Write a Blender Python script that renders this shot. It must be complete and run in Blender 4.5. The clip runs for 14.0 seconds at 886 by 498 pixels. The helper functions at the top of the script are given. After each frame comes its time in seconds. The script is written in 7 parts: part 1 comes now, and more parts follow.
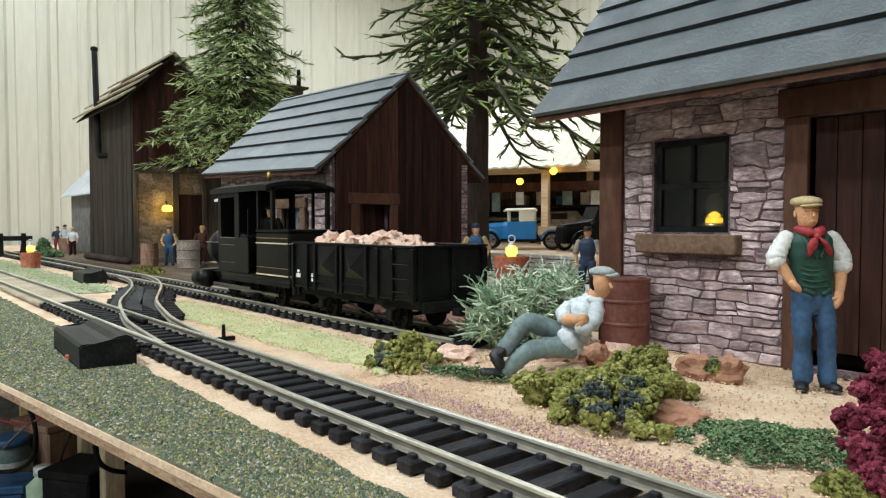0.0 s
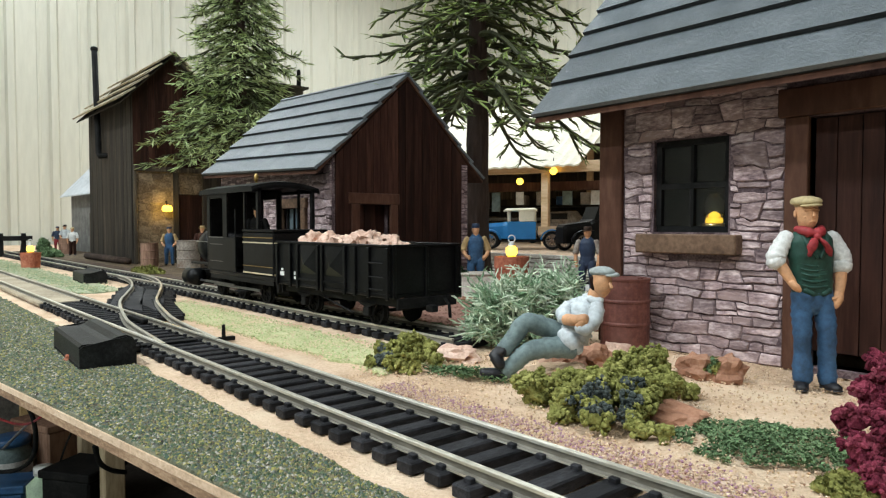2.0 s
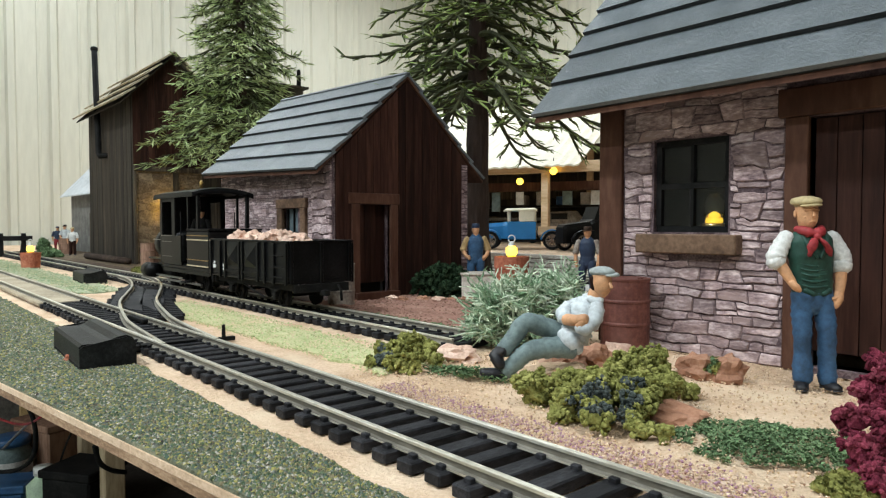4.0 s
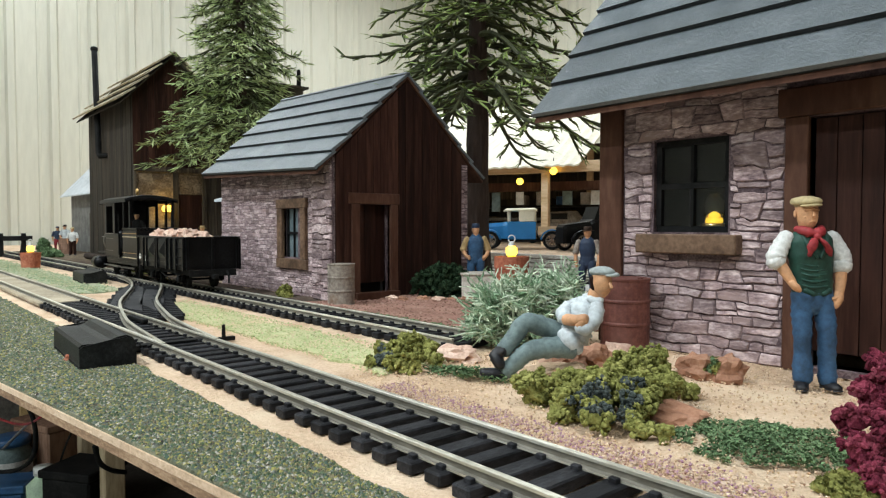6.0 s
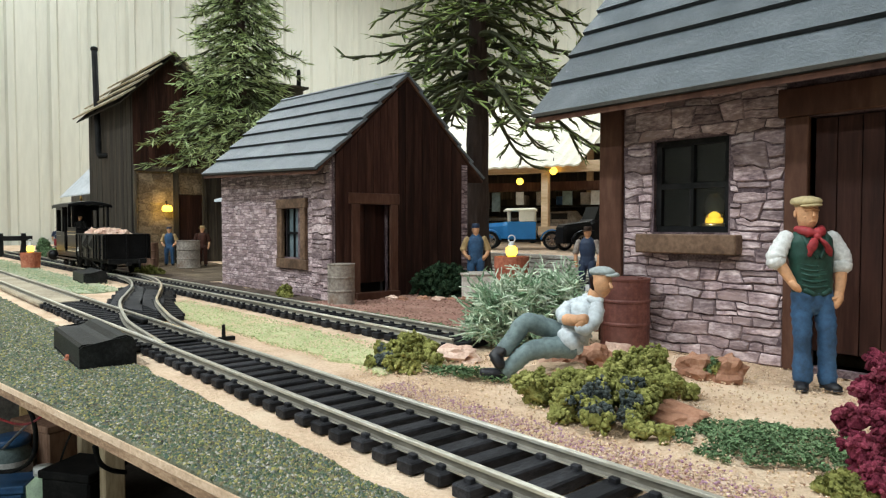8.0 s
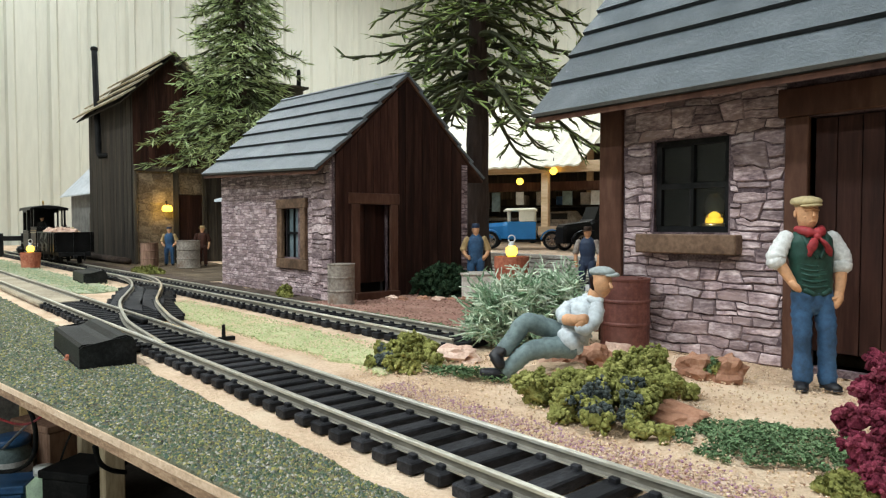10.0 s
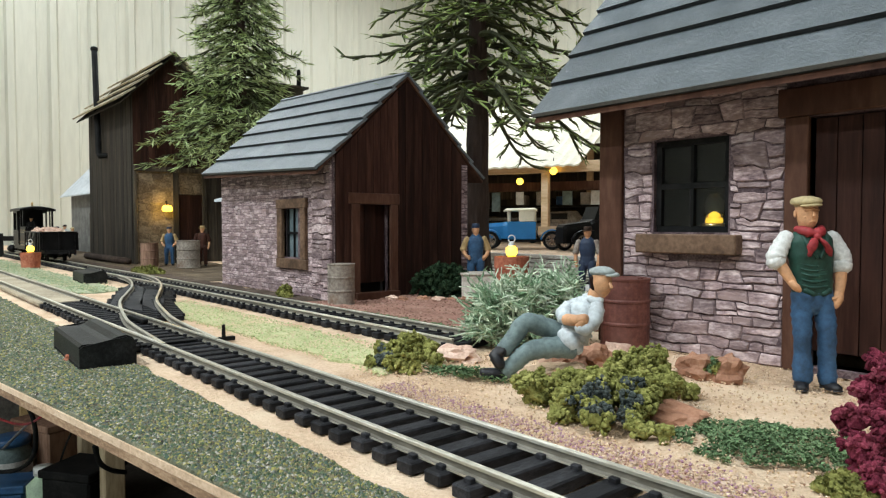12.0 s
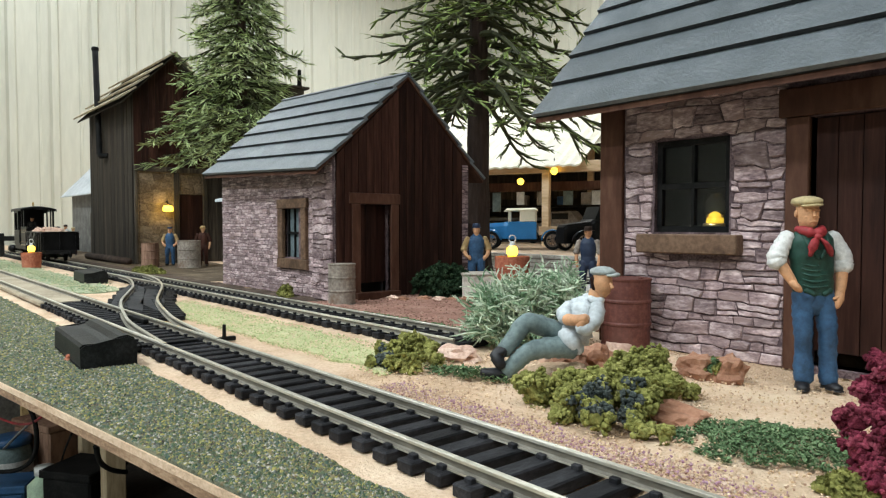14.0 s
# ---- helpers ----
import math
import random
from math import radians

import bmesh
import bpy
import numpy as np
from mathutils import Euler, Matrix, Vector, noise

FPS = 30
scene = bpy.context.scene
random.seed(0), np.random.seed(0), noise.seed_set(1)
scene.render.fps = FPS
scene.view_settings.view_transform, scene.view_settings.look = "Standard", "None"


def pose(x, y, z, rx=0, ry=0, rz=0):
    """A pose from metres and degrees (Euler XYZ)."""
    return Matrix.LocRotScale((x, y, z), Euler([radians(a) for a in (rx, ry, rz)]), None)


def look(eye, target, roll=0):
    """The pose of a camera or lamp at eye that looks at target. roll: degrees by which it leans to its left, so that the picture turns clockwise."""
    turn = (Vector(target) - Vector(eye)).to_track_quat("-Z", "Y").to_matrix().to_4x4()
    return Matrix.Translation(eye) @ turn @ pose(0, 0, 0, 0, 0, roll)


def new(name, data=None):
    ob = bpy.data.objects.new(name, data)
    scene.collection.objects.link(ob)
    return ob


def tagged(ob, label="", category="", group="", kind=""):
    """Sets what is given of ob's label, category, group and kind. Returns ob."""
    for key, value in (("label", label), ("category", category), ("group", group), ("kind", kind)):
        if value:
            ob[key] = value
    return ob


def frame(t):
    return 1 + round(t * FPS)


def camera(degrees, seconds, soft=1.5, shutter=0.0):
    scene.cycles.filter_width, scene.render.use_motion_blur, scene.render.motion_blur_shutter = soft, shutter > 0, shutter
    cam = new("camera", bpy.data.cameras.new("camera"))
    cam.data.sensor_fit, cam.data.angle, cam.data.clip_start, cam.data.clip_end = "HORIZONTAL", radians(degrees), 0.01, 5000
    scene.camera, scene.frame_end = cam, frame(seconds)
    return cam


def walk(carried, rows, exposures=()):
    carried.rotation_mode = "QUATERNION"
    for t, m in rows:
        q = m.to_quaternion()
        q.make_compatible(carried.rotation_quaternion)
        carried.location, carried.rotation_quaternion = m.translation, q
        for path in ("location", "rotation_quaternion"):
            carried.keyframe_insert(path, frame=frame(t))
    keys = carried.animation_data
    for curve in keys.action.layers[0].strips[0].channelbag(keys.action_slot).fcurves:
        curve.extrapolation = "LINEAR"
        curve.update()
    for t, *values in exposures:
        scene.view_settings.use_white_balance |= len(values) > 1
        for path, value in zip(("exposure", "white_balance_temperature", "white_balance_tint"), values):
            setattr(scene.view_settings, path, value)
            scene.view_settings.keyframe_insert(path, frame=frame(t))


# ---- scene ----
cam = camera(66.3, 14.0, soft=1.25)
EYE = Vector((0.0, 0.0, 0.085))
AIM = Vector((-0.7557, 0.6539, -0.0358))
NUDGE = Matrix.Rotation(radians(0.055), 3, "Z") @ AIM   # the tripod is touched at the very end
walk(cam, [(0.0, look(EYE, EYE + AIM)), (13.8, look(EYE, EYE + AIM)), (14.0, look(EYE, EYE + NUDGE))], exposures=[(0.0, 0.0), (14.0, 0.0)])

# ---- world and lights ----
world = bpy.data.worlds.new("world")
scene.world = world
world.use_nodes = True
world.node_tree.nodes["Background"].inputs[0].default_value = (0.75, 0.85, 1.0, 1)
world.node_tree.nodes["Background"].inputs[1].default_value = 0.12
LAMPS = [(-2.55, 0.45, 1.62, 12.0), (-1.0, -0.75, 1.62, 40.0), (0.75, -0.3, 1.62, 20.0), (-1.9, 2.0, 1.62, 37.0), (0.0, -2.1, 1.62, 46.0)]   # place and watts
LAMP_TINT = (0.9, 1.0, 1.05)


# ---- material helpers ----
def nodes_of(name):
    m = bpy.data.materials.new(name)
    m.use_nodes = True
    nt = m.node_tree
    return m, nt, nt.nodes["Principled BSDF"]


def noise_node(nt, vec, scale, detail=4.0, rough=0.6):
    n = nt.nodes.new("ShaderNodeTexNoise")
    n.inputs["Scale"].default_value = scale
    n.inputs["Detail"].default_value = detail
    n.inputs["Roughness"].default_value = rough
    nt.links.new(vec, n.inputs["Vector"])
    return n.outputs["Fac"]


def ramp(nt, fac, stops):
    r = nt.nodes.new("ShaderNodeValToRGB")
    e = r.color_ramp.elements
    while len(e) < len(stops):
        e.new(0.5)
    for el, (pos, col) in zip(e, stops):
        el.position, el.color = pos, (*col, 1)
    nt.links.new(fac, r.inputs["Fac"])
    return r.outputs["Color"]


def mix(nt, fac, a, b, mode="MIX"):
    n = nt.nodes.new("ShaderNodeMix")
    n.data_type, n.blend_type = "RGBA", mode
    for val, sock in ((fac, n.inputs[0]), (a, n.inputs[6]), (b, n.inputs[7])):
        if isinstance(val, (int, float)):
            sock.default_value = val
        elif isinstance(val, tuple):
            sock.default_value = (*val, 1)
        else:
            nt.links.new(val, sock)
    return n.outputs[2]


def surface(name, dark, mid, light, fine=300.0, coarse=30.0, rough=0.7, bump=0.3, metal=0.0, stretch=(1, 1, 1),
            vary=0.0, island=0.0, stain=None, spread=0.5, spec=0.4, depth=0.0006):
    """Two scales of colour variation, relief at the fine scale, an optional stain colour, and variation from piece to piece."""
    m, nt, b = nodes_of(name)
    tc = nt.nodes.new("ShaderNodeTexCoord")
    mp = nt.nodes.new("ShaderNodeMapping")
    mp.inputs["Scale"].default_value = stretch
    nt.links.new(tc.outputs["Object"], mp.inputs["Vector"])
    vec = mp.outputs["Vector"]
    info = nt.nodes.new("ShaderNodeObjectInfo")
    if vary:
        shift = nt.nodes.new("ShaderNodeVectorMath")
        shift.operation = "MULTIPLY_ADD"
        nt.links.new(info.outputs["Random"], shift.inputs[0])
        shift.inputs[1].default_value = (3.1, 1.7, 2.3)
        nt.links.new(vec, shift.inputs[2])
        vec = shift.outputs[0]
    f1 = noise_node(nt, vec, fine, 5.0, 0.65)
    f2 = noise_node(nt, vec, coarse, 3.0, 0.55)
    add = nt.nodes.new("ShaderNodeMath")
    add.operation = "ADD"
    s1 = nt.nodes.new("ShaderNodeMath")
    s1.operation = "MULTIPLY"
    s1.inputs[1].default_value = 0.5
    s2 = nt.nodes.new("ShaderNodeMath")
    s2.operation = "MULTIPLY"
    s2.inputs[1].default_value = 0.5
    nt.links.new(f1, s1.inputs[0])
    nt.links.new(f2, s2.inputs[0])
    nt.links.new(s1.outputs[0], add.inputs[0])
    nt.links.new(s2.outputs[0], add.inputs[1])
    lo, hi = 0.5 - 0.22 * spread, 0.5 + 0.22 * spread
    col = ramp(nt, add.outputs[0], [(lo, dark), (0.5, mid), (hi, light)])
    if stain:
        f3 = noise_node(nt, vec, coarse * 0.45, 4.0, 0.7)
        mask = ramp(nt, f3, [(0.54, (0, 0, 0)), (0.66, (1, 1, 1))])
        col = mix(nt, mask, col, stain)
    for src, amt in ((info.outputs["Random"], vary), (None, island)):
        if amt:
            if src is None:
                g = nt.nodes.new("ShaderNodeNewGeometry")
                src = g.outputs["Random Per Island"]
            hsv = nt.nodes.new("ShaderNodeHueSaturation")
            mr = nt.nodes.new("ShaderNodeMapRange")
            mr.inputs["To Min"].default_value, mr.inputs["To Max"].default_value = 1 - amt, 1 + amt
            nt.links.new(src, mr.inputs["Value"])
            nt.links.new(mr.outputs["Result"], hsv.inputs["Value"])
            nt.links.new(col, hsv.inputs["Color"])
            col = hsv.outputs["Color"]
    nt.links.new(col, b.inputs["Base Color"])
    b.inputs["Roughness"].default_value = rough
    b.inputs["Metallic"].default_value = metal
    b.inputs["Specular IOR Level"].default_value = spec
    if bump:
        bp = nt.nodes.new("ShaderNodeBump")
        bp.inputs["Strength"].default_value = bump
        bp.inputs["Distance"].default_value = depth
        nt.links.new(f1, bp.inputs["Height"])
        nt.links.new(bp.outputs["Normal"], b.inputs["Normal"])
    return m


def scaled(c, k):
    return tuple(min(1.0, v * k) for v in c)


def plain(name, col, rough=0.55, fine=500.0, bump=0.15, metal=0.0, contrast=0.25, coarse=60.0, spec=0.4):
    return surface(name, scaled(col, 1 - contrast), col, scaled(col, 1 + contrast), fine, coarse, rough, bump, metal, spec=spec)


def glow(name, col, strength):
    m, nt, b = nodes_of(name)
    b.inputs["Base Color"].default_value = (*col, 1)
    b.inputs["Emission Color"].default_value = (*col, 1)
    b.inputs["Emission Strength"].default_value = strength
    return m


def clear_glass(name, tint=(0.95, 0.97, 0.97), rough=0.03):
    m, nt, b = nodes_of(name)
    b.inputs["Base Color"].default_value = (*tint, 1)
    b.inputs["Roughness"].default_value = rough
    b.inputs["Transmission Weight"].default_value = 1.0
    b.inputs["IOR"].default_value = 1.3
    return m


# ---- materials ----
M_SAND = surface("sand", (0.5, 0.34, 0.22), (0.69, 0.5, 0.345), (0.84, 0.66, 0.49), 520, 24, 0.95, 0.9, depth=0.0016, stain=(0.76, 0.6, 0.43), spread=0.7, spec=0.15)
M_DARKSOIL = surface("dark_soil", (0.035, 0.026, 0.02), (0.085, 0.062, 0.048), (0.18, 0.14, 0.11), 900, 40, 0.95, 0.7, spread=0.9, spec=0.1)
M_DIRT = surface("brown_dirt", (0.05, 0.038, 0.026), (0.12, 0.09, 0.062), (0.24, 0.19, 0.135), 700, 25, 0.95, 0.7, spread=0.9, spec=0.1)
M_BLUEGREYPANE = plain("blue_grey_pane", (0.13, 0.165, 0.18), 0.25, contrast=0.35)
M_SOIL = surface("red_soil", (0.2, 0.1, 0.075), (0.33, 0.18, 0.14), (0.46, 0.29, 0.22), 1200, 40, 0.95, 0.7, spread=0.8, spec=0.15)
M_GRAVELBED = surface("gravel_bed", (0.08, 0.09, 0.06), (0.16, 0.17, 0.12), (0.28, 0.27, 0.18), 900, 60, 0.95, 0.6, spec=0.1)
M_GRASSBED = surface("pale_grass", (0.32, 0.37, 0.17), (0.5, 0.51, 0.28), (0.7, 0.6, 0.4), 800, 35, 0.95, 0.6, spread=0.8, stain=(0.6, 0.48, 0.3), spec=0.1)
M_BLACKINFILL = surface("black_infill", (0.012, 0.012, 0.013), (0.025, 0.025, 0.027), (0.06, 0.06, 0.06), 700, 40, 0.8, 0.5)
M_SLEEPER = surface("black_plastic_sleeper", (0.008, 0.008, 0.009), (0.016, 0.016, 0.018), (0.034, 0.034, 0.038), 900, 80, 0.6, 0.35, vary=0.2, stretch=(1, 0.25, 1), spec=0.12)
M_RAIL = surface("nickel_rail", (0.46, 0.435, 0.35), (0.62, 0.59, 0.49), (0.8, 0.77, 0.68), 900, 45, 0.36, 0.1, metal=0.6, stretch=(0.2, 1, 1))
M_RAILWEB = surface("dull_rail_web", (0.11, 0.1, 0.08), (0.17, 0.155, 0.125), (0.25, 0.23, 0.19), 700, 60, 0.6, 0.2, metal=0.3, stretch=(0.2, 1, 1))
M_BOARDEDGE = surface("board_edge", (0.15, 0.085, 0.05), (0.27, 0.165, 0.095), (0.42, 0.28, 0.175), 700, 60, 0.85, 0.5, stretch=(0.3, 1, 1))
M_STONE = surface("lilac_stone", (0.095, 0.063, 0.07), (0.32, 0.234, 0.234), (0.68, 0.555, 0.55), 420, 90, 0.85, 1.0, vary=0.3, spread=0.7, stain=(0.27, 0.19, 0.18), spec=0.2, stretch=(0.55, 1, 1.5))
M_MORTAR = surface("dark_mortar", (0.05, 0.034, 0.038), (0.12, 0.085, 0.092), (0.24, 0.18, 0.185), 700, 80, 0.95, 0.5, spec=0.1)
M_TANPLASTER = surface("tan_plaster", (0.1, 0.075, 0.05), (0.18, 0.14, 0.095), (0.28, 0.225, 0.155), 260, 28, 0.9, 0.5, stain=(0.12, 0.085, 0.05), spec=0.15)
M_TANSTONE = surface("tan_stone", (0.085, 0.063, 0.042), (0.165, 0.127, 0.086), (0.26, 0.205, 0.145), 260, 28, 0.9, 0.5, vary=0.2, spec=0.15)
M_SLATE = surface("blue_grey_slate", (0.058, 0.071, 0.081), (0.108, 0.128, 0.142), (0.19, 0.212, 0.228), 420, 40, 0.45, 1.0, vary=0.14, spread=1.0, spec=1.0, depth=0.0009)
# near-black that stands for the shade between slate courses
M_SLATEGAPSHADE = plain("slate_gap_shade", (0.02, 0.022, 0.024), 0.8)
M_BROWN = surface("brown_stained_plank", (0.01, 0.004, 0.0029), (0.03, 0.0118, 0.0082), (0.075, 0.032, 0.022), 260, 40, 0.62, 0.5, stretch=(1, 1, 0.08), vary=0.4, spread=0.8, spec=0.14)
M_BEAM = surface("brown_stained_beam", (0.034, 0.014, 0.009), (0.075, 0.033, 0.021), (0.13, 0.067, 0.045), 260, 40, 0.62, 0.5, stretch=(0.6, 0.6, 0.15), vary=0.2, spread=0.9, spec=0.15)
M_TRIM = surface("brown_window_trim", (0.07, 0.038, 0.021), (0.125, 0.07, 0.04), (0.19, 0.115, 0.07), 300, 50, 0.7, 0.4, vary=0.15)
M_WEATHERED = surface("weathered_dark_plank", (0.009, 0.0065, 0.0045), (0.027, 0.02, 0.0135), (0.1, 0.08, 0.056), 200, 25, 0.8, 0.5, stretch=(1, 1, 0.06), vary=0.5, spread=0.9)
M_PALEBOARD = surface("pale_roof_board", (0.24, 0.2, 0.13), (0.4, 0.34, 0.23), (0.55, 0.48, 0.34), 200, 25, 0.8, 0.4, vary=0.25)
M_BLACK = surface("black_painted_metal", (0.002, 0.002, 0.0022), (0.0045, 0.0045, 0.0048), (0.01, 0.01, 0.0105), 500, 50, 0.36, 0.12, spec=0.16)
M_BLACKMATT = surface("matt_black", (0.004, 0.004, 0.004), (0.008, 0.008, 0.008), (0.018, 0.017, 0.016), 500, 50, 0.75, 0.2, spec=0.15)
M_BLACKPLASTIC = surface("black_moulded_plastic", (0.006, 0.006, 0.0065), (0.012, 0.0125, 0.013), (0.024, 0.025, 0.026), 500, 60, 0.42, 0.25, spec=0.12)
M_CREAMLINE = plain("cream_lining", (0.5, 0.42, 0.28), 0.5)
M_BRASS = surface("brass", (0.4, 0.25, 0.08), (0.55, 0.36, 0.13), (0.7, 0.5, 0.22), 300, 40, 0.35, 0.1, metal=1.0)
M_STEEL = surface("dull_steel", (0.18, 0.18, 0.18), (0.28, 0.28, 0.28), (0.4, 0.4, 0.39), 400, 40, 0.4, 0.15, metal=0.9)
M_PINKROCK = surface("pink_ore", (0.42, 0.25, 0.18), (0.66, 0.45, 0.35), (0.86, 0.68, 0.56), 500, 90, 0.85, 0.6, vary=0.15, spread=0.9)
M_REDROCK = surface("red_rock", (0.2, 0.09, 0.05), (0.36, 0.18, 0.11), (0.5, 0.3, 0.2), 420, 60, 0.85, 0.6, vary=0.15, spread=0.9)
M_RUSTDRUM = surface("red_oxide_drum", (0.085, 0.025, 0.018), (0.125, 0.04, 0.03), (0.18, 0.07, 0.052), 350, 40, 0.62, 0.25, stain=(0.1, 0.035, 0.025))
M_GREYDRUM = surface("weathered_grey_drum", (0.15, 0.122, 0.1), (0.25, 0.21, 0.175), (0.37, 0.33, 0.28), 300, 50, 0.7, 0.3, stain=(0.17, 0.11, 0.075))
M_WOODDRUM = surface("brown_barrel", (0.11, 0.055, 0.036), (0.2, 0.11, 0.072), (0.32, 0.19, 0.13), 250, 40, 0.75, 0.3, stretch=(1, 1, 0.2))
M_TERRACOTTA = surface("terracotta", (0.26, 0.07, 0.04), (0.38, 0.12, 0.065), (0.5, 0.2, 0.12), 300, 40, 0.8, 0.3)
M_WHITEPLASTER = surface("dirty_white_plaster", (0.38, 0.33, 0.28), (0.55, 0.5, 0.44), (0.7, 0.66, 0.6), 300, 50, 0.8, 0.3)
M_WALL = surface("cream_metal_wall", (0.515, 0.508, 0.43), (0.555, 0.548, 0.465), (0.6, 0.592, 0.505), 40, 1.2, 0.5, 0.05, stretch=(1, 1, 0.15), spec=0.4)
M_CEIL = surface("ceiling_paint", (0.3, 0.28, 0.25), (0.36, 0.34, 0.31), (0.42, 0.4, 0.36), 60, 2, 0.9, 0.05)
M_FLOOR = surface("concrete_floor", (0.2, 0.19, 0.17), (0.28, 0.26, 0.24), (0.36, 0.34, 0.31), 60, 4, 0.8, 0.2)
M_TIN = surface("pale_tin_roof", (0.44, 0.48, 0.52), (0.56, 0.6, 0.64), (0.66, 0.7, 0.74), 120, 20, 0.4, 0.1)
M_GREYWALL = surface("grey_board_wall", (0.12, 0.12, 0.12), (0.19, 0.19, 0.185), (0.27, 0.27, 0.26), 200, 30, 0.8, 0.3)
M_BARK = surface("dark_bark", (0.016, 0.009, 0.006), (0.038, 0.022, 0.015), (0.075, 0.047, 0.034), 260, 40, 0.9, 0.9, stretch=(1, 1, 0.18), spread=0.9, depth=0.002)
M_NEEDLE = surface("conifer_needles", (0.05, 0.08, 0.018), (0.17, 0.24, 0.06), (0.5, 0.58, 0.24), 60, 9, 0.6, 0.1, island=0.55, spread=0.8)
M_NEEDLE2 = surface("blue_green_needles", (0.17, 0.235, 0.085), (0.37, 0.46, 0.2), (0.6, 0.65, 0.36), 120, 14, 0.6, 0.1, island=0.45, spread=0.8)
M_TWIG = plain("olive_twig", (0.05, 0.056, 0.02), 0.7, contrast=0.6)
M_OLIVE = surface("olive_lichen", (0.085, 0.092, 0.026), (0.21, 0.212, 0.062), (0.43, 0.41, 0.15), 900, 120, 0.95, 0.8, island=0.3, spread=0.9, spec=0.1)
M_DARKLICHEN = surface("blue_grey_lichen", (0.026, 0.033, 0.03), (0.062, 0.074, 0.068), (0.14, 0.155, 0.14), 900, 120, 0.95, 0.8, island=0.3, spec=0.1)
M_GREENCOVER = surface("green_ground_cover", (0.05, 0.085, 0.042), (0.125, 0.2, 0.095), (0.25, 0.34, 0.18), 900, 120, 0.9, 0.7, island=0.4, spread=0.9, spec=0.15)
M_DARKBUSH = surface("dark_green_bush", (0.008, 0.02, 0.01), (0.02, 0.042, 0.02), (0.05, 0.08, 0.04), 900, 120, 0.9, 0.7, island=0.4, spread=0.9, spec=0.15)
M_CRIMSON = surface("crimson_lichen", (0.06, 0.008, 0.017), (0.15, 0.024, 0.042), (0.32, 0.085, 0.11), 900, 120, 0.9, 0.8, island=0.35, spread=0.9, spec=0.1)
M_PALEFROND = surface("pale_green_frond", (0.32, 0.42, 0.28), (0.5, 0.58, 0.43), (0.72, 0.76, 0.63), 400, 60, 0.8, 0.2, island=0.3, spec=0.2)
M_MIDFROND = surface("sage_green_frond", (0.12, 0.21, 0.12), (0.22, 0.33, 0.2), (0.36, 0.46, 0.32), 400, 60, 0.8, 0.2, island=0.35, spec=0.2)
M_PURPLE = surface("mauve_scatter", (0.24, 0.12, 0.14), (0.38, 0.22, 0.25), (0.52, 0.36, 0.37), 900, 90, 0.9, 0.5, island=0.35)
M_SKIN = plain("flesh_paint", (0.55, 0.29, 0.15), 0.55, contrast=0.2)
M_GREEN = plain("dark_green_paint", (0.012, 0.05, 0.036), 0.6, contrast=0.4, fine=350)
M_DENIM = plain("denim_blue_paint", (0.028, 0.075, 0.15), 0.65, contrast=0.4, fine=350)
M_WHITE = plain("off_white_paint", (0.62, 0.62, 0.6), 0.6)
M_RED = plain("red_paint", (0.24, 0.022, 0.026), 0.6, contrast=0.4)
M_BLUEGREY = plain("blue_grey_panel_paint", (0.1, 0.16, 0.21), 0.6, contrast=0.3)
M_PALEGREEN = plain("pale_green_paint", (0.42, 0.55, 0.4), 0.6, contrast=0.2)
M_TANCAP = plain("tan_cap_paint", (0.4, 0.32, 0.17), 0.7)
M_GREYBLUE = plain("grey_blue_paint", (0.14, 0.19, 0.19), 0.65, contrast=0.35, fine=300)
M_SHIRT = plain("pale_grey_shirt_paint", (0.5, 0.54, 0.56), 0.6, contrast=0.25, fine=300)
M_CAPGREY = plain("pale_grey_cap_paint", (0.3, 0.33, 0.32), 0.65, contrast=0.3)
M_TANSHIRT = plain("tan_shirt_paint", (0.4, 0.27, 0.12), 0.6)
M_DARKBLUE = plain("dark_blue_paint", (0.02, 0.035, 0.07), 0.6)
M_BOOT = plain("black_boot_paint", (0.01, 0.01, 0.012), 0.5)
M_TRUCKBLUE = plain("glossy_blue_paint", (0.035, 0.2, 0.46), 0.25, contrast=0.1)
M_CREAM = plain("cream_paint", (0.78, 0.72, 0.56), 0.35, contrast=0.08)
M_PALEWOOD = surface("pale_new_wood", (0.5, 0.33, 0.18), (0.62, 0.44, 0.26), (0.72, 0.54, 0.35), 200, 20, 0.6, 0.2, stretch=(0.2, 1, 1))
M_CREAMROOF = surface("cream_corrugated_roof", (0.62, 0.55, 0.4), (0.7, 0.63, 0.47), (0.76, 0.69, 0.54), 150, 12, 0.55, 0.1)
# near-black in place of the shade seen through windows
M_INTERIORSHADE = plain("interior_shade", (0.012, 0.011, 0.01), 0.8)
M_GLASS = clear_glass("window_glass")
M_LAMPGLASS = clear_glass("lamp_glass", (1.0, 0.97, 0.85))
M_YELLOWGLOW = glow("warm_lamp_glow", (1.0, 0.62, 0.06), 4.0)
M_YELLOWSOFT = glow("soft_lamp_glow", (1.0, 0.66, 0.06), 0.95)
M_TUBE = glow("fluorescent_tube", (0.98, 0.98, 0.95), 6.0)
M_BLUEBOX = plain("blue_plastic", (0.03, 0.09, 0.2), 0.4)
M_LEGWOOD = surface("rough_timber_leg", (0.22, 0.16, 0.09), (0.34, 0.26, 0.16), (0.46, 0.37, 0.25), 200, 20, 0.8, 0.3, stretch=(1, 1, 0.15))


# ---- geometry helpers ----
def thing(name, m, label, category, group="", kind=""):
    return tagged(place(new(name), m), label, category, group, kind)


def place(ob, m):
    ob.matrix_basis = m
    return ob


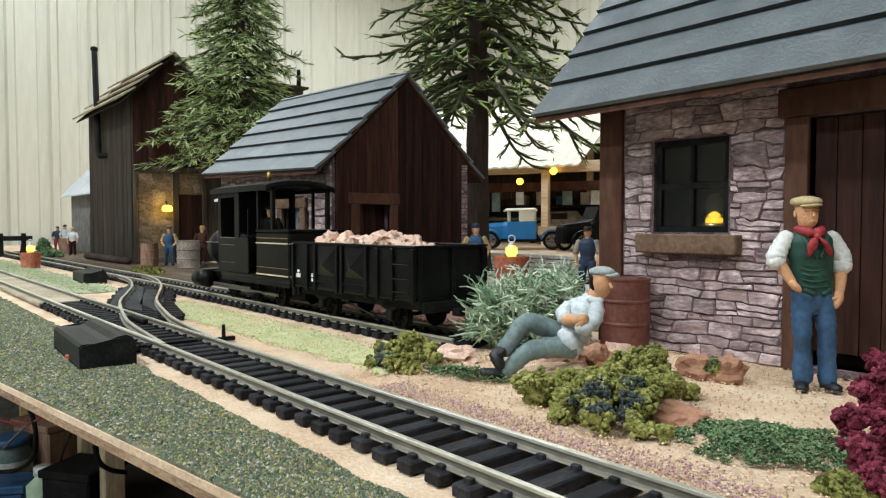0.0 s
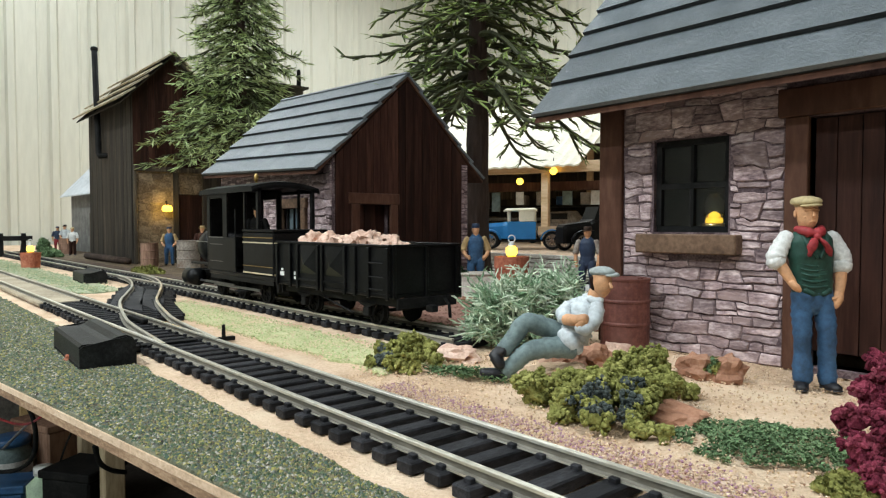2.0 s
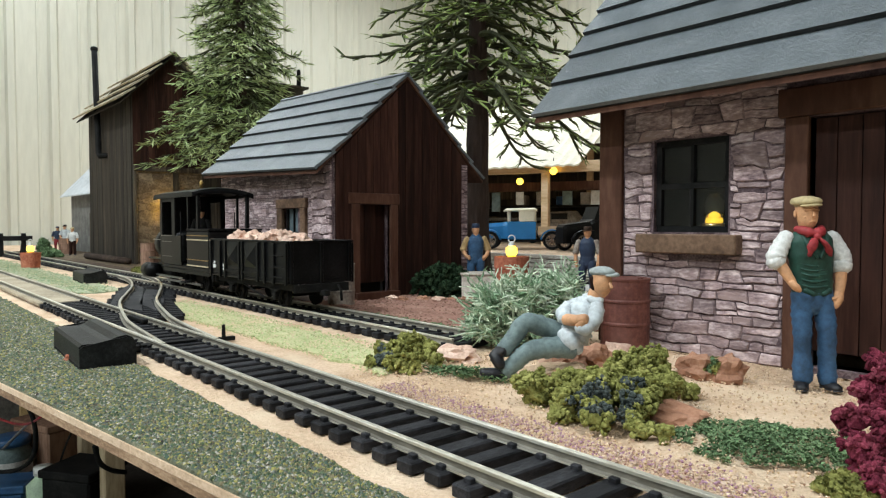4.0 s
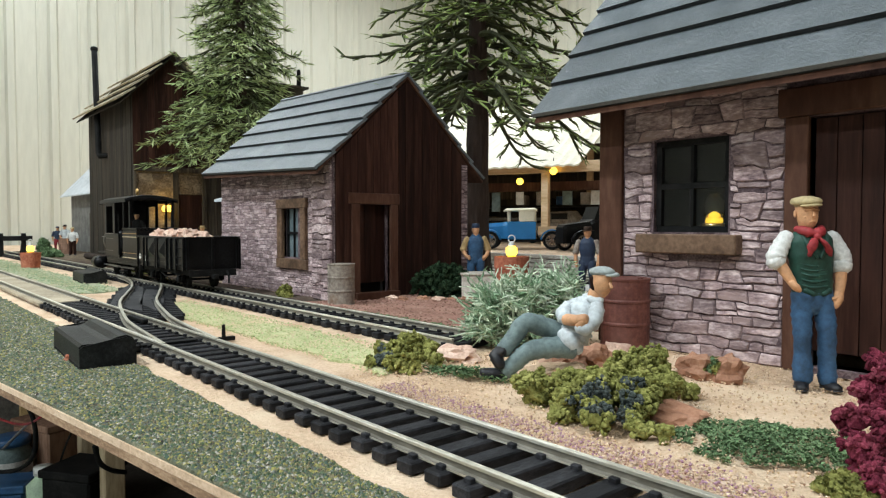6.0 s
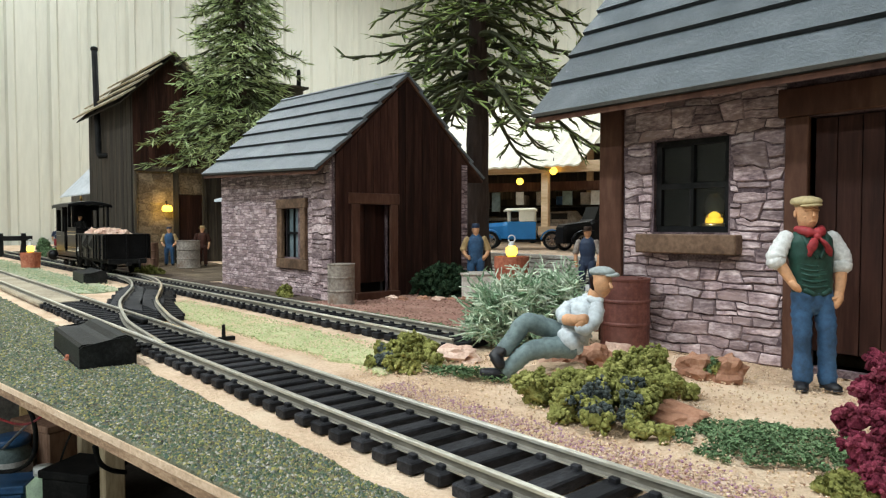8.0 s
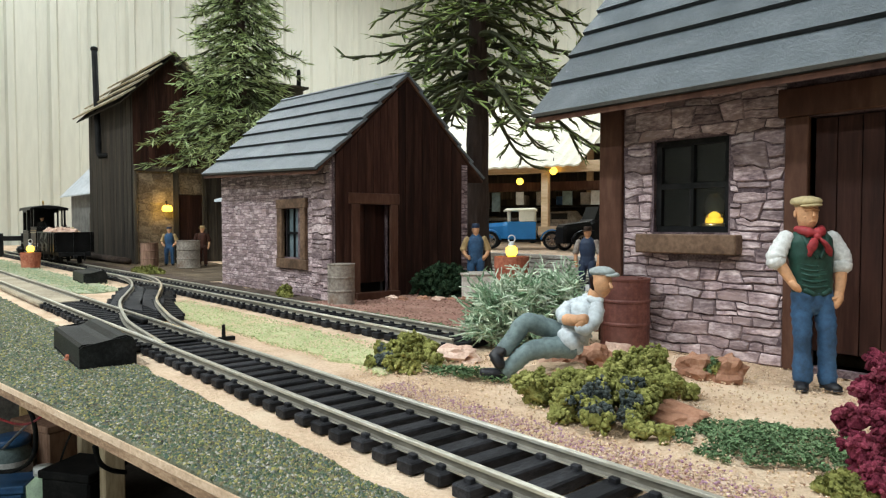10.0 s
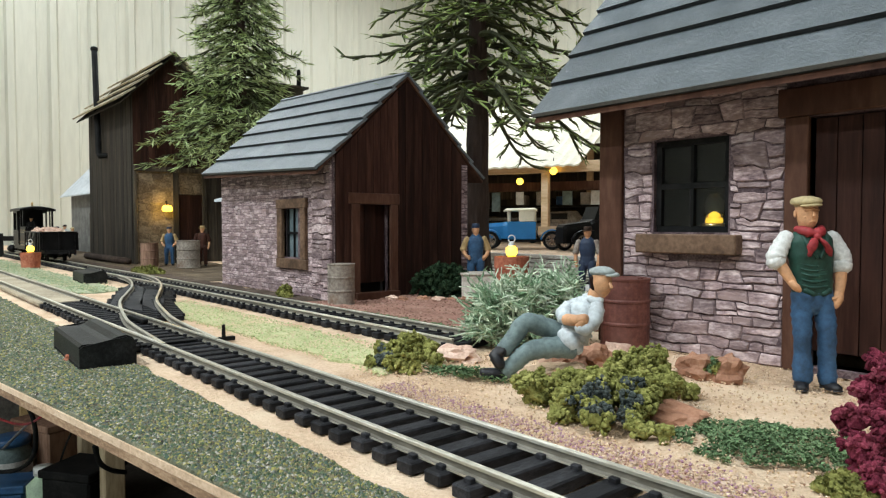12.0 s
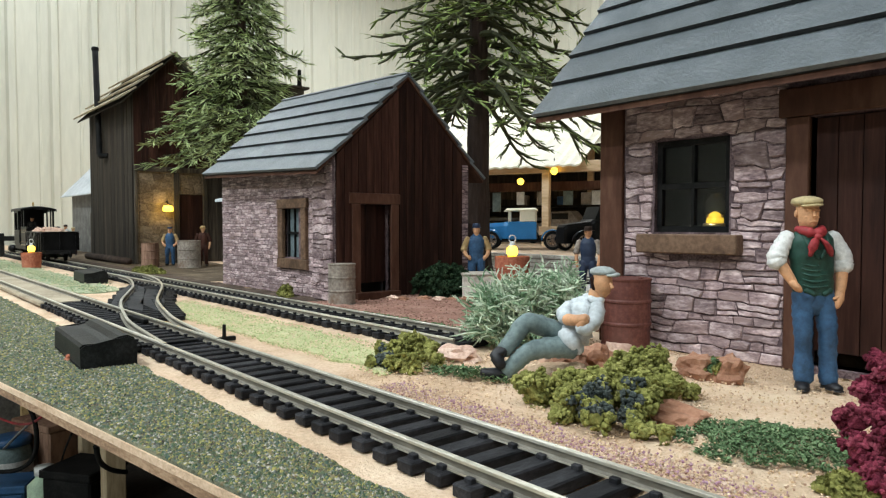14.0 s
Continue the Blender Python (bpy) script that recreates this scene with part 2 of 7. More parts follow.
def mesh_of(name, bm, materials, smooth=False):
    me = bpy.data.meshes.new(name)
    bmesh.ops.recalc_face_normals(bm, faces=bm.faces)
    bm.to_mesh(me)
    bm.free()
    for m in materials if isinstance(materials, (list, tuple)) else [materials]:
        me.materials.append(m)
    if smooth:
        for p in me.polygons:
            p.use_smooth = True
    return me


def part(name, bm, material, parent, label="", smooth=False, m=None):
    ob = new(name, mesh_of(name, bm, material, smooth))
    ob.parent = parent
    if m is not None:
        ob.matrix_basis = m
    return tagged(ob, label)


def single(name, bm, material, m, label, category, group="", kind="", smooth=False):
    ob = new(name, mesh_of(name, bm, material, smooth))
    ob.matrix_basis = m
    return tagged(ob, label, category, group, kind)


def box(bm, x0, x1, y0, y1, z0, z1, bevel=0.0, mat=0):
    r = bmesh.ops.create_cube(bm, size=1.0)
    vs = r["verts"]
    for v in vs:
        v.co = Vector((x0 + (v.co.x + 0.5) * (x1 - x0), y0 + (v.co.y + 0.5) * (y1 - y0), z0 + (v.co.z + 0.5) * (z1 - z0)))
    faces = {f for v in vs for f in v.link_faces}
    if bevel:
        edges = {e for f in faces for e in f.edges}
        out = bmesh.ops.bevel(bm, geom=list(edges), offset=bevel, segments=1, affect="EDGES", profile=0.5)
        faces = faces | set(out["faces"])
    for f in faces:
        if f.is_valid:
            f.material_index = mat
    return bm


def bx(*a, **k):
    return box(bmesh.new(), *a, **k)


def ring_loft(bm, rings, mat=0, caps=True, closed=False):
    """rings: lists of equal count of Vectors."""
    rows = [[bm.verts.new(p) for p in r] for r in rings]
    n = len(rows[0])
    pairs = list(zip(rows, rows[1:])) + ([(rows[-1], rows[0])] if closed else [])
    for a, b in pairs:
        for i in range(n):
            f = bm.faces.new((a[i], a[(i + 1) % n], b[(i + 1) % n], b[i]))
            f.material_index = mat
    if caps and not closed:
        for r in (rows[0][::-1], rows[-1]):
            f = bm.faces.new(r)
            f.material_index = mat
    return bm


def tube(bm, pts, radii, n=8, mat=0, flat=1.0):
    """A tube through points with a radius at each; flat squashes it across."""
    pts = [Vector(p) for p in pts]
    if isinstance(radii, (int, float)):
        radii = [radii] * len(pts)
    rings = []
    up = Vector((0, 0, 1))
    d0 = (pts[-1] - pts[0]).normalized()
    if abs(d0.z) > 0.9:
        up = Vector((0, 1, 0))
    for i, (p, r) in enumerate(zip(pts, radii)):
        d = (pts[min(i + 1, len(pts) - 1)] - pts[max(i - 1, 0)]).normalized()
        s = d.cross(up).normalized()
        t = s.cross(d).normalized()
        rings.append([p + s * (math.cos(2 * math.pi * k / n) * r) + t * (math.sin(2 * math.pi * k / n) * r * flat) for k in range(n)])
    return ring_loft(bm, rings, mat)


def lathe(bm, profile, n=20, mat=0, c=(0, 0), caps=True):
    rings = [[Vector((c[0] + r * math.cos(2 * math.pi * k / n), c[1] + r * math.sin(2 * math.pi * k / n), z)) for k in range(n)] for r, z in profile]
    return ring_loft(bm, rings, mat, caps)


def ball(bm, c, r, sub=2, rough=0.0, squash=(1, 1, 1), mat=0, seed=0.0):
    out = bmesh.ops.create_icosphere(bm, subdivisions=sub, radius=1.0)
    c = Vector(c)
    for v in out["verts"]:
        k = 1.0
        if rough:
            k += rough * noise.noise(v.co * 1.7 + Vector((seed, seed * 1.3, -seed)))
            k += rough * 0.5 * noise.noise(v.co * 4.1 + Vector((-seed, seed * 0.7, seed)))
        v.co = c + Vector((v.co.x * squash[0], v.co.y * squash[1], v.co.z * squash[2])) * (r * k)
        for f in v.link_faces:
            f.material_index = mat
    return bm


def prism(bm, outline, y0, y1, mat=0):
    """An outline of (x, z) pulled along y."""
    return ring_loft(bm, [[Vector((x, y0, z)) for x, z in outline], [Vector((x, y1, z)) for x, z in outline]], mat)


def prism_x(bm, outline, x0, x1, mat=0):
    return ring_loft(bm, [[Vector((x0, y, z)) for y, z in outline], [Vector((x1, y, z)) for y, z in outline]], mat)


# ---- room ----
def ribbed_wall(name, length, height, m, label):
    """A steel sheet wall with raised ribs, along x, facing +y, with its foot at z = 0."""
    bm = bmesh.new()
    pitch, rib = 0.16, 0.016
    xs = []
    x = 0.0
    while x < length:
        xs += [(x, 0.0), (x + 0.055, 0.0), (x + 0.064, rib), (x + 0.088, rib), (x + 0.097, 0.0), (x + 0.125, 0.0), (x + 0.129, 0.004), (x + 0.137, 0.004), (x + 0.141, 0.0)]
        x += pitch
    xs.append((x, 0.0))
    outline = [(a, b) for a, b in xs] + [(x, -0.05), (0.0, -0.05)]
    rings = [[Vector((a, b, z)) for a, b in outline] for z in (0.0, height)]
    ring_loft(bm, rings)
    return single(name, bm, M_WALL, m, label, "wall", kind="structure")


FLOOR_Z, CEIL_Z = -0.82, 1.75
ribbed_wall("wall_west", 6.4, 2.57, pose(-3.35, 3.3, FLOOR_Z, 0, 0, -90), "cream ribbed sheet metal wall behind the layout")
ribbed_wall("wall_north", 6.4, 2.57, pose(3.0, 3.2, FLOOR_Z, 0, 0, 180), "cream ribbed sheet metal wall along the back")
ribbed_wall("wall_east", 6.4, 2.57, pose(2.9, -3.1, FLOOR_Z, 0, 0, 90), "cream ribbed sheet metal wall")
ribbed_wall("wall_south", 6.4, 2.57, pose(-3.4, -3.0, FLOOR_Z, 0, 0, 0), "cream ribbed sheet metal wall")
single("floor", bx(-3.6, 3.2, -3.3, 3.5, FLOOR_Z - 0.1, FLOOR_Z), M_FLOOR, pose(0, 0, 0), "grey concrete floor", "floor", kind="structure")
single("ceiling", bx(-3.6, 3.2, -3.3, 3.5, CEIL_Z, CEIL_Z + 0.1), M_CEIL, pose(0, 0, 0), "off-white ceiling", "ceiling", kind="structure")


def ceiling_light(x, y, z, watts):
    root = thing("ceiling_light", pose(x, y, z), "white fluorescent batten under the ceiling", "ceiling light", "ceiling lights")
    part("housing", bx(-0.62, 0.62, -0.09, 0.09, 0.06, 0.128, bevel=0.008), M_CEIL, root)
    for dy in (-0.05, 0.05):
        part("tube", tube(bmesh.new(), [(-0.58, dy, 0.04), (0.58, dy, 0.04)], 0.014, 10), M_TUBE, root, "glowing white tube", smooth=True)
    d = bpy.data.lights.new("fluorescent", "AREA")
    d.shape, d.size, d.size_y, d.energy, d.color = "RECTANGLE", 1.2, 0.16, watts, LAMP_TINT
    lamp = new("fluorescent", d)
    lamp.matrix_basis = pose(x, y, z + 0.02)


for spot in LAMPS:
    ceiling_light(*spot)

# ---- layout board and ground ----
EDGE_A, EDGE_S = 0.1161, 0.1369   # front edge of the board: y = EDGE_A + EDGE_S * x


def edge_y(x):
    return EDGE_A + EDGE_S * x


def ground_z(x, y):
    """Uneven scenery: flat near the tracks, hummocks by the buildings."""
    k = min(1.0, max(0.0, (y - 0.195) / 0.04)) * min(1.0, max(0.0, abs(y - 0.316) / 0.03 - 1.2) + (1.0 if x > -0.31 else 0.0))
    bumps = 0.0022 * noise.noise(Vector((x * 28, y * 28, 0.3))) + 0.0012 * noise.noise(Vector((x * 90, y * 90, 1.3)))
    return bumps * k - 0.0006


def ground_sheet(name, x0, x1, y0, y1, nx, ny, material, label, front=False, lift=0.0, ragged=0.0, kind="structure", seed=0.0, inset=0.0):
    """A sheet of scenery with thickness, whose outline may be ragged."""
    bm = bmesh.new()
    top = {}
    for i in range(nx + 1):
        for j in range(ny + 1):
            u, v = i / nx, j / ny
            x = x0 + (x1 - x0) * u
            lo = max(y0, edge_y(x) + inset) if front else y0
            y = lo + (y1 - lo) * v
            if ragged:
                y += ragged * (noise.noise(Vector((x * 40 + seed, seed, 0))) + 0.5 * noise.noise(Vector((x * 130 + seed, 0, seed)))) * (1 if v > 0.5 else (0 if front else -1)) * abs(2 * v - 1) ** 2
                x += ragged * noise.noise(Vector((y * 60 + seed, 3.0, seed))) * abs(2 * u - 1) ** 4
            z = ground_z(x, y) + lift
            top[i, j] = bm.verts.new((x, y, z))
    for i in range(nx):
        for j in range(ny):
            bm.faces.new((top[i, j], top[i + 1, j], top[i + 1, j + 1], top[i, j + 1]))
    loop = [top[i, 0] for i in range(nx + 1)] + [top[nx, j] for j in range(1, ny + 1)] + [top[i, ny] for i in range(nx - 1, -1, -1)] + [top[0, j] for j in range(ny - 1, 0, -1)]
    low = [bm.verts.new((v.co.x, v.co.y, v.co.z - 0.003)) for v in loop]
    n = len(loop)
    for k in range(n):
        bm.faces.new((loop[k], low[k], low[(k + 1) % n], loop[(k + 1) % n]))
    return single(name, bm, material, pose(0, 0, 0), label, "ground", kind=kind, smooth=False)


# the board itself, with a sawn front edge
bm = bmesh.new()
outline = [(-3.3, edge_y(-3.3)), (0.9, edge_y(0.9)), (0.9, 3.1), (-3.3, 3.1)]
ring_loft(bm, [[Vector((x, y, z)) for x, y in outline] for z in (-0.0074, -0.0037)])
board = single("layout_board", bm, M_BOARDEDGE, pose(0, 0, 0), "thick brown chipboard top of the model railway table", "table top", kind="structure")
ground_sheet("ground", -3.29, 0.88, -0.28, 3.08, 420, 190, M_SAND, "uneven sandy ground of the model railway", front=True)
ground_sheet("gravel_strip", -1.3, 0.3, -0.2, 0.1255, 260, 14, M_GRAVELBED, "grey-green gravel scatter along the board edge", front=True, lift=0.0016, ragged=0.004, seed=2.0, inset=0.0007)
ground_sheet("grass_strip", -0.74, -0.315, 0.226, 0.270, 120, 14, M_GRASSBED, "pale green scatter grass between the tracks", lift=0.0012, ragged=0.006, seed=5.0)
ground_sheet("grass_verge", -2.3, -0.93, 0.2, 0.262, 120, 10, surface("faded_green_scatter", (0.17, 0.25, 0.15), (0.33, 0.38, 0.24), (0.6, 0.5, 0.36), 300, 34, 0.95, 0.6, spread=0.75, stain=(0.58, 0.47, 0.33)), "green scatter strip beside the far turnout", lift=0.0012, ragged=0.006, seed=8.0)
ground_sheet("dark_soil_strip", -1.75, -0.6, 0.336, 0.398, 160, 10, M_DARKSOIL, "dark ballast and soil between track and buildings", lift=0.001, ragged=0.004, seed=15.0)
ground_sheet("dirt_yard", -2.5, -1.0, 0.345, 0.6, 150, 30, M_DIRT, "brown dirt yard round the mill", lift=0.0008, ragged=0.006, seed=17.0)
ground_sheet("soil_patch", -0.66, -0.33, 0.366, 0.66, 90, 80, M_SOIL, "reddish crushed stone yard beside the hut", lift=0.0015, ragged=0.006, seed=11.0)
ground_sheet("track_planking", -2.4, -0.79, 0.139, 0.193, 90, 6, surface("dusty_tan_board", (0.28, 0.23, 0.16), (0.38, 0.32, 0.23), (0.48, 0.41, 0.3), 200, 20, 0.9, 0.3), "dusty tan boarding between the rails", lift=0.0055, seed=3.0)


def granules(name, count, region, size, cols, label, seed, jag=0.5):
    """Loose grains: small irregular octahedra, joined."""
    rng = random.Random(seed)
    verts, faces = [], []
    for _ in range(count):
        x, y = region(rng)
        s = size * rng.uniform(0.6, 1.5)
        z = ground_z(x, y) + 0.0012 + s * 0.3
        a = rng.uniform(0, 6.3)
        b = len(verts)
        c, d = math.cos(a) * s, math.sin(a) * s
        k = rng.uniform(0.5, 1.0)
        verts += [(x + c, y + d, z), (x - d * k, y + c * k, z + s * rng.uniform(-0.3, 0.3)), (x - c, y - d, z), (x + d * k, y - c * k, z + s * rng.uniform(-0.3, 0.3)), (x, y, z + s * rng.uniform(0.4, 0.9)), (x, y, z - s)]
        for p, q in ((0, 1), (1, 2), (2, 3), (3, 0)):
            faces += [(b + p, b + q, b + 4), (b + q, b + p, b + 5)]
    me = bpy.data.meshes.new(name)
    me.from_pydata(verts, [], faces)
    mat, nt, bs = nodes_of(name + "_grain")
    g = nt.nodes.new("ShaderNodeNewGeometry")
    col = ramp(nt, g.outputs["Random Per Island"], [(i / max(1, len(cols) - 1), c) for i, c in enumerate(cols)])
    nt.links.new(col, bs.inputs["Base Color"])
    bs.inputs["Roughness"].default_value = 0.9
    bs.inputs["Specular IOR Level"].default_value = 0.15
    me.materials.append(mat)
    return tagged(new(name, me), label, "gravel", kind="stuff")


def in_strip(rng):
    x = -0.16 - 0.75 * rng.random() ** 1.4
    lo, hi = max(-0.2, edge_y(x)), 0.1255 + 0.004 * noise.noise(Vector((x * 40 + 2, 2, 0)))
    return x, lo + 0.001 + (hi - lo - 0.001) * rng.random()


def in_soil(rng):
    return rng.uniform(-0.65, -0.34), rng.uniform(0.37, 0.62)


def in_sand(rng):
    return rng.uniform(-0.32, 0.02), rng.uniform(0.2, 0.41)


def in_grass(rng):
    return rng.uniform(-0.755, -0.31), rng.uniform(0.22, 0.279)


def in_verge(rng):
    return rng.uniform(-2.2, -0.93), 0.231 + 0.036 * rng.uniform(-1, 1) ** 3 + 0.006 * rng.gauss(0, 1)


def in_mauve(rng):
    x = rng.uniform(-0.29, -0.06)
    return x, 0.210 + 0.009 * rng.gauss(0, 0.6) + 0.004 * noise.noise(Vector((x * 30, 0, 0)))


granules("gravel_grains", 56000, in_strip, 0.00085, [(0.03, 0.05, 0.027), (0.11, 0.15, 0.08), (0.06, 0.1, 0.085), (0.22, 0.18, 0.1), (0.1, 0.14, 0.09), (0.38, 0.34, 0.11), (0.07, 0.06, 0.055), (0.14, 0.17, 0.15), (0.5, 0.45, 0.38)], "mixed grey-green and ochre gravel grains", 1)
granules("soil_grains", 4000, in_soil, 0.0012, [(0.16, 0.08, 0.06), (0.3, 0.17, 0.13), (0.42, 0.27, 0.21)], "reddish crushed stone grains", 2)
granules("sand_grains", 9000, in_sand, 0.00055, [(0.5, 0.34, 0.2), (0.66, 0.48, 0.31), (0.84, 0.68, 0.5), (0.4, 0.25, 0.17), (0.72, 0.56, 0.38)], "coarse sand grains round the hut", 3)
granules("grass_grains", 4500, in_grass, 0.0007, [(0.3, 0.37, 0.16), (0.46, 0.51, 0.25), (0.64, 0.58, 0.36), (0.72, 0.56, 0.4)], "pale green scatter grains", 4)
ground_sheet("grey_ballast", -1.7, -0.3, 0.70, 0.853, 120, 14, surface("pale_grey_ballast", (0.3, 0.29, 0.27), (0.5, 0.49, 0.46), (0.7, 0.69, 0.66), 260, 60, 0.9, 0.6, stretch=(0.25, 1, 1)), "pale grey ballast under the back track", lift=0.0012, ragged=0.006, seed=21.0)
granules("verge_grains", 5000, in_verge, 0.0011, [(0.16, 0.24, 0.13), (0.3, 0.37, 0.2), (0.55, 0.5, 0.33), (0.24, 0.32, 0.2)], "faded green scatter grains beside the far track", 6)
granules("mauve_grains", 3000, in_mauve, 0.0006, [(0.3, 0.17, 0.14), (0.46, 0.31, 0.24), (0.62, 0.48, 0.38), (0.6, 0.44, 0.24), (0.34, 0.18, 0.24), (0.44, 0.28, 0.34)], "mauve and pink scatter beside the track", 5)


# ---- tracks ----
RAIL_TOP = 0.009
RAIL_PROFILE = [(-0.0022, 0.0044), (0.0022, 0.0044), (0.0022, 0.0051), (0.0006, 0.0056), (0.0006, 0.0075), (0.0012, 0.0078), (0.0012, 0.0088), (0.0009, 0.009), (-0.0009, 0.009), (-0.0012, 0.0088), (-0.0012, 0.0078), (-0.0006, 0.0075), (-0.0006, 0.0056), (-0.0022, 0.0051)]


def rail_bm(path):
    bm = bmesh.new()
    rings = []
    for i, (x, y) in enumerate(path):
        a, b = path[max(i - 1, 0)], path[min(i + 1, len(path) - 1)]
        d = Vector((b[0] - a[0], b[1] - a[1])).normalized()
        s = Vector((-d.y, d.x))
        rings.append([Vector((x + s.x * u, y + s.y * u, z)) for u, z in RAIL_PROFILE])
    ring_loft(bm, rings)
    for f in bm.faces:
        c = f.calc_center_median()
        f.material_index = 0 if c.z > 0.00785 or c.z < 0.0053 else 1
    return bm


def sleeper_mesh(half):
    """A moulded sleeper with wood grain ends and four rail chairs."""
    bm = bmesh.new()
    box(bm, -0.0041, 0.0041, -half, half, 0.0, 0.0044, bevel=0.0006)
    for r in (-0.0168, 0.0168):
        for d in (-0.0034, 0.0034):
            box(bm, -0.0017, 0.0017, r + d - 0.0012, r + d + 0.0012, 0.004, 0.0061, bevel=0.0003)
    return mesh_of("sleeper", bm, M_SLEEPER)


SLEEPER = sleeper_mesh(0.0245)
LONG_SLEEPER = sleeper_mesh(0.034)
G2 = 0.0168


def straight_track(x0, x1, y, label, s0, s1, first=0.0):
    root = thing("track", pose(0, y, 0), label, "railway track", "model railway tracks")
    for k in (-1, 1):
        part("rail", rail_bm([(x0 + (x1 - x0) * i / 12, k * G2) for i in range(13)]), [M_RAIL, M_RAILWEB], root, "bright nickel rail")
    n = 0
    x = s1 + first
    while x > s0:
        ob = new("sleeper", SLEEPER)
        ob.parent = root
        ob.matrix_basis = pose(x, 0.0006 * math.sin(n * 2.3), 0.0, 0, 0, 0.8 * math.sin(n * 1.7))
        x -= 0.0147
        n += 1
    return root


straight_track(-2.9, 0.35, 0.1640, "straight nickel track on black moulded sleepers beside the gravel", -0.79, 0.2)
straight_track(-3.2, -0.336, 0.3165, "straight nickel track on black sleepers passing the huts", -2.3, -0.342)

# crossover between the two tracks
CROSS = [(-0.44, 0.164), (-0.54, 0.1745), (-0.6, 0.185), (-0.71, 0.212), (-0.8, 0.244), (-0.89, 0.276), (-1.0, 0.304), (-1.1, 0.316)]


def smooth_path(pts, n=8):
    out = []
    for i in range(len(pts) - 1):
        p0, p1, p2, p3 = (Vector(pts[max(0, min(len(pts) - 1, i + k))]) for k in (-1, 0, 1, 2))
        for s in range(n):
            t = s / n
            out.append(0.5 * ((2 * p1) + (p2 - p0) * t + (2 * p0 - 5 * p1 + 4 * p2 - p3) * t * t + (3 * p1 - p0 - 3 * p2 + p3) * t ** 3))
    out.append(Vector(pts[-1]))
    return out




def smooth_path_3d(pts, n=8):
    P = [Vector(p) for p in pts]
    out = []
    for i in range(len(P) - 1):
        p0, p1, p2, p3 = (P[max(0, min(len(P) - 1, i + k))] for k in (-1, 0, 1, 2))
        for q in range(n):
            t = q / n
            out.append(0.5 * ((2 * p1) + (p2 - p0) * t + (2 * p0 - 5 * p1 + 4 * p2 - p3) * t * t + (3 * p1 - p0 - 3 * p2 + p3) * t ** 3))
    return out + [P[-1]]


mid = smooth_path(CROSS)
turnout = thing("turnout", pose(0, 0, 0.0004), "curved crossover turnout linking both tracks on black sleepers", "railway turnout", "model railway tracks")
for side in (-1, 1):
    line = []
    for i, p in enumerate(mid):
        d = (mid[min(i + 1, len(mid) - 1)] - mid[max(i - 1, 0)]).normalized()
        line.append((p.x - d.y * G2 * side, p.y + d.x * G2 * side))
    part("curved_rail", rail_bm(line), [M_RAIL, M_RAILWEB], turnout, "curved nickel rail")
x = -0.5
k = 0
while x > -1.02:
    y = min(mid, key=lambda p: abs(p.x - x)).y
    if 0.186 < y < 0.29:
        ob = new("sleeper", LONG_SLEEPER)
        ob.parent = turnout
        ob.matrix_basis = pose(x, y, -0.001, 0, 0, -8)
    x -= 0.0147
for pts in ([(-0.66, 0.2), (-0.9, 0.275), (-0.98, 0.283), (-0.86, 0.233), (-0.72, 0.187)], [(-0.64, 0.21), (-0.72, 0.24), (-0.84, 0.279), (-0.88, 0.272), (-0.72, 0.216)]):
    bm = bmesh.new()
    ring_loft(bm, [[Vector((px, py, z)) for px, py in pts] for z in (0.0005, 0.0046)])
    part("infill_plate", bm, M_BLACKINFILL, turnout, "black plate between the rails")
part("frog", bx(-0.612, -0.572, 0.1735, 0.178, 0.0045, 0.0078, bevel=0.0006), M_BLACKMATT, turnout)
part("tie_bar", bx(-0.47, -0.462, 0.14, 0.19, 0.0046, 0.0058), M_BLACKMATT, turnout)


def point_motor(m):
    root = thing("point_motor", m, "black plastic point motor box beside the track", "point motor", "point motors")
    outline = [(-0.0155, 0.0), (-0.0155, 0.0138), (-0.0138, 0.0152), (-0.002, 0.0152), (0.0025, 0.016), (0.0062, 0.0182), (0.0102, 0.0188), (0.0138, 0.017), (0.0155, 0.0135), (0.0155, 0.0)]
    bm = prism_x(bmesh.new(), outline, -0.047, 0.044)
    bmesh.ops.bevel(bm, geom=[e for e in bm.edges if abs(e.verts[0].co.x - e.verts[1].co.x) < 1e-6 and min(e.verts[0].co.z, e.verts[1].co.z) > 0.001], offset=0.001, segments=2, affect="EDGES")
    part("cover", bm, M_BLACKPLASTIC, root, "moulded black cover")
    part("foot", bx(-0.0455, 0.0425, -0.0158, 0.0158, -0.001, 0.0025, bevel=0.0004), M_BLACKMATT, root)
    part("link", bx(-0.004, 0.004, 0.015, 0.034, 0.002, 0.0045), M_BLACKMATT, root)
    return root


point_motor(pose(-0.4745, 0.1135, 0.0002, 0, 0, -3))
point_motor(pose(-1.105, 0.2615, 0.0002, 0, 0, -4))
bm = bmesh.new()
box(bm, -0.002, 0.002, -0.008, 0.008, 0.0, 0.003)
tube(bm, [(0, 0, 0.002), (0, 0, 0.012)], [0.0016, 0.0013], 8)
single("switch_stand", bm, M_BLACKMATT, pose(-0.478, 0.2015, 0), "small black switch lever beside the turnout", "lever")


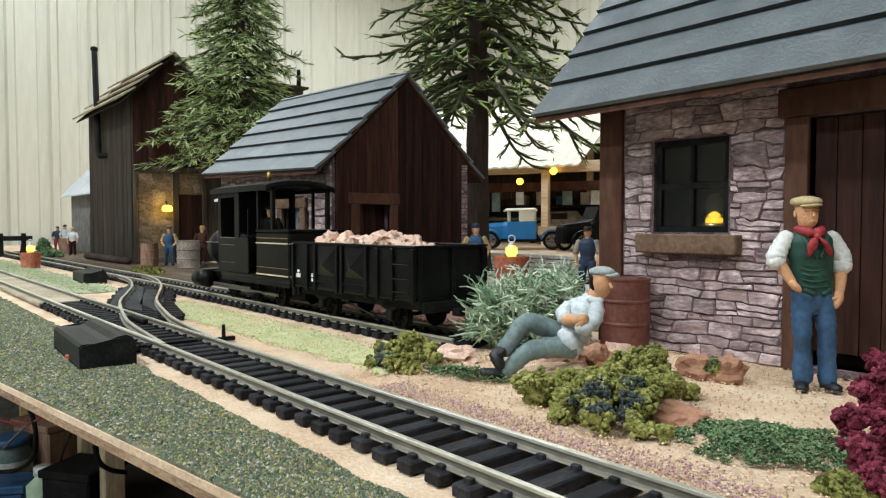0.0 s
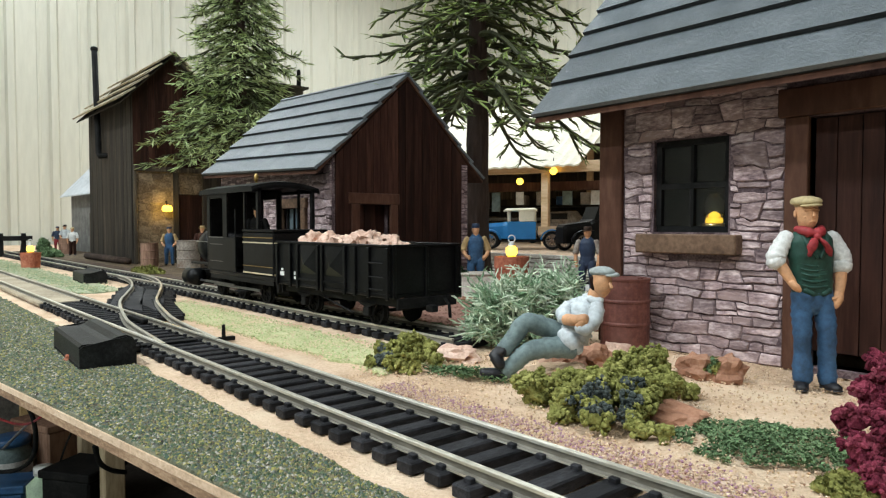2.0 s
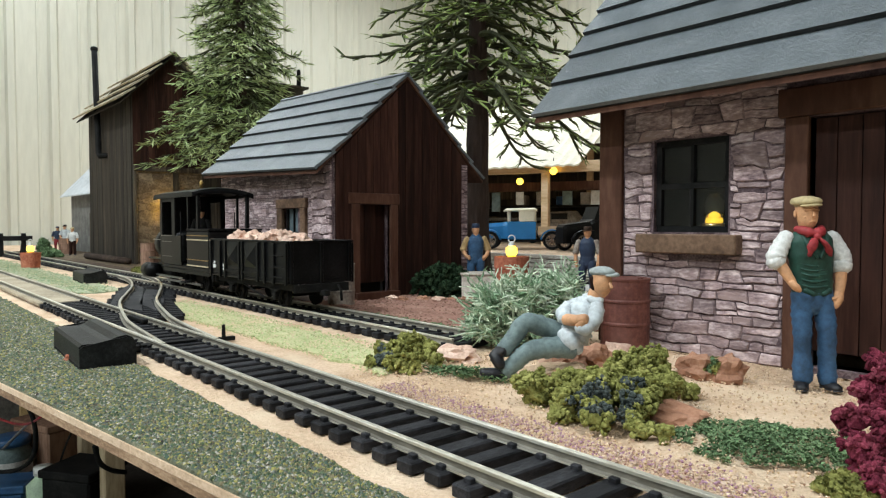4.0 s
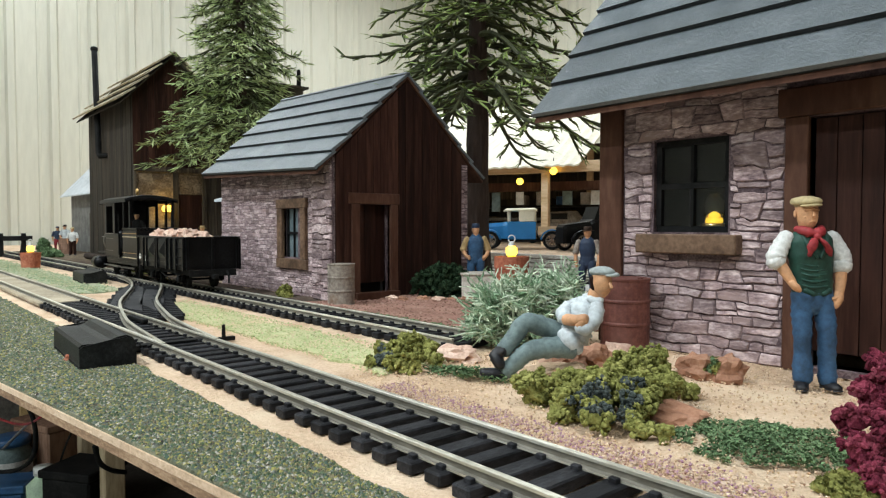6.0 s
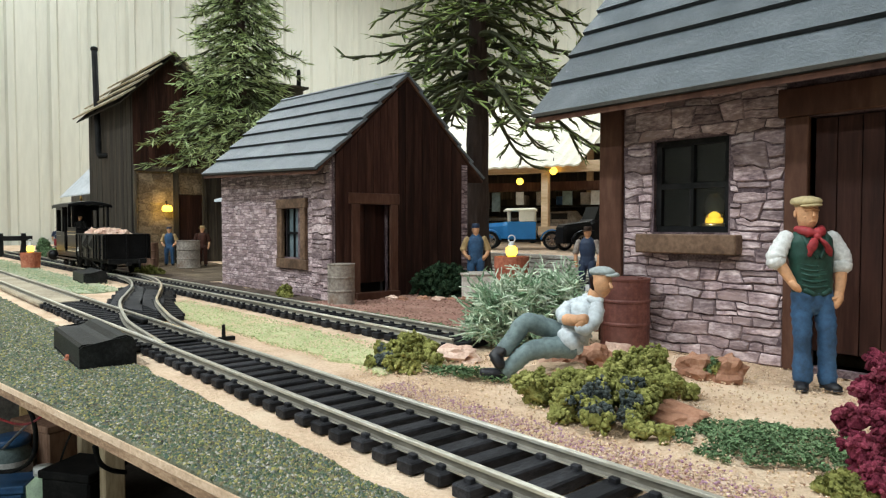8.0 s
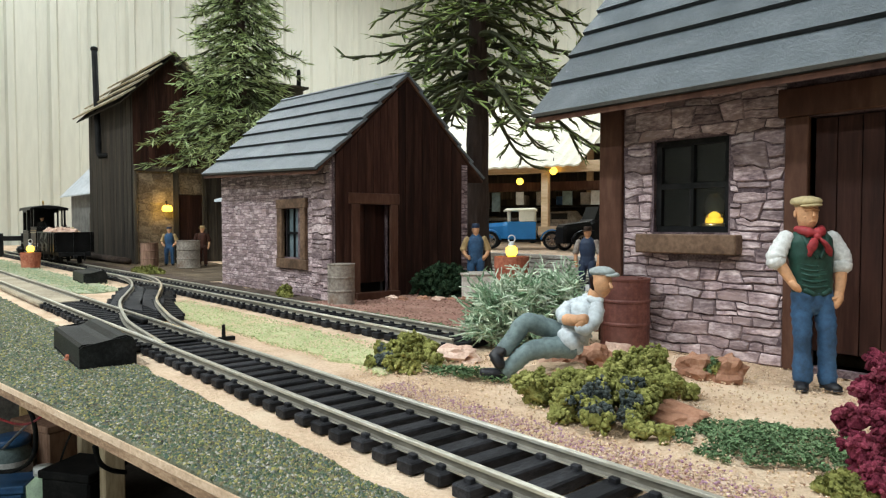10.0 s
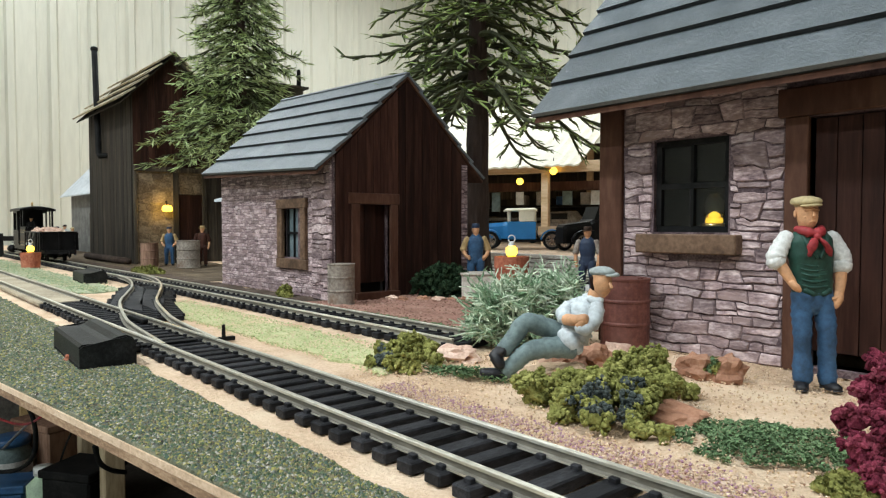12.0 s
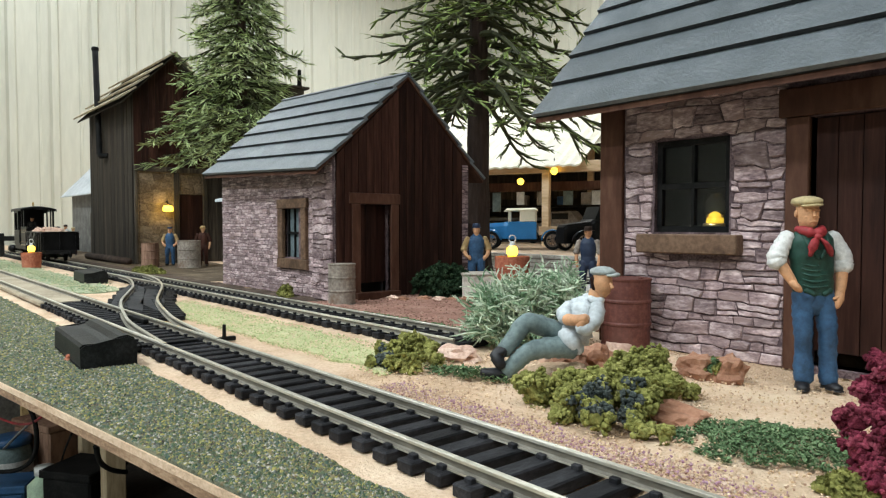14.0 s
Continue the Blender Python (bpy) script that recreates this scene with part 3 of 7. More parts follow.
# ---- stone and plank pieces ----
def stone_mesh(low, high, d, rng):
    """One stone in the x-z plane between a lower and an upper edge line, proud towards -y, with chipped uneven faces."""
    bm = bmesh.new()
    base = low + high[::-1]
    cx, cz = sum(p[0] for p in base) / len(base), sum(p[1] for p in base) / len(base)
    w, h = max(p[0] for p in base) - min(p[0] for p in base), max(p[1] for p in base) - min(p[1] for p in base)
    tx, tz = rng.uniform(-0.35, 0.35) * d, rng.uniform(-0.1, 0.5) * d
    in_x, in_z = 1 - min(0.3, 0.0012 / w), 1 - min(0.4, 0.0012 / h)
    rim, face = [], []
    for x, z in base:
        rim.append(Vector((x - cx, -d * 0.35, z - cz)))
        face.append(Vector(((x - cx) * in_x, -d - tx * 2 * (x - cx) / w + tz * 2 * (z - cz) / h + d * rng.uniform(-0.22, 0.22), (z - cz) * in_z)))
    ring_loft(bm, [[Vector((v.x, 0.0006, v.z)) for v in rim], rim, face])
    return mesh_of("stone", bm, M_STONE), cx, cz


def stone_field(parent, length, height, m, h_range, w_range, holes=(), seed=1, depth=0.0007, material=None, wave=0.34, gap=0.0008):
    """Rough courses of stones on a wall face that lies in x-z and looks to -y; holes are (x0, x1, z0, z1)."""
    rng = random.Random(seed)
    levels = [0.0]
    while levels[-1] < height - h_range[0] * 0.6:
        levels.append(min(height, levels[-1] + rng.uniform(*h_range)))
    levels[-1] = height

    def edge(k, x):
        if k == 0 or k == len(levels) - 1:
            return levels[k]
        room = min(levels[k] - levels[k - 1], levels[k + 1] - levels[k])
        return levels[k] + wave * room * (1.3 * noise.noise(Vector((x * 45, k * 3.7, seed))) + 0.6 * noise.noise(Vector((x * 170, k * 5.1, seed))))

    for k in range(len(levels) - 1):
        x, lean = 0.0, 0.0
        h = levels[k + 1] - levels[k]
        while x < length - 0.001:
            w = min(rng.uniform(*w_range) * (0.7 + 0.5 * h / h_range[1]), length - x)
            if length - x - w < w_range[0] * 0.6:
                w = length - x
            turn = 0.0 if x + w >= length - 1e-6 else rng.uniform(-0.3, 0.3) * h
            cut = [0.0, 1.0]
            if rng.random() < 0.3 and h > h_range[0] * 1.25:
                cut = [0.0, rng.uniform(0.35, 0.65), 1.0]
            for f0, f1 in zip(cut, cut[1:]):
                x0, x1 = x, x + w
                z0, z1 = levels[k] + h * f0, levels[k] + h * f1
                for hx0, hx1, hz0, hz1 in holes:
                    if z1 - 0.0012 > hz0 and z0 + 0.0012 < hz1 and x1 > hx0 and x0 < hx1:
                        if x0 < hx0 and x1 > hx0 and (hx0 - x0) >= (x1 - hx1):
                            x1 = hx0
                        elif x1 > hx1:
                            x0 = max(x0, hx1)
                        else:
                            x1 = x0
                if x1 - x0 < 0.0022 or z1 - z0 < 0.0012:
                    continue
                n = max(2, min(6, int((x1 - x0) / 0.0045) + 1))
                g = gap * rng.uniform(0.4, 1.3)
                low, high = [], []
                for i in range(n + 1):
                    u = i / n
                    for line, f, sg in ((low, f0, 1), (high, f1, -1)):
                        slant = (lean if x0 == x else 0.0) * (1 - u) + (turn if x1 == x + w else 0.0) * u
                        px = x0 + (x1 - x0) * u + slant * (f - 0.5) + g * (0.5 if i == 0 else -0.5 if i == n else 0.0)
                        za, zb = edge(k, px), edge(k + 1, px)
                        corner = 0.0006 * rng.random() if i in (0, n) else 0.0
                        line.append((px, za + (zb - za) * f + sg * (g * 0.5 + corner)))
                if min(b[1] - a[1] for a, b in zip(low, high)) < 0.0006:
                    continue
                me, cx, cz = stone_mesh(low, high, depth * rng.uniform(0.5, 1.5), rng)
                if material:
                    me.materials[0] = material
                ob = new("stone", me)
                ob.parent = parent
                ob.matrix_basis = m @ pose(cx, 0, cz)
            x += w
            lean = turn


def plank_row(parent, x0, x1, z0, z1, m, material, width=0.012, thick=0.0016, top=None, seed=1, name="plank", gap=0.0007):
    """Upright boards in x-z that look to -y; top(x) may cut them to a slope."""
    rng = random.Random(seed)
    x = x0
    while x < x1 - 0.002:
        w = min(width * rng.uniform(0.8, 1.25), x1 - x)
        if x1 - x - w < width * 0.4:
            w = x1 - x
        a, b = x + gap / 2, x + w - gap / 2
        ta, tb = (top(a), top(b)) if top else (z1, z1)
        d = thick * rng.uniform(0.75, 1.2)
        bm = bmesh.new()
        cols = [(a, ta)] + ([((a + b) / 2, top((a + b) / 2))] if top else []) + [(b, tb)]
        outline = [(a, z0), (b, z0)] + [(px, pz) for px, pz in cols[::-1]]
        prism(bm, outline, -d, 0.0006)
        part(name, bm, material, parent, m=m)
        x += w


def holed_wall(length, height, thick, holes):
    """A wall slab in x-z from y = 0 to y = thick, with rectangular openings through it."""
    bm = bmesh.new()
    xs = sorted({0.0, length, *(v for h in holes for v in h[:2])})
    zs = sorted({0.0, height, *(v for h in holes for v in h[2:])})
    for a, b in zip(xs, xs[1:]):
        for c, d in zip(zs, zs[1:]):
            if not any(h[0] <= a and b <= h[1] and h[2] <= c and d <= h[3] for h in holes):
                box(bm, a, b, 0.0, thick, c, d)
    bmesh.ops.remove_doubles(bm, verts=bm.verts, dist=1e-6)
    return bm


def slate_roof(parent, x0, x1, y_eave, z_eave, y_ridge, slope, step, tilt=0.0, thick=0.003, far=True, wide=()):
    """Strip courses from eave to ridge on both slopes; each strip is a piece, and the lowest ones may be wider."""
    roof = part("roof", roof_deck(x0, x1, y_eave, z_eave, y_ridge, slope, tilt), M_BEAM, parent, "roof deck with dark timber underside")
    ang = math.atan(slope)
    run = (y_ridge - y_eave) / math.cos(ang)
    rest = run - sum(wide)
    n = int(rest / step + 0.6)
    marks = [sum(wide[:k]) for k in range(len(wide))] + [sum(wide) + rest * k / n for k in range(n + 1)]
    n += len(wide)
    for sgn in (1, -1) if far else (1,):
        for k in range(n):
            s0, s1 = marks[k], marks[k + 1] + 0.004
            lift0, lift1 = 0.0052, 0.0014
            bm = bmesh.new()
            cols = 9
            rows = []
            for i in range(cols):
                u = i / (cols - 1)
                x = x0 + (x1 - x0) * u
                w = 0.0004 * noise.noise(Vector((x * 30 + k * 7, k * 3.1, sgn)))
                ring = []
                for s, l in ((s0 + w, lift0), (s1, lift1), (s1, lift1 - thick), (s0 + w, lift0 - thick)):
                    y = y_eave + s * math.cos(ang) - l * math.sin(ang)
                    z = z_eave + s * math.sin(ang) + l * math.cos(ang) + tilt * (x - x1)
                    if sgn < 0:
                        y = 2 * y_ridge - y
                    ring.append(Vector((x, y, z)))
                rows.append(ring)
            ring_loft(bm, rows)
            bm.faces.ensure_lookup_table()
            # lower edge faces above the eave get the gap's shade as colour
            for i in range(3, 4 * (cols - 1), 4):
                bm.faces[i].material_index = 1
            part("slate_course", bm, [M_SLATE, M_SLATEGAPSHADE if k else M_SLATE], roof)
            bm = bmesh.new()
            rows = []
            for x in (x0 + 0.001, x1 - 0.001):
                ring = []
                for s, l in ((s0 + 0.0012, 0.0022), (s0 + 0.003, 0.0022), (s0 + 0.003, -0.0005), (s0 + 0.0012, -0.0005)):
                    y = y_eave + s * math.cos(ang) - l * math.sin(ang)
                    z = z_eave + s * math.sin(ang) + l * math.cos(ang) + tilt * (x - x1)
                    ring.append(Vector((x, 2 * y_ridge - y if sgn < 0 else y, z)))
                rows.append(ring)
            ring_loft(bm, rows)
            # the batten takes the same painted shade, to deepen the dark line
            part("batten", bm, M_SLATEGAPSHADE, roof, "batten under the course in gap shade colour")
    return roof


def roof_deck(x0, x1, y_eave, z_eave, y_ridge, slope, tilt):
    d = 0.003
    yb = 2 * y_ridge - y_eave
    zr = z_eave + (y_ridge - y_eave) * slope
    o = [(y_eave, z_eave), (y_ridge, zr), (yb, z_eave), (yb, z_eave - d), (y_ridge, zr - d * 1.3), (y_eave, z_eave - d)]
    bm = bmesh.new()
    ring_loft(bm, [[Vector((x, y, z + tilt * (x - x1))) for y, z in o] for x in (x0 + 0.001, x1 - 0.001)])
    return bm


# ---- the hut beside the track (stone front, slate roof) ----
def stone_hut():
    root = thing("stone_hut", pose(-0.30, 0.415, 0.0), "lilac stone model hut with brown timber and slate strip roof", "hut", "model buildings")
    L, D, HW = 0.36, 0.23, 0.199
    win = (0.0417, 0.0945, 0.080, 0.1415)
    door = (0.1425, 0.232, 0.004, 0.147)
    wall = part("wall", holed_wall(L, HW, 0.01, [win, door]), M_MORTAR, root, "dark-jointed stone front wall")
    for nm, bm in (("wall", bx(0, 0.01, 0.0102, D, 0, HW)), ("wall", bx(L - 0.01, L, 0.0102, D, 0, HW)), ("wall", bx(0.0102, L - 0.0102, D - 0.01, D, 0, HW))):
        part(nm, bm, M_MORTAR, root)
    for x in (0.004, L - 0.012):
        part("gable", prism_x(bmesh.new(), [(0.0, HW), (D, HW), (D / 2, HW + 0.14)], x, x + 0.008), M_BROWN, root, "brown timber gable")
    stone_field(wall, L, 0.176, pose(0, 0, 0), (0.0045, 0.0125), (0.009, 0.027), [(0.0, 0.0185, 0, HW), (win[0] - 0.001, win[1] + 0.001, win[2] - 0.0145, win[3]), (0.129, 0.246, 0.0, HW)], seed=7, depth=0.0011)
    part("corner_post", bx(-0.0015, 0.0175, -0.003, 0.016, 0.0, HW - 0.003, bevel=0.0006), M_BEAM, root, "dark brown corner post")
    # window
    w = part("window", bx(win[0], win[1], 0.004, 0.0065, win[2], win[2] + 0.004), M_BLACKMATT, root, "black framed four pane window")
    x0, x1, z0, z1 = win
    xm, zm = (x0 + x1) / 2, z0 + (z1 - z0) * 0.5
    for b in ((x0, x0 + 0.004, z0 + 0.004, z1), (x1 - 0.004, x1, z0 + 0.004, z1), (x0 + 0.004, x1 - 0.004, z1 - 0.004, z1), (xm - 0.0012, xm + 0.0012, zm + 0.002, z1 - 0.004), (xm - 0.0012, xm + 0.0012, z0 + 0.004, zm - 0.002), (x0 + 0.004, x1 - 0.004, zm - 0.002, zm + 0.002)):
        part("window_bar", bx(b[0], b[1], 0.003, 0.0068, b[2], b[3], bevel=0.0003), M_BLACKMATT, w)
    pane = part("pane", bx(x0 + 0.001, x1 - 0.001, 0.0052, 0.0056, z0 + 0.001, z1 - 0.001), M_GLASS, w, "dusty glass pane")
    pane.visible_shadow = False
    part("window_sill", bx(x0 - 0.0085, x1 + 0.0095, -0.0095, 0.002, 0.0660, 0.0788, bevel=0.0008), M_TRIM, root, "thick brown timber sill")
    # added sheet whose black stands for the unlit inside of the hut
    part("interior_shade_sheet", bx(0.012, L - 0.012, 0.06, 0.064, 0.002, HW - 0.002), M_INTERIORSHADE, root)
    # doorway
    part("door_post", bx(0.1295, 0.1425, -0.0035, 0.008, 0.0, 0.147, bevel=0.0006), M_BEAM, root, "brown timber door post")
    part("door_post", bx(0.232, 0.245, -0.0035, 0.008, 0.0, 0.147, bevel=0.0006), M_BEAM, root, "brown timber door post")
    part("lintel", bx(0.1255, 0.249, -0.0045, 0.008, 0.1473, 0.164, bevel=0.0006), M_BEAM, root, "brown timber lintel")
    dr = part("door", bx(0.1430, 0.2315, 0.007, 0.009, 0.012, 0.1465), M_BROWN, root, "dark brown plank door")
    plank_row(dr, 0.1430, 0.2315, 0.012, 0.146, pose(0, 0.007, 0), M_BROWN, 0.013, seed=4)
    part("threshold", bx(0.1425, 0.232, -0.004, 0.01, 0.0, 0.004), M_MORTAR, root)
    slate_roof(root, -0.037, L + 0.02, -0.0345, 0.1662, D / 2, 1.17, 0.0268, tilt=0.009, wide=(0.0338, 0.0316))
    part("fascia", bx(0.0, L, -0.0105, -0.0022, 0.172, 0.184, bevel=0.0005), M_BEAM, root, "brown eave beam")
    return root


stone_hut()


# candle lamp in the window
def candle_lamp(m, s=1.0, label="glass lamp with a warm yellow glow"):
    root = thing("candle_lamp", m, label, "lamp", "little lamps")
    part("glass", lathe(bmesh.new(), [(0.0045 * s, 0.001), (0.0055 * s, 0.004 * s), (0.0055 * s, 0.012 * s), (0.004 * s, 0.0165 * s), (0.0037 * s, 0.0164 * s), (0.0051 * s, 0.0118 * s), (0.0051 * s, 0.0042 * s)], 16), M_LAMPGLASS, root, "clear glass chimney", smooth=True)
    part("flame", lathe(bmesh.new(), [(0.0032 * s, 0.0015), (0.0036 * s, 0.003 * s), (0.003 * s, 0.005 * s), (0.001 * s, 0.0066 * s)], 12), M_YELLOWSOFT, root, "glowing yellow light", smooth=True)
    part("base", lathe(bmesh.new(), [(0.006 * s, -0.001), (0.006 * s, 0.001), (0.0046 * s, 0.0014)], 16), M_BRASS, root, smooth=True)
    return root


single("window_shelf", bx(-0.028, 0.028, 0.0, 0.02, -0.003, 0.0), M_BEAM, pose(-0.232, 0.4255, 0.0835), "dark narrow shelf behind the window", "shelf")
candle_lamp(pose(-0.2235, 0.432, 0.0846), 1.25)


# ---- the second hut (timber gable, stone front) ----
def timber_hut():
    root = thing("timber_gable_hut", pose(-0.95, 0.400, 0.0), "stone fronted model hut with dark brown timber gable", "hut", "model buildings")
    L, D, HW = 0.305, 0.2, 0.1615
    win = (0.1885, 0.2225, 0.0455, 0.1045)
    wall = part("wall", holed_wall(L, HW, 0.009, [win]), M_MORTAR, root, "coursed lilac stone front wall")
    stone_field(wall, L, HW - 0.001, pose(0, 0, 0), (0.0034, 0.0068), (0.007, 0.022), [(0.176, 0.2465, 0.033, 0.1165)], seed=21, depth=0.0006, gap=0.0004, wave=0.26)
    pier = part("corner_pier", bx(0.2619, L - 0.0005, -0.0032, -0.0001, 0.0, HW - 0.003), M_MORTAR, root, "rough stone corner pier")
    stone_field(pier, L - 0.0005 - 0.2619, HW - 0.004, pose(0.2619, -0.0033, 0), (0.006, 0.0115), (0.014, 0.032), seed=33, depth=0.0013, gap=0.0009)
    g = part("gable_wall", holed_wall(D, HW, 0.009, [(0.0315, 0.0745, 0.0, 0.1085)]), M_MORTAR, root, "timber clad gable wall", m=pose(L, 0.0, 0.0, 0, 0, 90))
    apex = HW + D / 2 * 0.96 - 0.002

    def top(u):
        return HW + (D / 2 - abs(u - D / 2)) * 0.96 - 0.001
    part("gable", prism(bmesh.new(), [(0.0, HW + 0.0002), (D, HW + 0.0002), (D / 2, apex)], 0.0005, 0.008), M_BROWN, root, m=pose(L, 0.0, 0.0, 0, 0, 90))
    for a, b, z0, tp in ((0.0, 0.0205, 0.0, None), (0.0875, D - 0.012, 0.0, None)):
        plank_row(g, a + (0.0006 if a == 0 else 0), b, z0, 0, pose(0, -0.0002, 0), M_BROWN, 0.0115, top=top, seed=int(a * 1000) + 3)
    plank_row(g, 0.0205, 0.0875, 0.1212, 0, pose(0, -0.0002, 0), M_BROWN, 0.0115, top=top, seed=31)
    stone_field(g, 0.0115, HW, pose(D - 0.0118, 0, 0), (0.004, 0.0075), (0.006, 0.011), seed=5)
    for b in ((0.0205, 0.0315, 0.0, 0.1085), (0.0745, 0.0855, 0.0, 0.1085), (0.0165, 0.0875, 0.1087, 0.121)):
        part("door_frame", bx(b[0], b[1], -0.0035, 0.004, b[2], b[3], bevel=0.0005), M_BEAM, g, "brown timber door frame")
    dr = part("door", bx(0.0, 0.043, 0.0, 0.0025, 0.018, 0.108), M_BROWN, root, "dark plank door standing ajar", m=pose(L - 0.004, 0.0320, 0.0, 0, 0, 100))
    plank_row(dr, 0.0, 0.043, 0.018, 0.108, pose(0, 0, 0), M_BROWN, 0.0105, seed=9)
    part("step", bx(0.022, 0.082, -0.012, 0.0, 0.0, 0.008, bevel=0.0006), M_BEAM, g, "worn timber step")
    for b in ((0.0, 0.009, 0.0092, D, "w"), (0.0092, L - 0.0092, D - 0.009, D, "n")):
        part("wall", bx(b[0], b[1], b[2], b[3], 0, HW), M_MORTAR, root)
    part("gable", prism_x(bmesh.new(), [(0.0, HW), (D, HW), (D / 2, apex)], 0.0, 0.008), M_BROWN, root)
    for b in ((0.1765, 0.1885, 0.044, 0.1045), (0.2345, 0.2455, 0.044, 0.1045), (0.1745, 0.2475, 0.1047, 0.1162), (0.1745, 0.2475, 0.032, 0.0438)):
        part("window_frame", bx(b[0], b[1], -0.0045, 0.003, b[2], b[3], bevel=0.0006), M_TRIM, root, "brown timber window frame")
    w = part("window", bx(0.1885, 0.2345, 0.003, 0.005, 0.0735, 0.0765), M_BLACKMATT, root, "dark window with glazing bars")
    for b in ((0.1885, 0.192, 0.0455, 0.1045), (0.2205, 0.224, 0.0455, 0.1045), (0.2052, 0.2068, 0.0455, 0.0735), (0.2052, 0.2068, 0.0765, 0.1045)):
        part("window_bar", bx(b[0], b[1], 0.0032, 0.0052, b[2], b[3]), M_BLACKMATT, w)
    p = part("pane", bx(0.1885, 0.2225, 0.0056, 0.006, 0.0455, 0.1045), M_BLUEGREYPANE, w, "opaque bluish grey pane")
    p.visible_shadow = False
    # added black sheet, the inside's shade put into its colour
    part("interior_shade_sheet", bx(0.01, L - 0.012, 0.07, 0.073, 0.002, HW - 0.002), M_INTERIORSHADE, root)
    slate_roof(root, -0.004, L + 0.004, -0.0245, 0.1430, D / 2, 0.96, 0.0296, tilt=-0.034)
    return root


timber_hut()


# ---- the tall mill ----
def mill():
    root = thing("timber_mill", pose(-1.88, 0.451, 0.0), "tall weathered plank mill with stone lower storey", "mill", "model buildings")
    L, D, HW, DW = 0.345, 0.158, 0.371, 0.22
    front = part("wall", bx(0, L, 0.0, 0.008, 0, HW), M_WEATHERED, root, "weathered dark plank wall")
    plank_row(front, 0.0, L - 0.006, 0.0, HW, pose(0, 0, 0), M_WEATHERED, 0.021, 0.002, seed=2)
    side = part("wall", bx(0.0082, D, 0.0, 0.008, 0, HW), M_WEATHERED, root, "plank and stone side wall", m=pose(L, 0, 0, 0, 0, 90))
    slope = 1.046

    def top(u):
        return HW + (D / 2 - abs(u - D / 2)) * slope - 0.002
    part("gable", prism(bmesh.new(), [(0.0, HW + 0.0002), (D, HW + 0.0002), (D / 2, HW + D / 2 * slope - 0.003)], 0.0, 0.008), M_WEATHERED, root, m=pose(L, 0, 0, 0, 0, 90))
    plank_row(side, 0.0, D, 0.212, 0, pose(0, 0, 0), M_BROWN, 0.018, 0.002, top=top, seed=8)
    for x0, x1, z0 in ((0.006, 0.0835, 0.0), (0.0945, 0.1485, 0.1535)):
        panel = part("plaster_panel", bx(x0, x1, -0.0012, 0.002, z0, 0.2), M_TANPLASTER, side, "stained tan plaster with stones showing through")
        stone_field(panel, x1 - x0 - 0.004, 0.196 - z0, pose(x0 + 0.002, -0.0013, z0 + 0.002), (0.014, 0.026), (0.014, 0.036), [], seed=12, depth=0.0006, material=M_TANSTONE, gap=0.003)
    for b in ((0.0, 0.006, 0.0, 0.2), (0.0835, 0.0945, 0.0, 0.2), (0.1485, 0.158, 0.0, 0.2), (0.0, D, 0.2002, 0.2118)):
        part("timber_frame", bx(b[0], b[1], -0.006, 0.004, b[2], b[3], bevel=0.0006), M_WEATHERED, side, "dark timber framing")
    part("door", bx(0.095, 0.148, -0.0006, 0.003, 0.002, 0.152), M_BROWN, root, "dark brown door under the mill lamp", m=pose(L, 0, 0, 0, 0, 90))
    for b in ((0.0, 0.008, 0.0, D), (0.0, L, D - 0.008, D)):
        part("wall", bx(b[0], b[1], max(b[2], 0.0082), b[3] + (0.0002 if b[2] else 0), 0, HW), M_WEATHERED, root)
    # board roof, boards run down the slope
    yr, ye, ze = D / 2, -0.03, 0.340
    ang = math.atan(slope)
    roof = part("roof", roof_deck(0.0, L + 0.03, ye, ze, yr, slope, 0.0), M_WEATHERED, root, "boarded roof")
    rng = random.Random(4)
    run = (yr - ye) / math.cos(ang)
    rows_n = 4
    for sgn in (1, -1):
        for k in range(rows_n):
            x = -0.004
            while x < L + 0.03:
                w = min(rng.uniform(0.08, 0.16), L + 0.034 - x)
                s0 = run * k / rows_n - rng.uniform(0.0, 0.006)
                s1 = run * (k + 1) / rows_n + 0.004
                l0, l1 = 0.0075 + rng.uniform(0, 0.002), 0.001
                bm = bmesh.new()
                rows = []
                for xx in (x + 0.0004, x + w - 0.0004):
                    ring = []
                    for q, l in ((s0, l0), (s1, l1), (s1, l1 + 0.0035), (s0, l0 + 0.0035)):
                        y = ye + q * math.cos(ang) - l * math.sin(ang)
                        ring.append(Vector((xx, 2 * yr - y if sgn < 0 else y, ze + q * math.sin(ang) + l * math.cos(ang))))
                    rows.append(ring)
                ring_loft(bm, rows)
                part("roof_board", bm, M_PALEBOARD, roof)
                x += w
    wing = part("rear_wing", bx(0.02, L, D + 0.0005, DW + 0.19, 0.0, 0.425), M_WEATHERED, root, "taller plank wing at the rear")
    plank_row(wing, D + 0.001, DW + 0.19, 0.0, 0.425, pose(L, 0, 0, 0, 0, 90), M_WEATHERED, 0.02, 0.002, seed=15)
    part("wing_roof", bx(0.0, L + 0.012, DW - 0.05, DW + 0.2, 0.4255, 0.431), M_WEATHERED, root)
    part("wing_vent", tube(bmesh.new(), [(L - 0.012, DW + 0.185, 0.431), (L - 0.012, DW + 0.185, 0.476)], [0.006, 0.0045], 10), M_BLACKMATT, root)
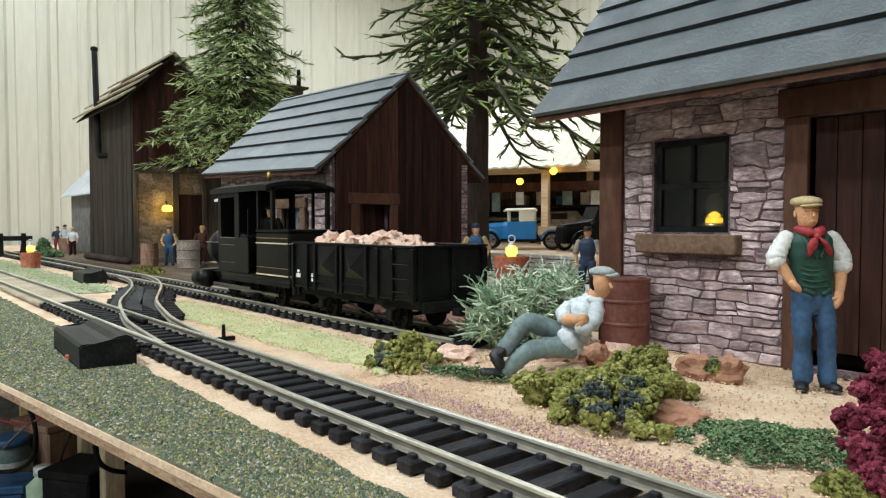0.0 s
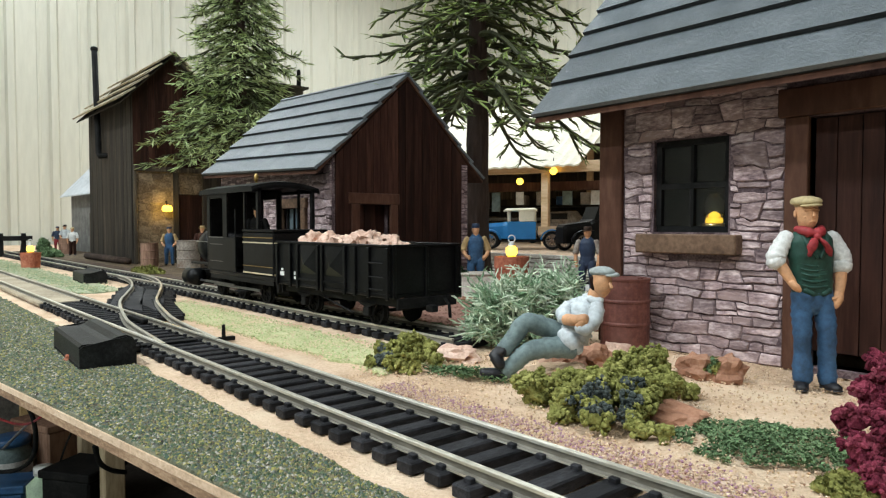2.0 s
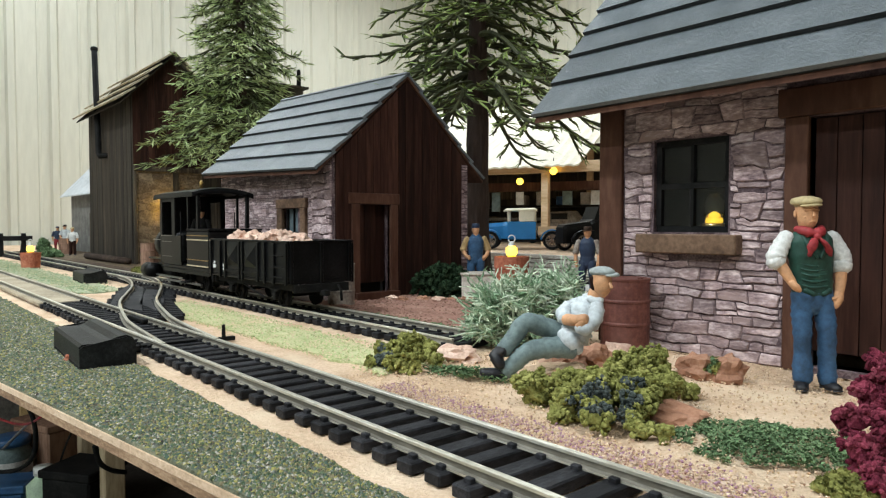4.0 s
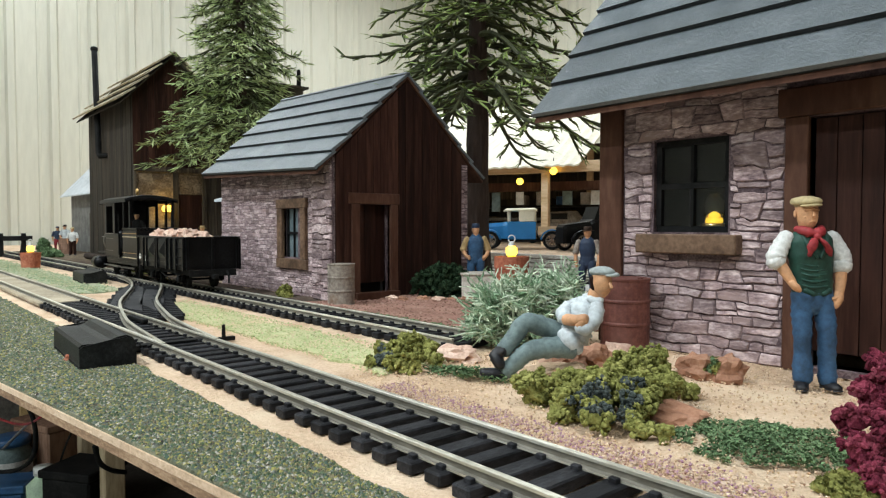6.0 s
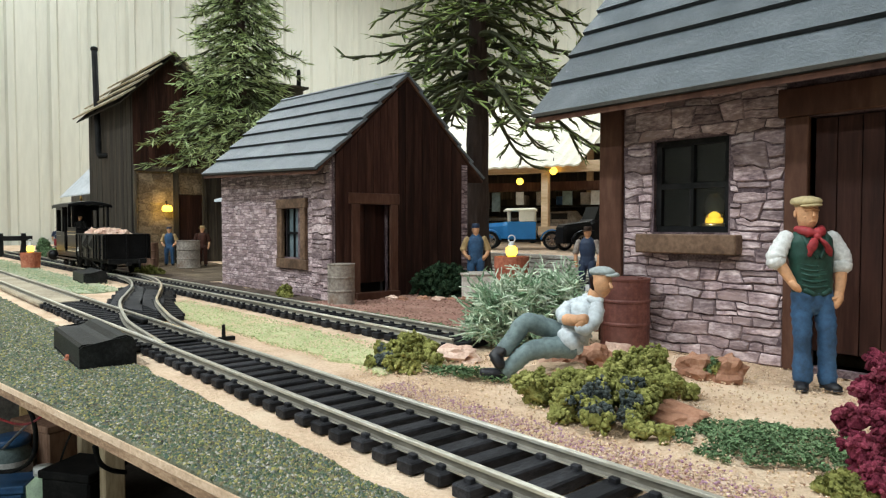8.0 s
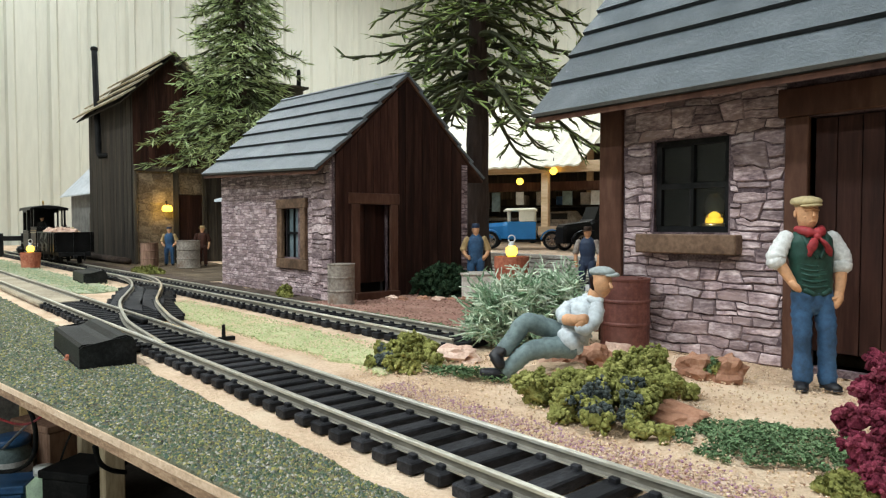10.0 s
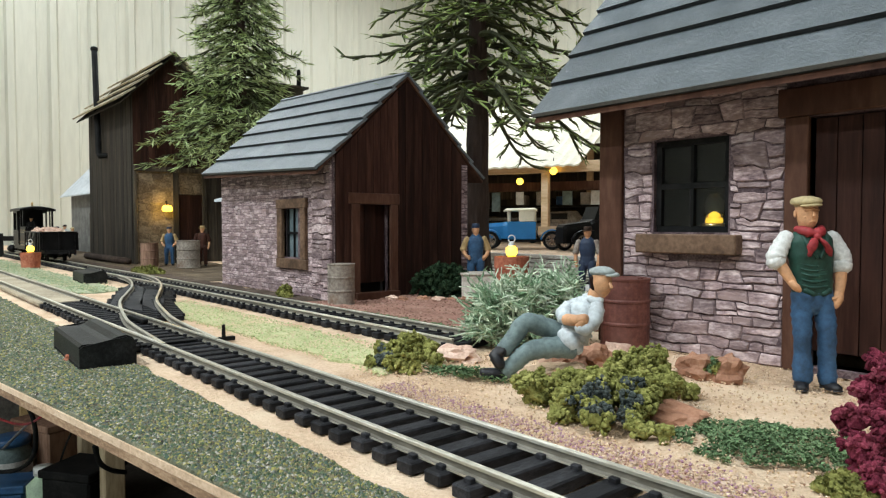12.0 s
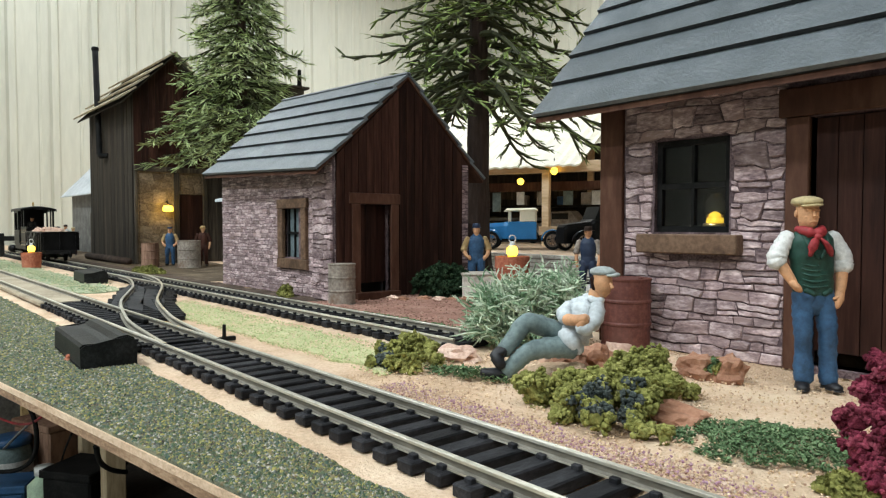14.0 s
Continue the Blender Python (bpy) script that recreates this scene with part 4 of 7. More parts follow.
    part("chimney_pipe", tube(bmesh.new(), [(0.165, -0.004, 0.247), (0.142, -0.013, 0.246), (0.1335, -0.014, 0.252), (0.1325, -0.014, 0.27), (0.112, -0.014, 0.5)], [0.0055, 0.006, 0.0066, 0.0068, 0.0066], 12), M_BLACKMATT, root, "thin black stove pipe with an elbow", smooth=True)
    part("pipe_cap", lathe(bmesh.new(), [(0.0068, 0.497), (0.0085, 0.498), (0.0085, 0.503), (0.006, 0.506)], 12, c=(0.1115, -0.014)), M_BLACKMATT, root, smooth=True)
    # wall lamp
    lamp = part("lamp_arm", tube(bmesh.new(), [(0.066, 0.0, 0.134), (0.066, -0.01, 0.137), (0.066, -0.014, 0.127)], 0.0012, 6), M_BLACKMATT, root, "small wall lamp", m=pose(L, 0, 0, 0, 0, 90))
    part("lamp_globe", lathe(bmesh.new(), [(0.006, 0.1135), (0.0105, 0.115), (0.011, 0.121), (0.009, 0.126), (0.004, 0.1275)], 14, c=(0.066, -0.014)), M_YELLOWGLOW, lamp, "glowing yellow globe", smooth=True)
    return root


mill()
d = bpy.data.lights.new("mill_lamp", "POINT")
d.energy, d.color, d.shadow_soft_size = 0.15, (1.0, 0.6, 0.07), 0.012
lamp = new("mill_lamp", d)
lamp.location = (-1.512, 0.515, 0.121)


def tin_shed():
    root = thing("tin_roof_shed", pose(-2.5, 0.54, 0.0), "grey shed with a pale tin lean-to roof", "shed", "model buildings")
    part("wall", bx(0, 0.36, 0, 0.008, 0, 0.19), M_GREYWALL, root, "grey board wall")
    part("wall", bx(0.352, 0.36, 0.0082, 0.16, 0, 0.172), M_GREYWALL, root, "grey board wall")
    part("wall", bx(0, 0.008, 0.0082, 0.16, 0, 0.172), M_GREYWALL, root)
    bm = bmesh.new()
    o = []
    n = 30
    rows = []
    for i in range(n + 1):
        x = -0.02 + 0.41 * i / n
        b = 0.002 * (i % 2)
        rows.append([Vector((x, -0.03, 0.176 + b)), Vector((x, 0.12, 0.338 + b)), Vector((x, 0.12, 0.334 + b)), Vector((x, -0.03, 0.172 + b))])
    ring_loft(bm, rows)
    part("roof", bm, M_TIN, root, "pale corrugated tin roof")
    part("door", bx(0.24, 0.3, -0.003, 0.0, 0.002, 0.12, bevel=0.0005), M_WEATHERED, root)
    return root


tin_shed()


# ---- the train ----
TRAIN_Y = 0.3165


SPIN, RODS = [], []   # turning wheels (object, x, radius) and rods (object, share of the lift)


def wheel_set(parent, x, r, half):
    for s in (-1, 1):
        bm = bmesh.new()
        rings = []
        n = 20
        for rad, y in ((r * 0.35, 0.0), (r * 0.4, 0.0012), (r * 0.78, 0.0008), (r * 0.8, 0.002), (r, 0.002), (r, -0.001), (r * 1.09, -0.0012), (r * 1.09, -0.0024), (r * 0.3, -0.0024)):
            rings.append([Vector((rad * math.cos(2 * math.pi * k / n), s * (half + y), rad * math.sin(2 * math.pi * k / n))) for k in range(n)])
        ring_loft(bm, rings)
        for k in range(8):
            a = math.pi * k / 4
            tube(bm, [(r * 0.3 * math.cos(a), s * (half + 0.0014), r * 0.3 * math.sin(a)), (r * 0.82 * math.cos(a), s * (half + 0.0014), r * 0.82 * math.sin(a))], r * 0.07, 5)
        ob = part("wheel", bm, M_BLACKMATT, parent, "black spoked wheel", m=pose(x, 0, RAIL_TOP + r))
        SPIN.append((ob, x, r))
    part("axle", tube(bmesh.new(), [(x, -half, RAIL_TOP + r), (x, half, RAIL_TOP + r)], 0.0015, 8), M_BLACKMATT, parent)


def ore_wagon():
    root = thing("ore_wagon", pose(-0.44, TRAIN_Y, 0.0), "black open steel wagon loaded with pink ore", "railway wagon", "train")
    L, W, Z0, Z1 = 0.084, 0.033, 0.0325, 0.069
    body = part("body", bx(-L, L, -W, W, Z0, Z0 + 0.003, bevel=0.0005), M_BLACK, root, "black wagon body")
    for s in (-1, 1):
        part("side", bx(-L, L, s * W - (0.0016 if s > 0 else 0), s * W + (0.0016 if s < 0 else 0), Z0 + 0.003, Z1, bevel=0.0003), M_BLACK, body)
        part("end", bx(s * L - (0.0016 if s > 0 else 0), s * L + (0.0016 if s < 0 else 0), -W + 0.0017, W - 0.0017, Z0 + 0.003, Z1), M_BLACK, body)
        part("rim", bx(-L - 0.001, L + 0.001, s * W - 0.0015, s * W + 0.0015, Z1, Z1 + 0.0018, bevel=0.0004), M_BLACK, body)
        part("rim", bx(s * L - 0.0015, s * L + 0.0015, -W + 0.0016, W - 0.0016, Z1, Z1 + 0.0018, bevel=0.0004), M_BLACK, body)
        for x in (-0.0825, -0.059, -0.046, -0.013, -0.006, 0.027, 0.041, 0.059, 0.0825):
            part("rib", bx(x - 0.0016, x + 0.0016, *sorted((s * (W + 0.0001), s * (W + 0.0021))), Z0 - 0.001, Z1 - 0.0005, bevel=0.0004), M_BLACK, body)
        for xa, xb in ((-0.044, -0.015), (-0.004, 0.025)):
            bm = bmesh.new()
            q = [(xa, Z0 + 0.012), (xb, Z0 + 0.012), (xb, Z1 - 0.001), (xa, Z1 - 0.001)]
            vs = [bm.verts.new((x, s * (W + 0.0002), z)) for x, z in q]
            tip = bm.verts.new(((xa + xb) / 2, s * (W + 0.0045), Z0 + 0.02))
            for i in range(4):
                bm.faces.new((vs[i], vs[(i + 1) % 4], tip))
            bm.faces.new(vs)
            part("door_panel", bm, M_BLACK, body, "pressed door panel")
            part("hinge_bar", bx(xa, xb, *sorted((s * (W + 0.0002), s * (W + 0.0016))), Z0 + 0.006, Z0 + 0.0075), M_BLACK, body)
        for z in (Z0 + 0.006, Z0 + 0.015, Z0 + 0.025):
            part("ladder_rung", tube(bmesh.new(), [(0.062, s * (W + 0.003), z), (0.08, s * (W + 0.003), z)], 0.0006, 6), M_BLACKMATT, body, "black iron rung")
        for x in (-0.03, 0.0, 0.03):
            part("end_rib", bx(*sorted((s * (L + 0.0001), s * (L + 0.0018))), x - 0.0015, x + 0.0015, Z0, Z1, bevel=0.0003), M_BLACK, body)
        part("buffer_beam", bx(*sorted((s * (L + 0.0001), s * (L + 0.003))), -0.028, 0.028, Z0 - 0.008, Z0 - 0.0002, bevel=0.0005), M_BLACKMATT, root)
        part("coupler", bx(*sorted((s * (L + 0.003), s * (L + 0.011))), -0.003, 0.003, 0.0215, 0.0265, bevel=0.0006), M_BLACKMATT, root)
        part("brake_hose", tube(bmesh.new(), [(s * (L + 0.003), 0.016, 0.03), (s * (L + 0.008), 0.016, 0.025), (s * (L + 0.009), 0.016, 0.016)], 0.0012, 6), M_BLACKMATT, root, smooth=True)
        part("sole_bar", bx(-L + 0.002, L - 0.002, *sorted((s * 0.022, s * 0.026)), Z0 - 0.0065, Z0 - 0.0002), M_BLACKMATT, root)
        for x in (-0.047, 0.047):
            part("axle_guard", prism(bmesh.new(), [(x - 0.009, 0.0275), (x + 0.009, 0.0275), (x + 0.004, 0.0165), (x - 0.004, 0.0165)], *sorted((s * 0.0225, s * 0.0245))), M_BLACKMATT, root)
            part("axle_box", bx(x - 0.0035, x + 0.0035, *sorted((s * 0.0246, s * 0.0285)), 0.0165, 0.0235, bevel=0.0006), M_BLACKMATT, root)
            part("spring", prism(bmesh.new(), [(x - 0.011, 0.0265), (x + 0.011, 0.0265), (x + 0.004, 0.0238), (x - 0.004, 0.0238)], *sorted((s * 0.0248, s * 0.028))), M_BLACKMATT, root)
        part("brake_lever", tube(bmesh.new(), [(-0.02, s * 0.027, 0.027), (0.03, s * 0.0285, 0.0175)], 0.0008, 5), M_BLACKMATT, root)
    for b in ((-0.0775, -0.071, Z0 + 0.008, Z0 + 0.0115), (-0.0755, -0.0725, Z0 + 0.0125, Z0 + 0.0145), (-0.0525, -0.048, Z0 + 0.006, Z0 + 0.0085), (-0.0525, -0.0485, Z0 + 0.0095, Z0 + 0.0125)):
        part("lettering_bar", bx(b[0], b[1], -W - 0.0009, -W - 0.0001, b[2], b[3]), M_WHITE, body, "white painted marking")
    for x in (-0.047, 0.047):
        wheel_set(root, x, 0.0102, G2)
    part("load_bed", bx(-L + 0.002, L - 0.002, -W + 0.002, W - 0.002, Z1 - 0.012, Z1 - 0.006), M_BLACKMATT, root)
    rng = random.Random(6)
    spots = [(-0.052, -0.014, 0.0105), (-0.042, -0.006, 0.0095), (-0.056, 0.006, 0.011), (-0.044, 0.014, 0.009), (-0.06, -0.02, 0.007), (-0.036, -0.02, 0.0065)]
    spots += [(rng.uniform(-0.022, 0.034), rng.uniform(-0.02, 0.02), rng.uniform(0.006, 0.0105)) for _ in range(24)]
    spots += [(rng.uniform(0.036, 0.06), rng.uniform(-0.02, 0.0), rng.uniform(0.005, 0.0075)) for _ in range(7)]
    for i, (x, y, r) in enumerate(spots):
        hump = 0.0065 * math.exp(-((x - 0.012) / 0.022) ** 2) * math.exp(-(y / 0.02) ** 2)
        z = Z1 - 0.0035 + hump + (0.004 if i in (0, 1) else 0)
        part("ore_lump", ball(bmesh.new(), (x, y, z), r * 1.05, 3, 0.6, (1.1, 0.95, 0.85), seed=i * 3.7), M_PINKROCK, root, "pale pink rock")
    return root


def locomotive():
    root = thing("steam_locomotive", pose(-0.63, TRAIN_Y, 0.0), "black side cab steam locomotive with cream lining", "locomotive", "train")
    W = 0.031
    part("footplate", bx(-0.052, 0.096, -W, W, 0.0335, 0.0375, bevel=0.0006), M_BLACK, root)
    part("frame", bx(-0.124, 0.09, -0.013, 0.013, 0.018, 0.0333), M_BLACKMATT, root)
    for s in (-1, 1):
        part("valance", bx(-0.05, 0.094, *sorted((s * (W - 0.002), s * (W - 0.0005))), 0.029, 0.0333), M_BLACK, root)
    part("buffer_beam", bx(-0.1285, -0.1242, -0.029, 0.029, 0.0205, 0.0345, bevel=0.0006), M_BLACKMATT, root)
    part("rear_beam", bx(0.0962, 0.0995, -0.029, 0.029, 0.0235, 0.0395, bevel=0.0006), M_BLACKMATT, root)
    for x0, x1 in ((-0.1375, -0.1286), (0.0996, 0.1045)):
        part("coupler", bx(x0, x1, -0.003, 0.003, 0.0215, 0.0265, bevel=0.0006), M_BLACKMATT, root)
    # boiler
    bm = bmesh.new()
    rings = []
    n = 24
    for x, r in ((-0.117, 0.004), (-0.1175, 0.0175), (-0.115, 0.02), (-0.09, 0.02), (-0.09, 0.0188), (-0.044, 0.0188)):
        rings.append([Vector((x, r * math.cos(2 * math.pi * k / n), 0.06 + r * math.sin(2 * math.pi * k / n))) for k in range(n)])
    part("boiler", ring_loft(bm, rings), M_BLACK, root, "round black boiler", smooth=True)
    part("smokebox_dart", tube(bmesh.new(), [(-0.1175, 0, 0.06), (-0.122, 0, 0.06)], 0.002, 8), M_STEEL, root)
    part("chimney", lathe(bmesh.new(), [(0.0075, 0.077), (0.0055, 0.08), (0.0058, 0.098), (0.0085, 0.1), (0.0085, 0.104), (0.005, 0.104)], 18, c=(-0.103, 0)), M_BLACK, root, smooth=True)
    part("dome", lathe(bmesh.new(), [(0.0085, 0.074), (0.007, 0.079), (0.007, 0.087), (0.0045, 0.0915), (0.001, 0.093)], 18, c=(-0.074, 0)), M_BRASS, root, smooth=True)
    part("headlamp", lathe(bmesh.new(), [(0.004, 0.079), (0.0045, 0.08), (0.0045, 0.088), (0.002, 0.09)], 14, c=(-0.113, 0)), M_STEEL, root, smooth=True)
    for s in (-1, 1):
        part("cylinder", tube(bmesh.new(), [(-0.122, s * 0.0265, 0.0265), (-0.096, s * 0.0265, 0.0265)], 0.0095, 16), M_BLACK, root, "black steam cylinder", smooth=True)
        RODS.append((part("side_rod", bx(-0.055, 0.055, *sorted((s * 0.0225, s * 0.0238)), 0.0185, 0.021), M_STEEL, root, "steel coupling rod"), 1.0))
        RODS.append((part("main_rod", bx(-0.09, 0.0, *sorted((s * 0.0242, s * 0.0254)), 0.0215, 0.0237), M_STEEL, root, "steel connecting rod"), 0.4))
        part("running_plate", bx(-0.118, -0.053, *sorted((s * 0.0165, s * 0.0265)), 0.041, 0.0432, bevel=0.0004), M_BLACK, root)
        part("boiler_handrail", tube(bmesh.new(), [(-0.116, s * 0.0205, 0.066), (-0.047, s * 0.0205, 0.066)], 0.0006, 6), M_STEEL, root)
    for x in (-0.052, 0.0, 0.054):
        wheel_set(root, x, 0.0108, G2)
    # cab
    cab = part("cab", bx(-0.058, -0.0555, -W, W, 0.0377, 0.121), M_BLACK, root, "open black cab")
    for s in (-1, 1):
        ys = sorted((s * (W - 0.0018), s * W))
        for b in ((-0.0554, 0.013, 0.0377, 0.072), (-0.0554, -0.051, 0.072, 0.121), (-0.018, -0.0075, 0.072, 0.121), (-0.051, -0.018, 0.1125, 0.121)):
            part("cab_side", bx(b[0], b[1], ys[0], ys[1], b[2], b[3], bevel=0.0003), M_BLACK, cab)
        part("cab_beading", bx(-0.052, -0.0155, *sorted((s * (W + 0.0001), s * (W + 0.0008))), 0.0715, 0.0725), M_STEEL, cab)
        for b in ((-0.05, -0.0175, 0.047, 0.0475), (-0.05, -0.0175, 0.0645, 0.065)):
            part("panel_line", bx(b[0], b[1], *sorted((s * (W + 0.0001), s * (W + 0.0004))), b[2], b[3]), M_STEEL, cab)
        part("rear_post", bx(0.058, 0.0625, *sorted((s * (W - 0.004), s * (W - 0.0005))), 0.0806, 0.121, bevel=0.0004), M_BLACK, cab)
        part("mid_post", bx(0.0305, 0.0335, *sorted((s * (W - 0.003), s * (W - 0.0005))), 0.0806, 0.121, bevel=0.0003), M_BLACK, cab)
        part("handrail", tube(bmesh.new(), [(0.0165, s * (W + 0.0015), 0.042), (0.0165, s * (W + 0.0015), 0.1)], 0.0006, 6), M_BLACKMATT, cab)
        part("foot_step", bx(0.012, 0.026, *sorted((s * (W - 0.008), s * (W + 0.001))), 0.018, 0.0195), M_BLACKMATT, root)
    part("bunker", bx(0.03, 0.094, -W, W, 0.0377, 0.078, bevel=0.0012), M_BLACK, root, "black coal bunker")
    for s in (-1, 1):
        for z, t, mt in ((0.0385, 0.0013, M_CREAMLINE), (0.0675, 0.0012, M_CREAMLINE), (0.0725, 0.0007, M_BRASS), (0.0455, 0.0006, M_BRASS)):
            part("lining", bx(0.031, 0.093, *sorted((s * (W + 0.0001), s * (W + 0.0007))), z, z + t), mt, root, "cream lining stripe")
    for z, t in ((0.0385, 0.0013), (0.0675, 0.0012)):
        part("lining", bx(0.0941, 0.0947, -W + 0.001, W - 0.001, z, z + t), M_CREAMLINE, root, "cream lining stripe")
    part("bunker_rail", bx(0.0295, 0.0945, -W - 0.0005, W + 0.0005, 0.0782, 0.0805, bevel=0.0005), M_BLACK, root)
    part("backhead", bx(-0.043, -0.03, -0.016, 0.016, 0.0377, 0.075, bevel=0.003), M_BLACKMATT, root)
    # arched roof
    bm = bmesh.new()
    rows = []
    for x, dz in ((-0.0665, -0.004), (-0.065, -0.001), (-0.055, 0.0), (0.052, 0.0), (0.061, -0.001), (0.0625, -0.004)):
        up = [(y, 0.1275 + dz - 0.0055 * (y / 0.036) ** 2) for y in [0.036 * (k / 6) for k in range(-6, 7)]]
        rows.append([Vector((x, y, z)) for y, z in up] + [Vector((x, y, z - 0.0028)) for y, z in up[::-1]])
    part("roof", ring_loft(bm, rows), M_BLACK, root, "arched black cab roof", smooth=False)
    part("roof_edge", bx(-0.065, 0.061, -0.0362, -0.0342, 0.1165, 0.1208), M_BLACK, root)
    part("roof_edge", bx(-0.065, 0.061, 0.0342, 0.0362, 0.1165, 0.1208), M_BLACK, root)
    wh = part("whistle", lathe(bmesh.new(), [(0.0012, 0.126), (0.0012, 0.13), (0.0022, 0.1305), (0.0022, 0.136), (0.001, 0.1385)], 12, c=(-0.004, 0)), M_BRASS, root, "brass whistle", smooth=True)
    part("lever", tube(bmesh.new(), [(-0.004, 0.0, 0.132), (0.0005, 0.0, 0.1345), (0.0015, 0, 0.1355)], 0.0007, 6), M_BRASS, wh)
    return root


wagon = ore_wagon()
engine = locomotive()


def motions():
    run = [(0.0, 0.0), (0.5, 0.0), (1.0, -0.0045), (1.5, -0.0115), (2.0, -0.029), (2.5, -0.0555), (3.0, -0.090), (3.5, -0.131), (4.0, -0.178), (4.5, -0.232), (5.0, -0.290), (5.5, -0.353),
           (6.0, -0.424), (6.5, -0.499), (7.0, -0.580), (7.5, -0.667), (8.0, -0.756), (8.5, -0.842), (9.0, -0.925), (9.5, -1.007), (10.0, -1.092), (10.3, -1.140), (10.5, -1.163), (11.0, -1.203), (11.5, -1.215), (12.0, -1.216), (14.0, -1.216)]
    walk(wagon, [(t, pose(-0.44 + s, TRAIN_Y, 0.0)) for t, s in run])
    walk(engine, [(t, pose(-0.63 + s, TRAIN_Y, 0.0)) for t, s in run])
    walk(driver, [(t, pose(-0.63 + s, TRAIN_Y, 0.0) @ DRIVER_SEAT) for t, s in run])
    ts = [0.0] + [0.5 + k / 15 for k in range(173)] + [14.0]
    way = [float(v) for v in np.interp(ts, [t for t, s in run], [s for t, s in run])]
    for ob, x, r in SPIN:
        walk(ob, [(t, pose(x, 0, RAIL_TOP + r, 0, math.degrees(s / r), 0)) for t, s in zip(ts, way)])
    for ob, share in RODS:
        walk(ob, [(t, pose(0.004 * math.cos(s / 0.0108), 0, -0.004 * share * math.sin(s / 0.0108))) for t, s in zip(ts, way)])


# ---- drums, pots and lamps ----
def drum(m, r, h, material, label, rings=(0.02, 0.34, 0.67, 0.98), dent=0.0):
    root = thing("drum", m, label, "drum", "drums and barrels")
    prof = [(r * 0.96, 0.0), (r, h * 0.015), (r * 0.965, h * 0.05)]
    for k in rings[1:-1]:
        prof += [(r * 0.965, h * (k - 0.03)), (r * 1.0, h * (k - 0.012)), (r * 1.0, h * (k + 0.012)), (r * 0.965, h * (k + 0.03))]
    prof += [(r * 0.965, h * 0.955), (r, h * 0.98), (r, h), (r * 0.93, h), (r * 0.92, h * 0.985)]
    part("body", lathe(bmesh.new(), prof, 28), material, root, smooth=False)
    part("lid", lathe(bmesh.new(), [(r * 0.915, h * 0.975), (r * 0.915, h * 0.986), (r * 0.2, h * 0.986)], 28), material, root)
    part("bung", lathe(bmesh.new(), [(r * 0.12, h * 0.987), (r * 0.12, h * 1.0), (r * 0.05, h * 1.002)], 10, c=(r * 0.5, r * 0.3)), material, root)
    return root


drum(pose(-0.2665, 0.3945, 0.003), 0.0168, 0.046, M_RUSTDRUM, "red oxide painted steel drum beside the stone hut")
drum(pose(-0.6175, 0.3905, 0.0), 0.0149, 0.0435, M_GREYDRUM, "weathered grey steel drum at the hut corner")
drum(pose(-1.428, 0.449, 0.0), 0.0175, 0.048, M_WOODDRUM, "brown wooden barrel beside the mill lamp")
drum(pose(-1.345, 0.497, 0.0), 0.0225, 0.054, M_GREYDRUM, "weathered grey drum in front of the mill door")
drum(pose(-2.2, 0.462, 0.0), 0.022, 0.045, M_WOODDRUM, "dark brown barrel beside the tin roof shed")


def flower_pot(m, r, h, label):
    root = thing("flower_pot", m, label, "pot", "terracotta pots")
    part("pot", lathe(bmesh.new(), [(r * 0.9, 0.0), (r * 0.95, h * 0.75), (r, h * 0.76), (r, h), (r * 0.9, h), (r * 0.86, h * 0.8)], 24), M_TERRACOTTA, root)
    part("filling", lathe(bmesh.new(), [(r * 0.87, h * 0.9), (r * 0.87, h * 0.94), (r * 0.1, h * 0.96)], 24), M_SAND, root, "sandy filling")
    return root


def lantern(m, s, label):
    root = thing("lantern", m, label, "lamp", "little lamps")
    part("base", lathe(bmesh.new(), [(0.007 * s, 0.0), (0.007 * s, 0.002 * s), (0.005 * s, 0.003 * s)], 16), M_BRASS, root)
    part("globe", lathe(bmesh.new(), [(0.0045 * s, 0.003 * s), (0.0062 * s, 0.006 * s), (0.006 * s, 0.011 * s), (0.0035 * s, 0.0135 * s)], 16), M_YELLOWGLOW, root, "glowing yellow globe", smooth=True)
    part("cap", lathe(bmesh.new(), [(0.0037 * s, 0.0136 * s), (0.0028 * s, 0.017 * s), (0.001 * s, 0.0185 * s)], 14), M_WHITE, root)
    bm = bmesh.new()
    pts = [(0.0036 * s * math.cos(a), 0, 0.0212 * s + 0.004 * s * math.sin(a)) for a in [2 * math.pi * k / 14 for k in range(15)]]
    tube(bm, [Vector(p) for p in pts], 0.0008 * s, 6)
    part("ring_handle", bm, M_WHITE, root, "white wire ring", smooth=True, m=pose(0, 0, 0, 0, 0, 49))
    return root


flower_pot(pose(-0.507, 0.537, 0.0), 0.0188, 0.0505, "terracotta pot with a lantern on top, behind the bush")
lantern(pose(-0.507, 0.537, 0.0484), 1.0, "small lantern with a yellow glowing globe")
flower_pot(pose(-1.535, 0.258, 0.0), 0.0182, 0.030, "terracotta pot with a lantern on top, beside the track")
lantern(pose(-1.535, 0.258, 0.0288), 1.1, "small lantern with a yellow glowing globe")
root = thing("planter", pose(-0.570, 0.548, 0.0), "dirty white plaster planter at a figurine's feet", "planter")
part("trough", bx(-0.02, 0.02, -0.018, 0.018, 0.0, 0.027, bevel=0.001), M_WHITEPLASTER, root, m=pose(0, 0, 0, 0, 0, 49))
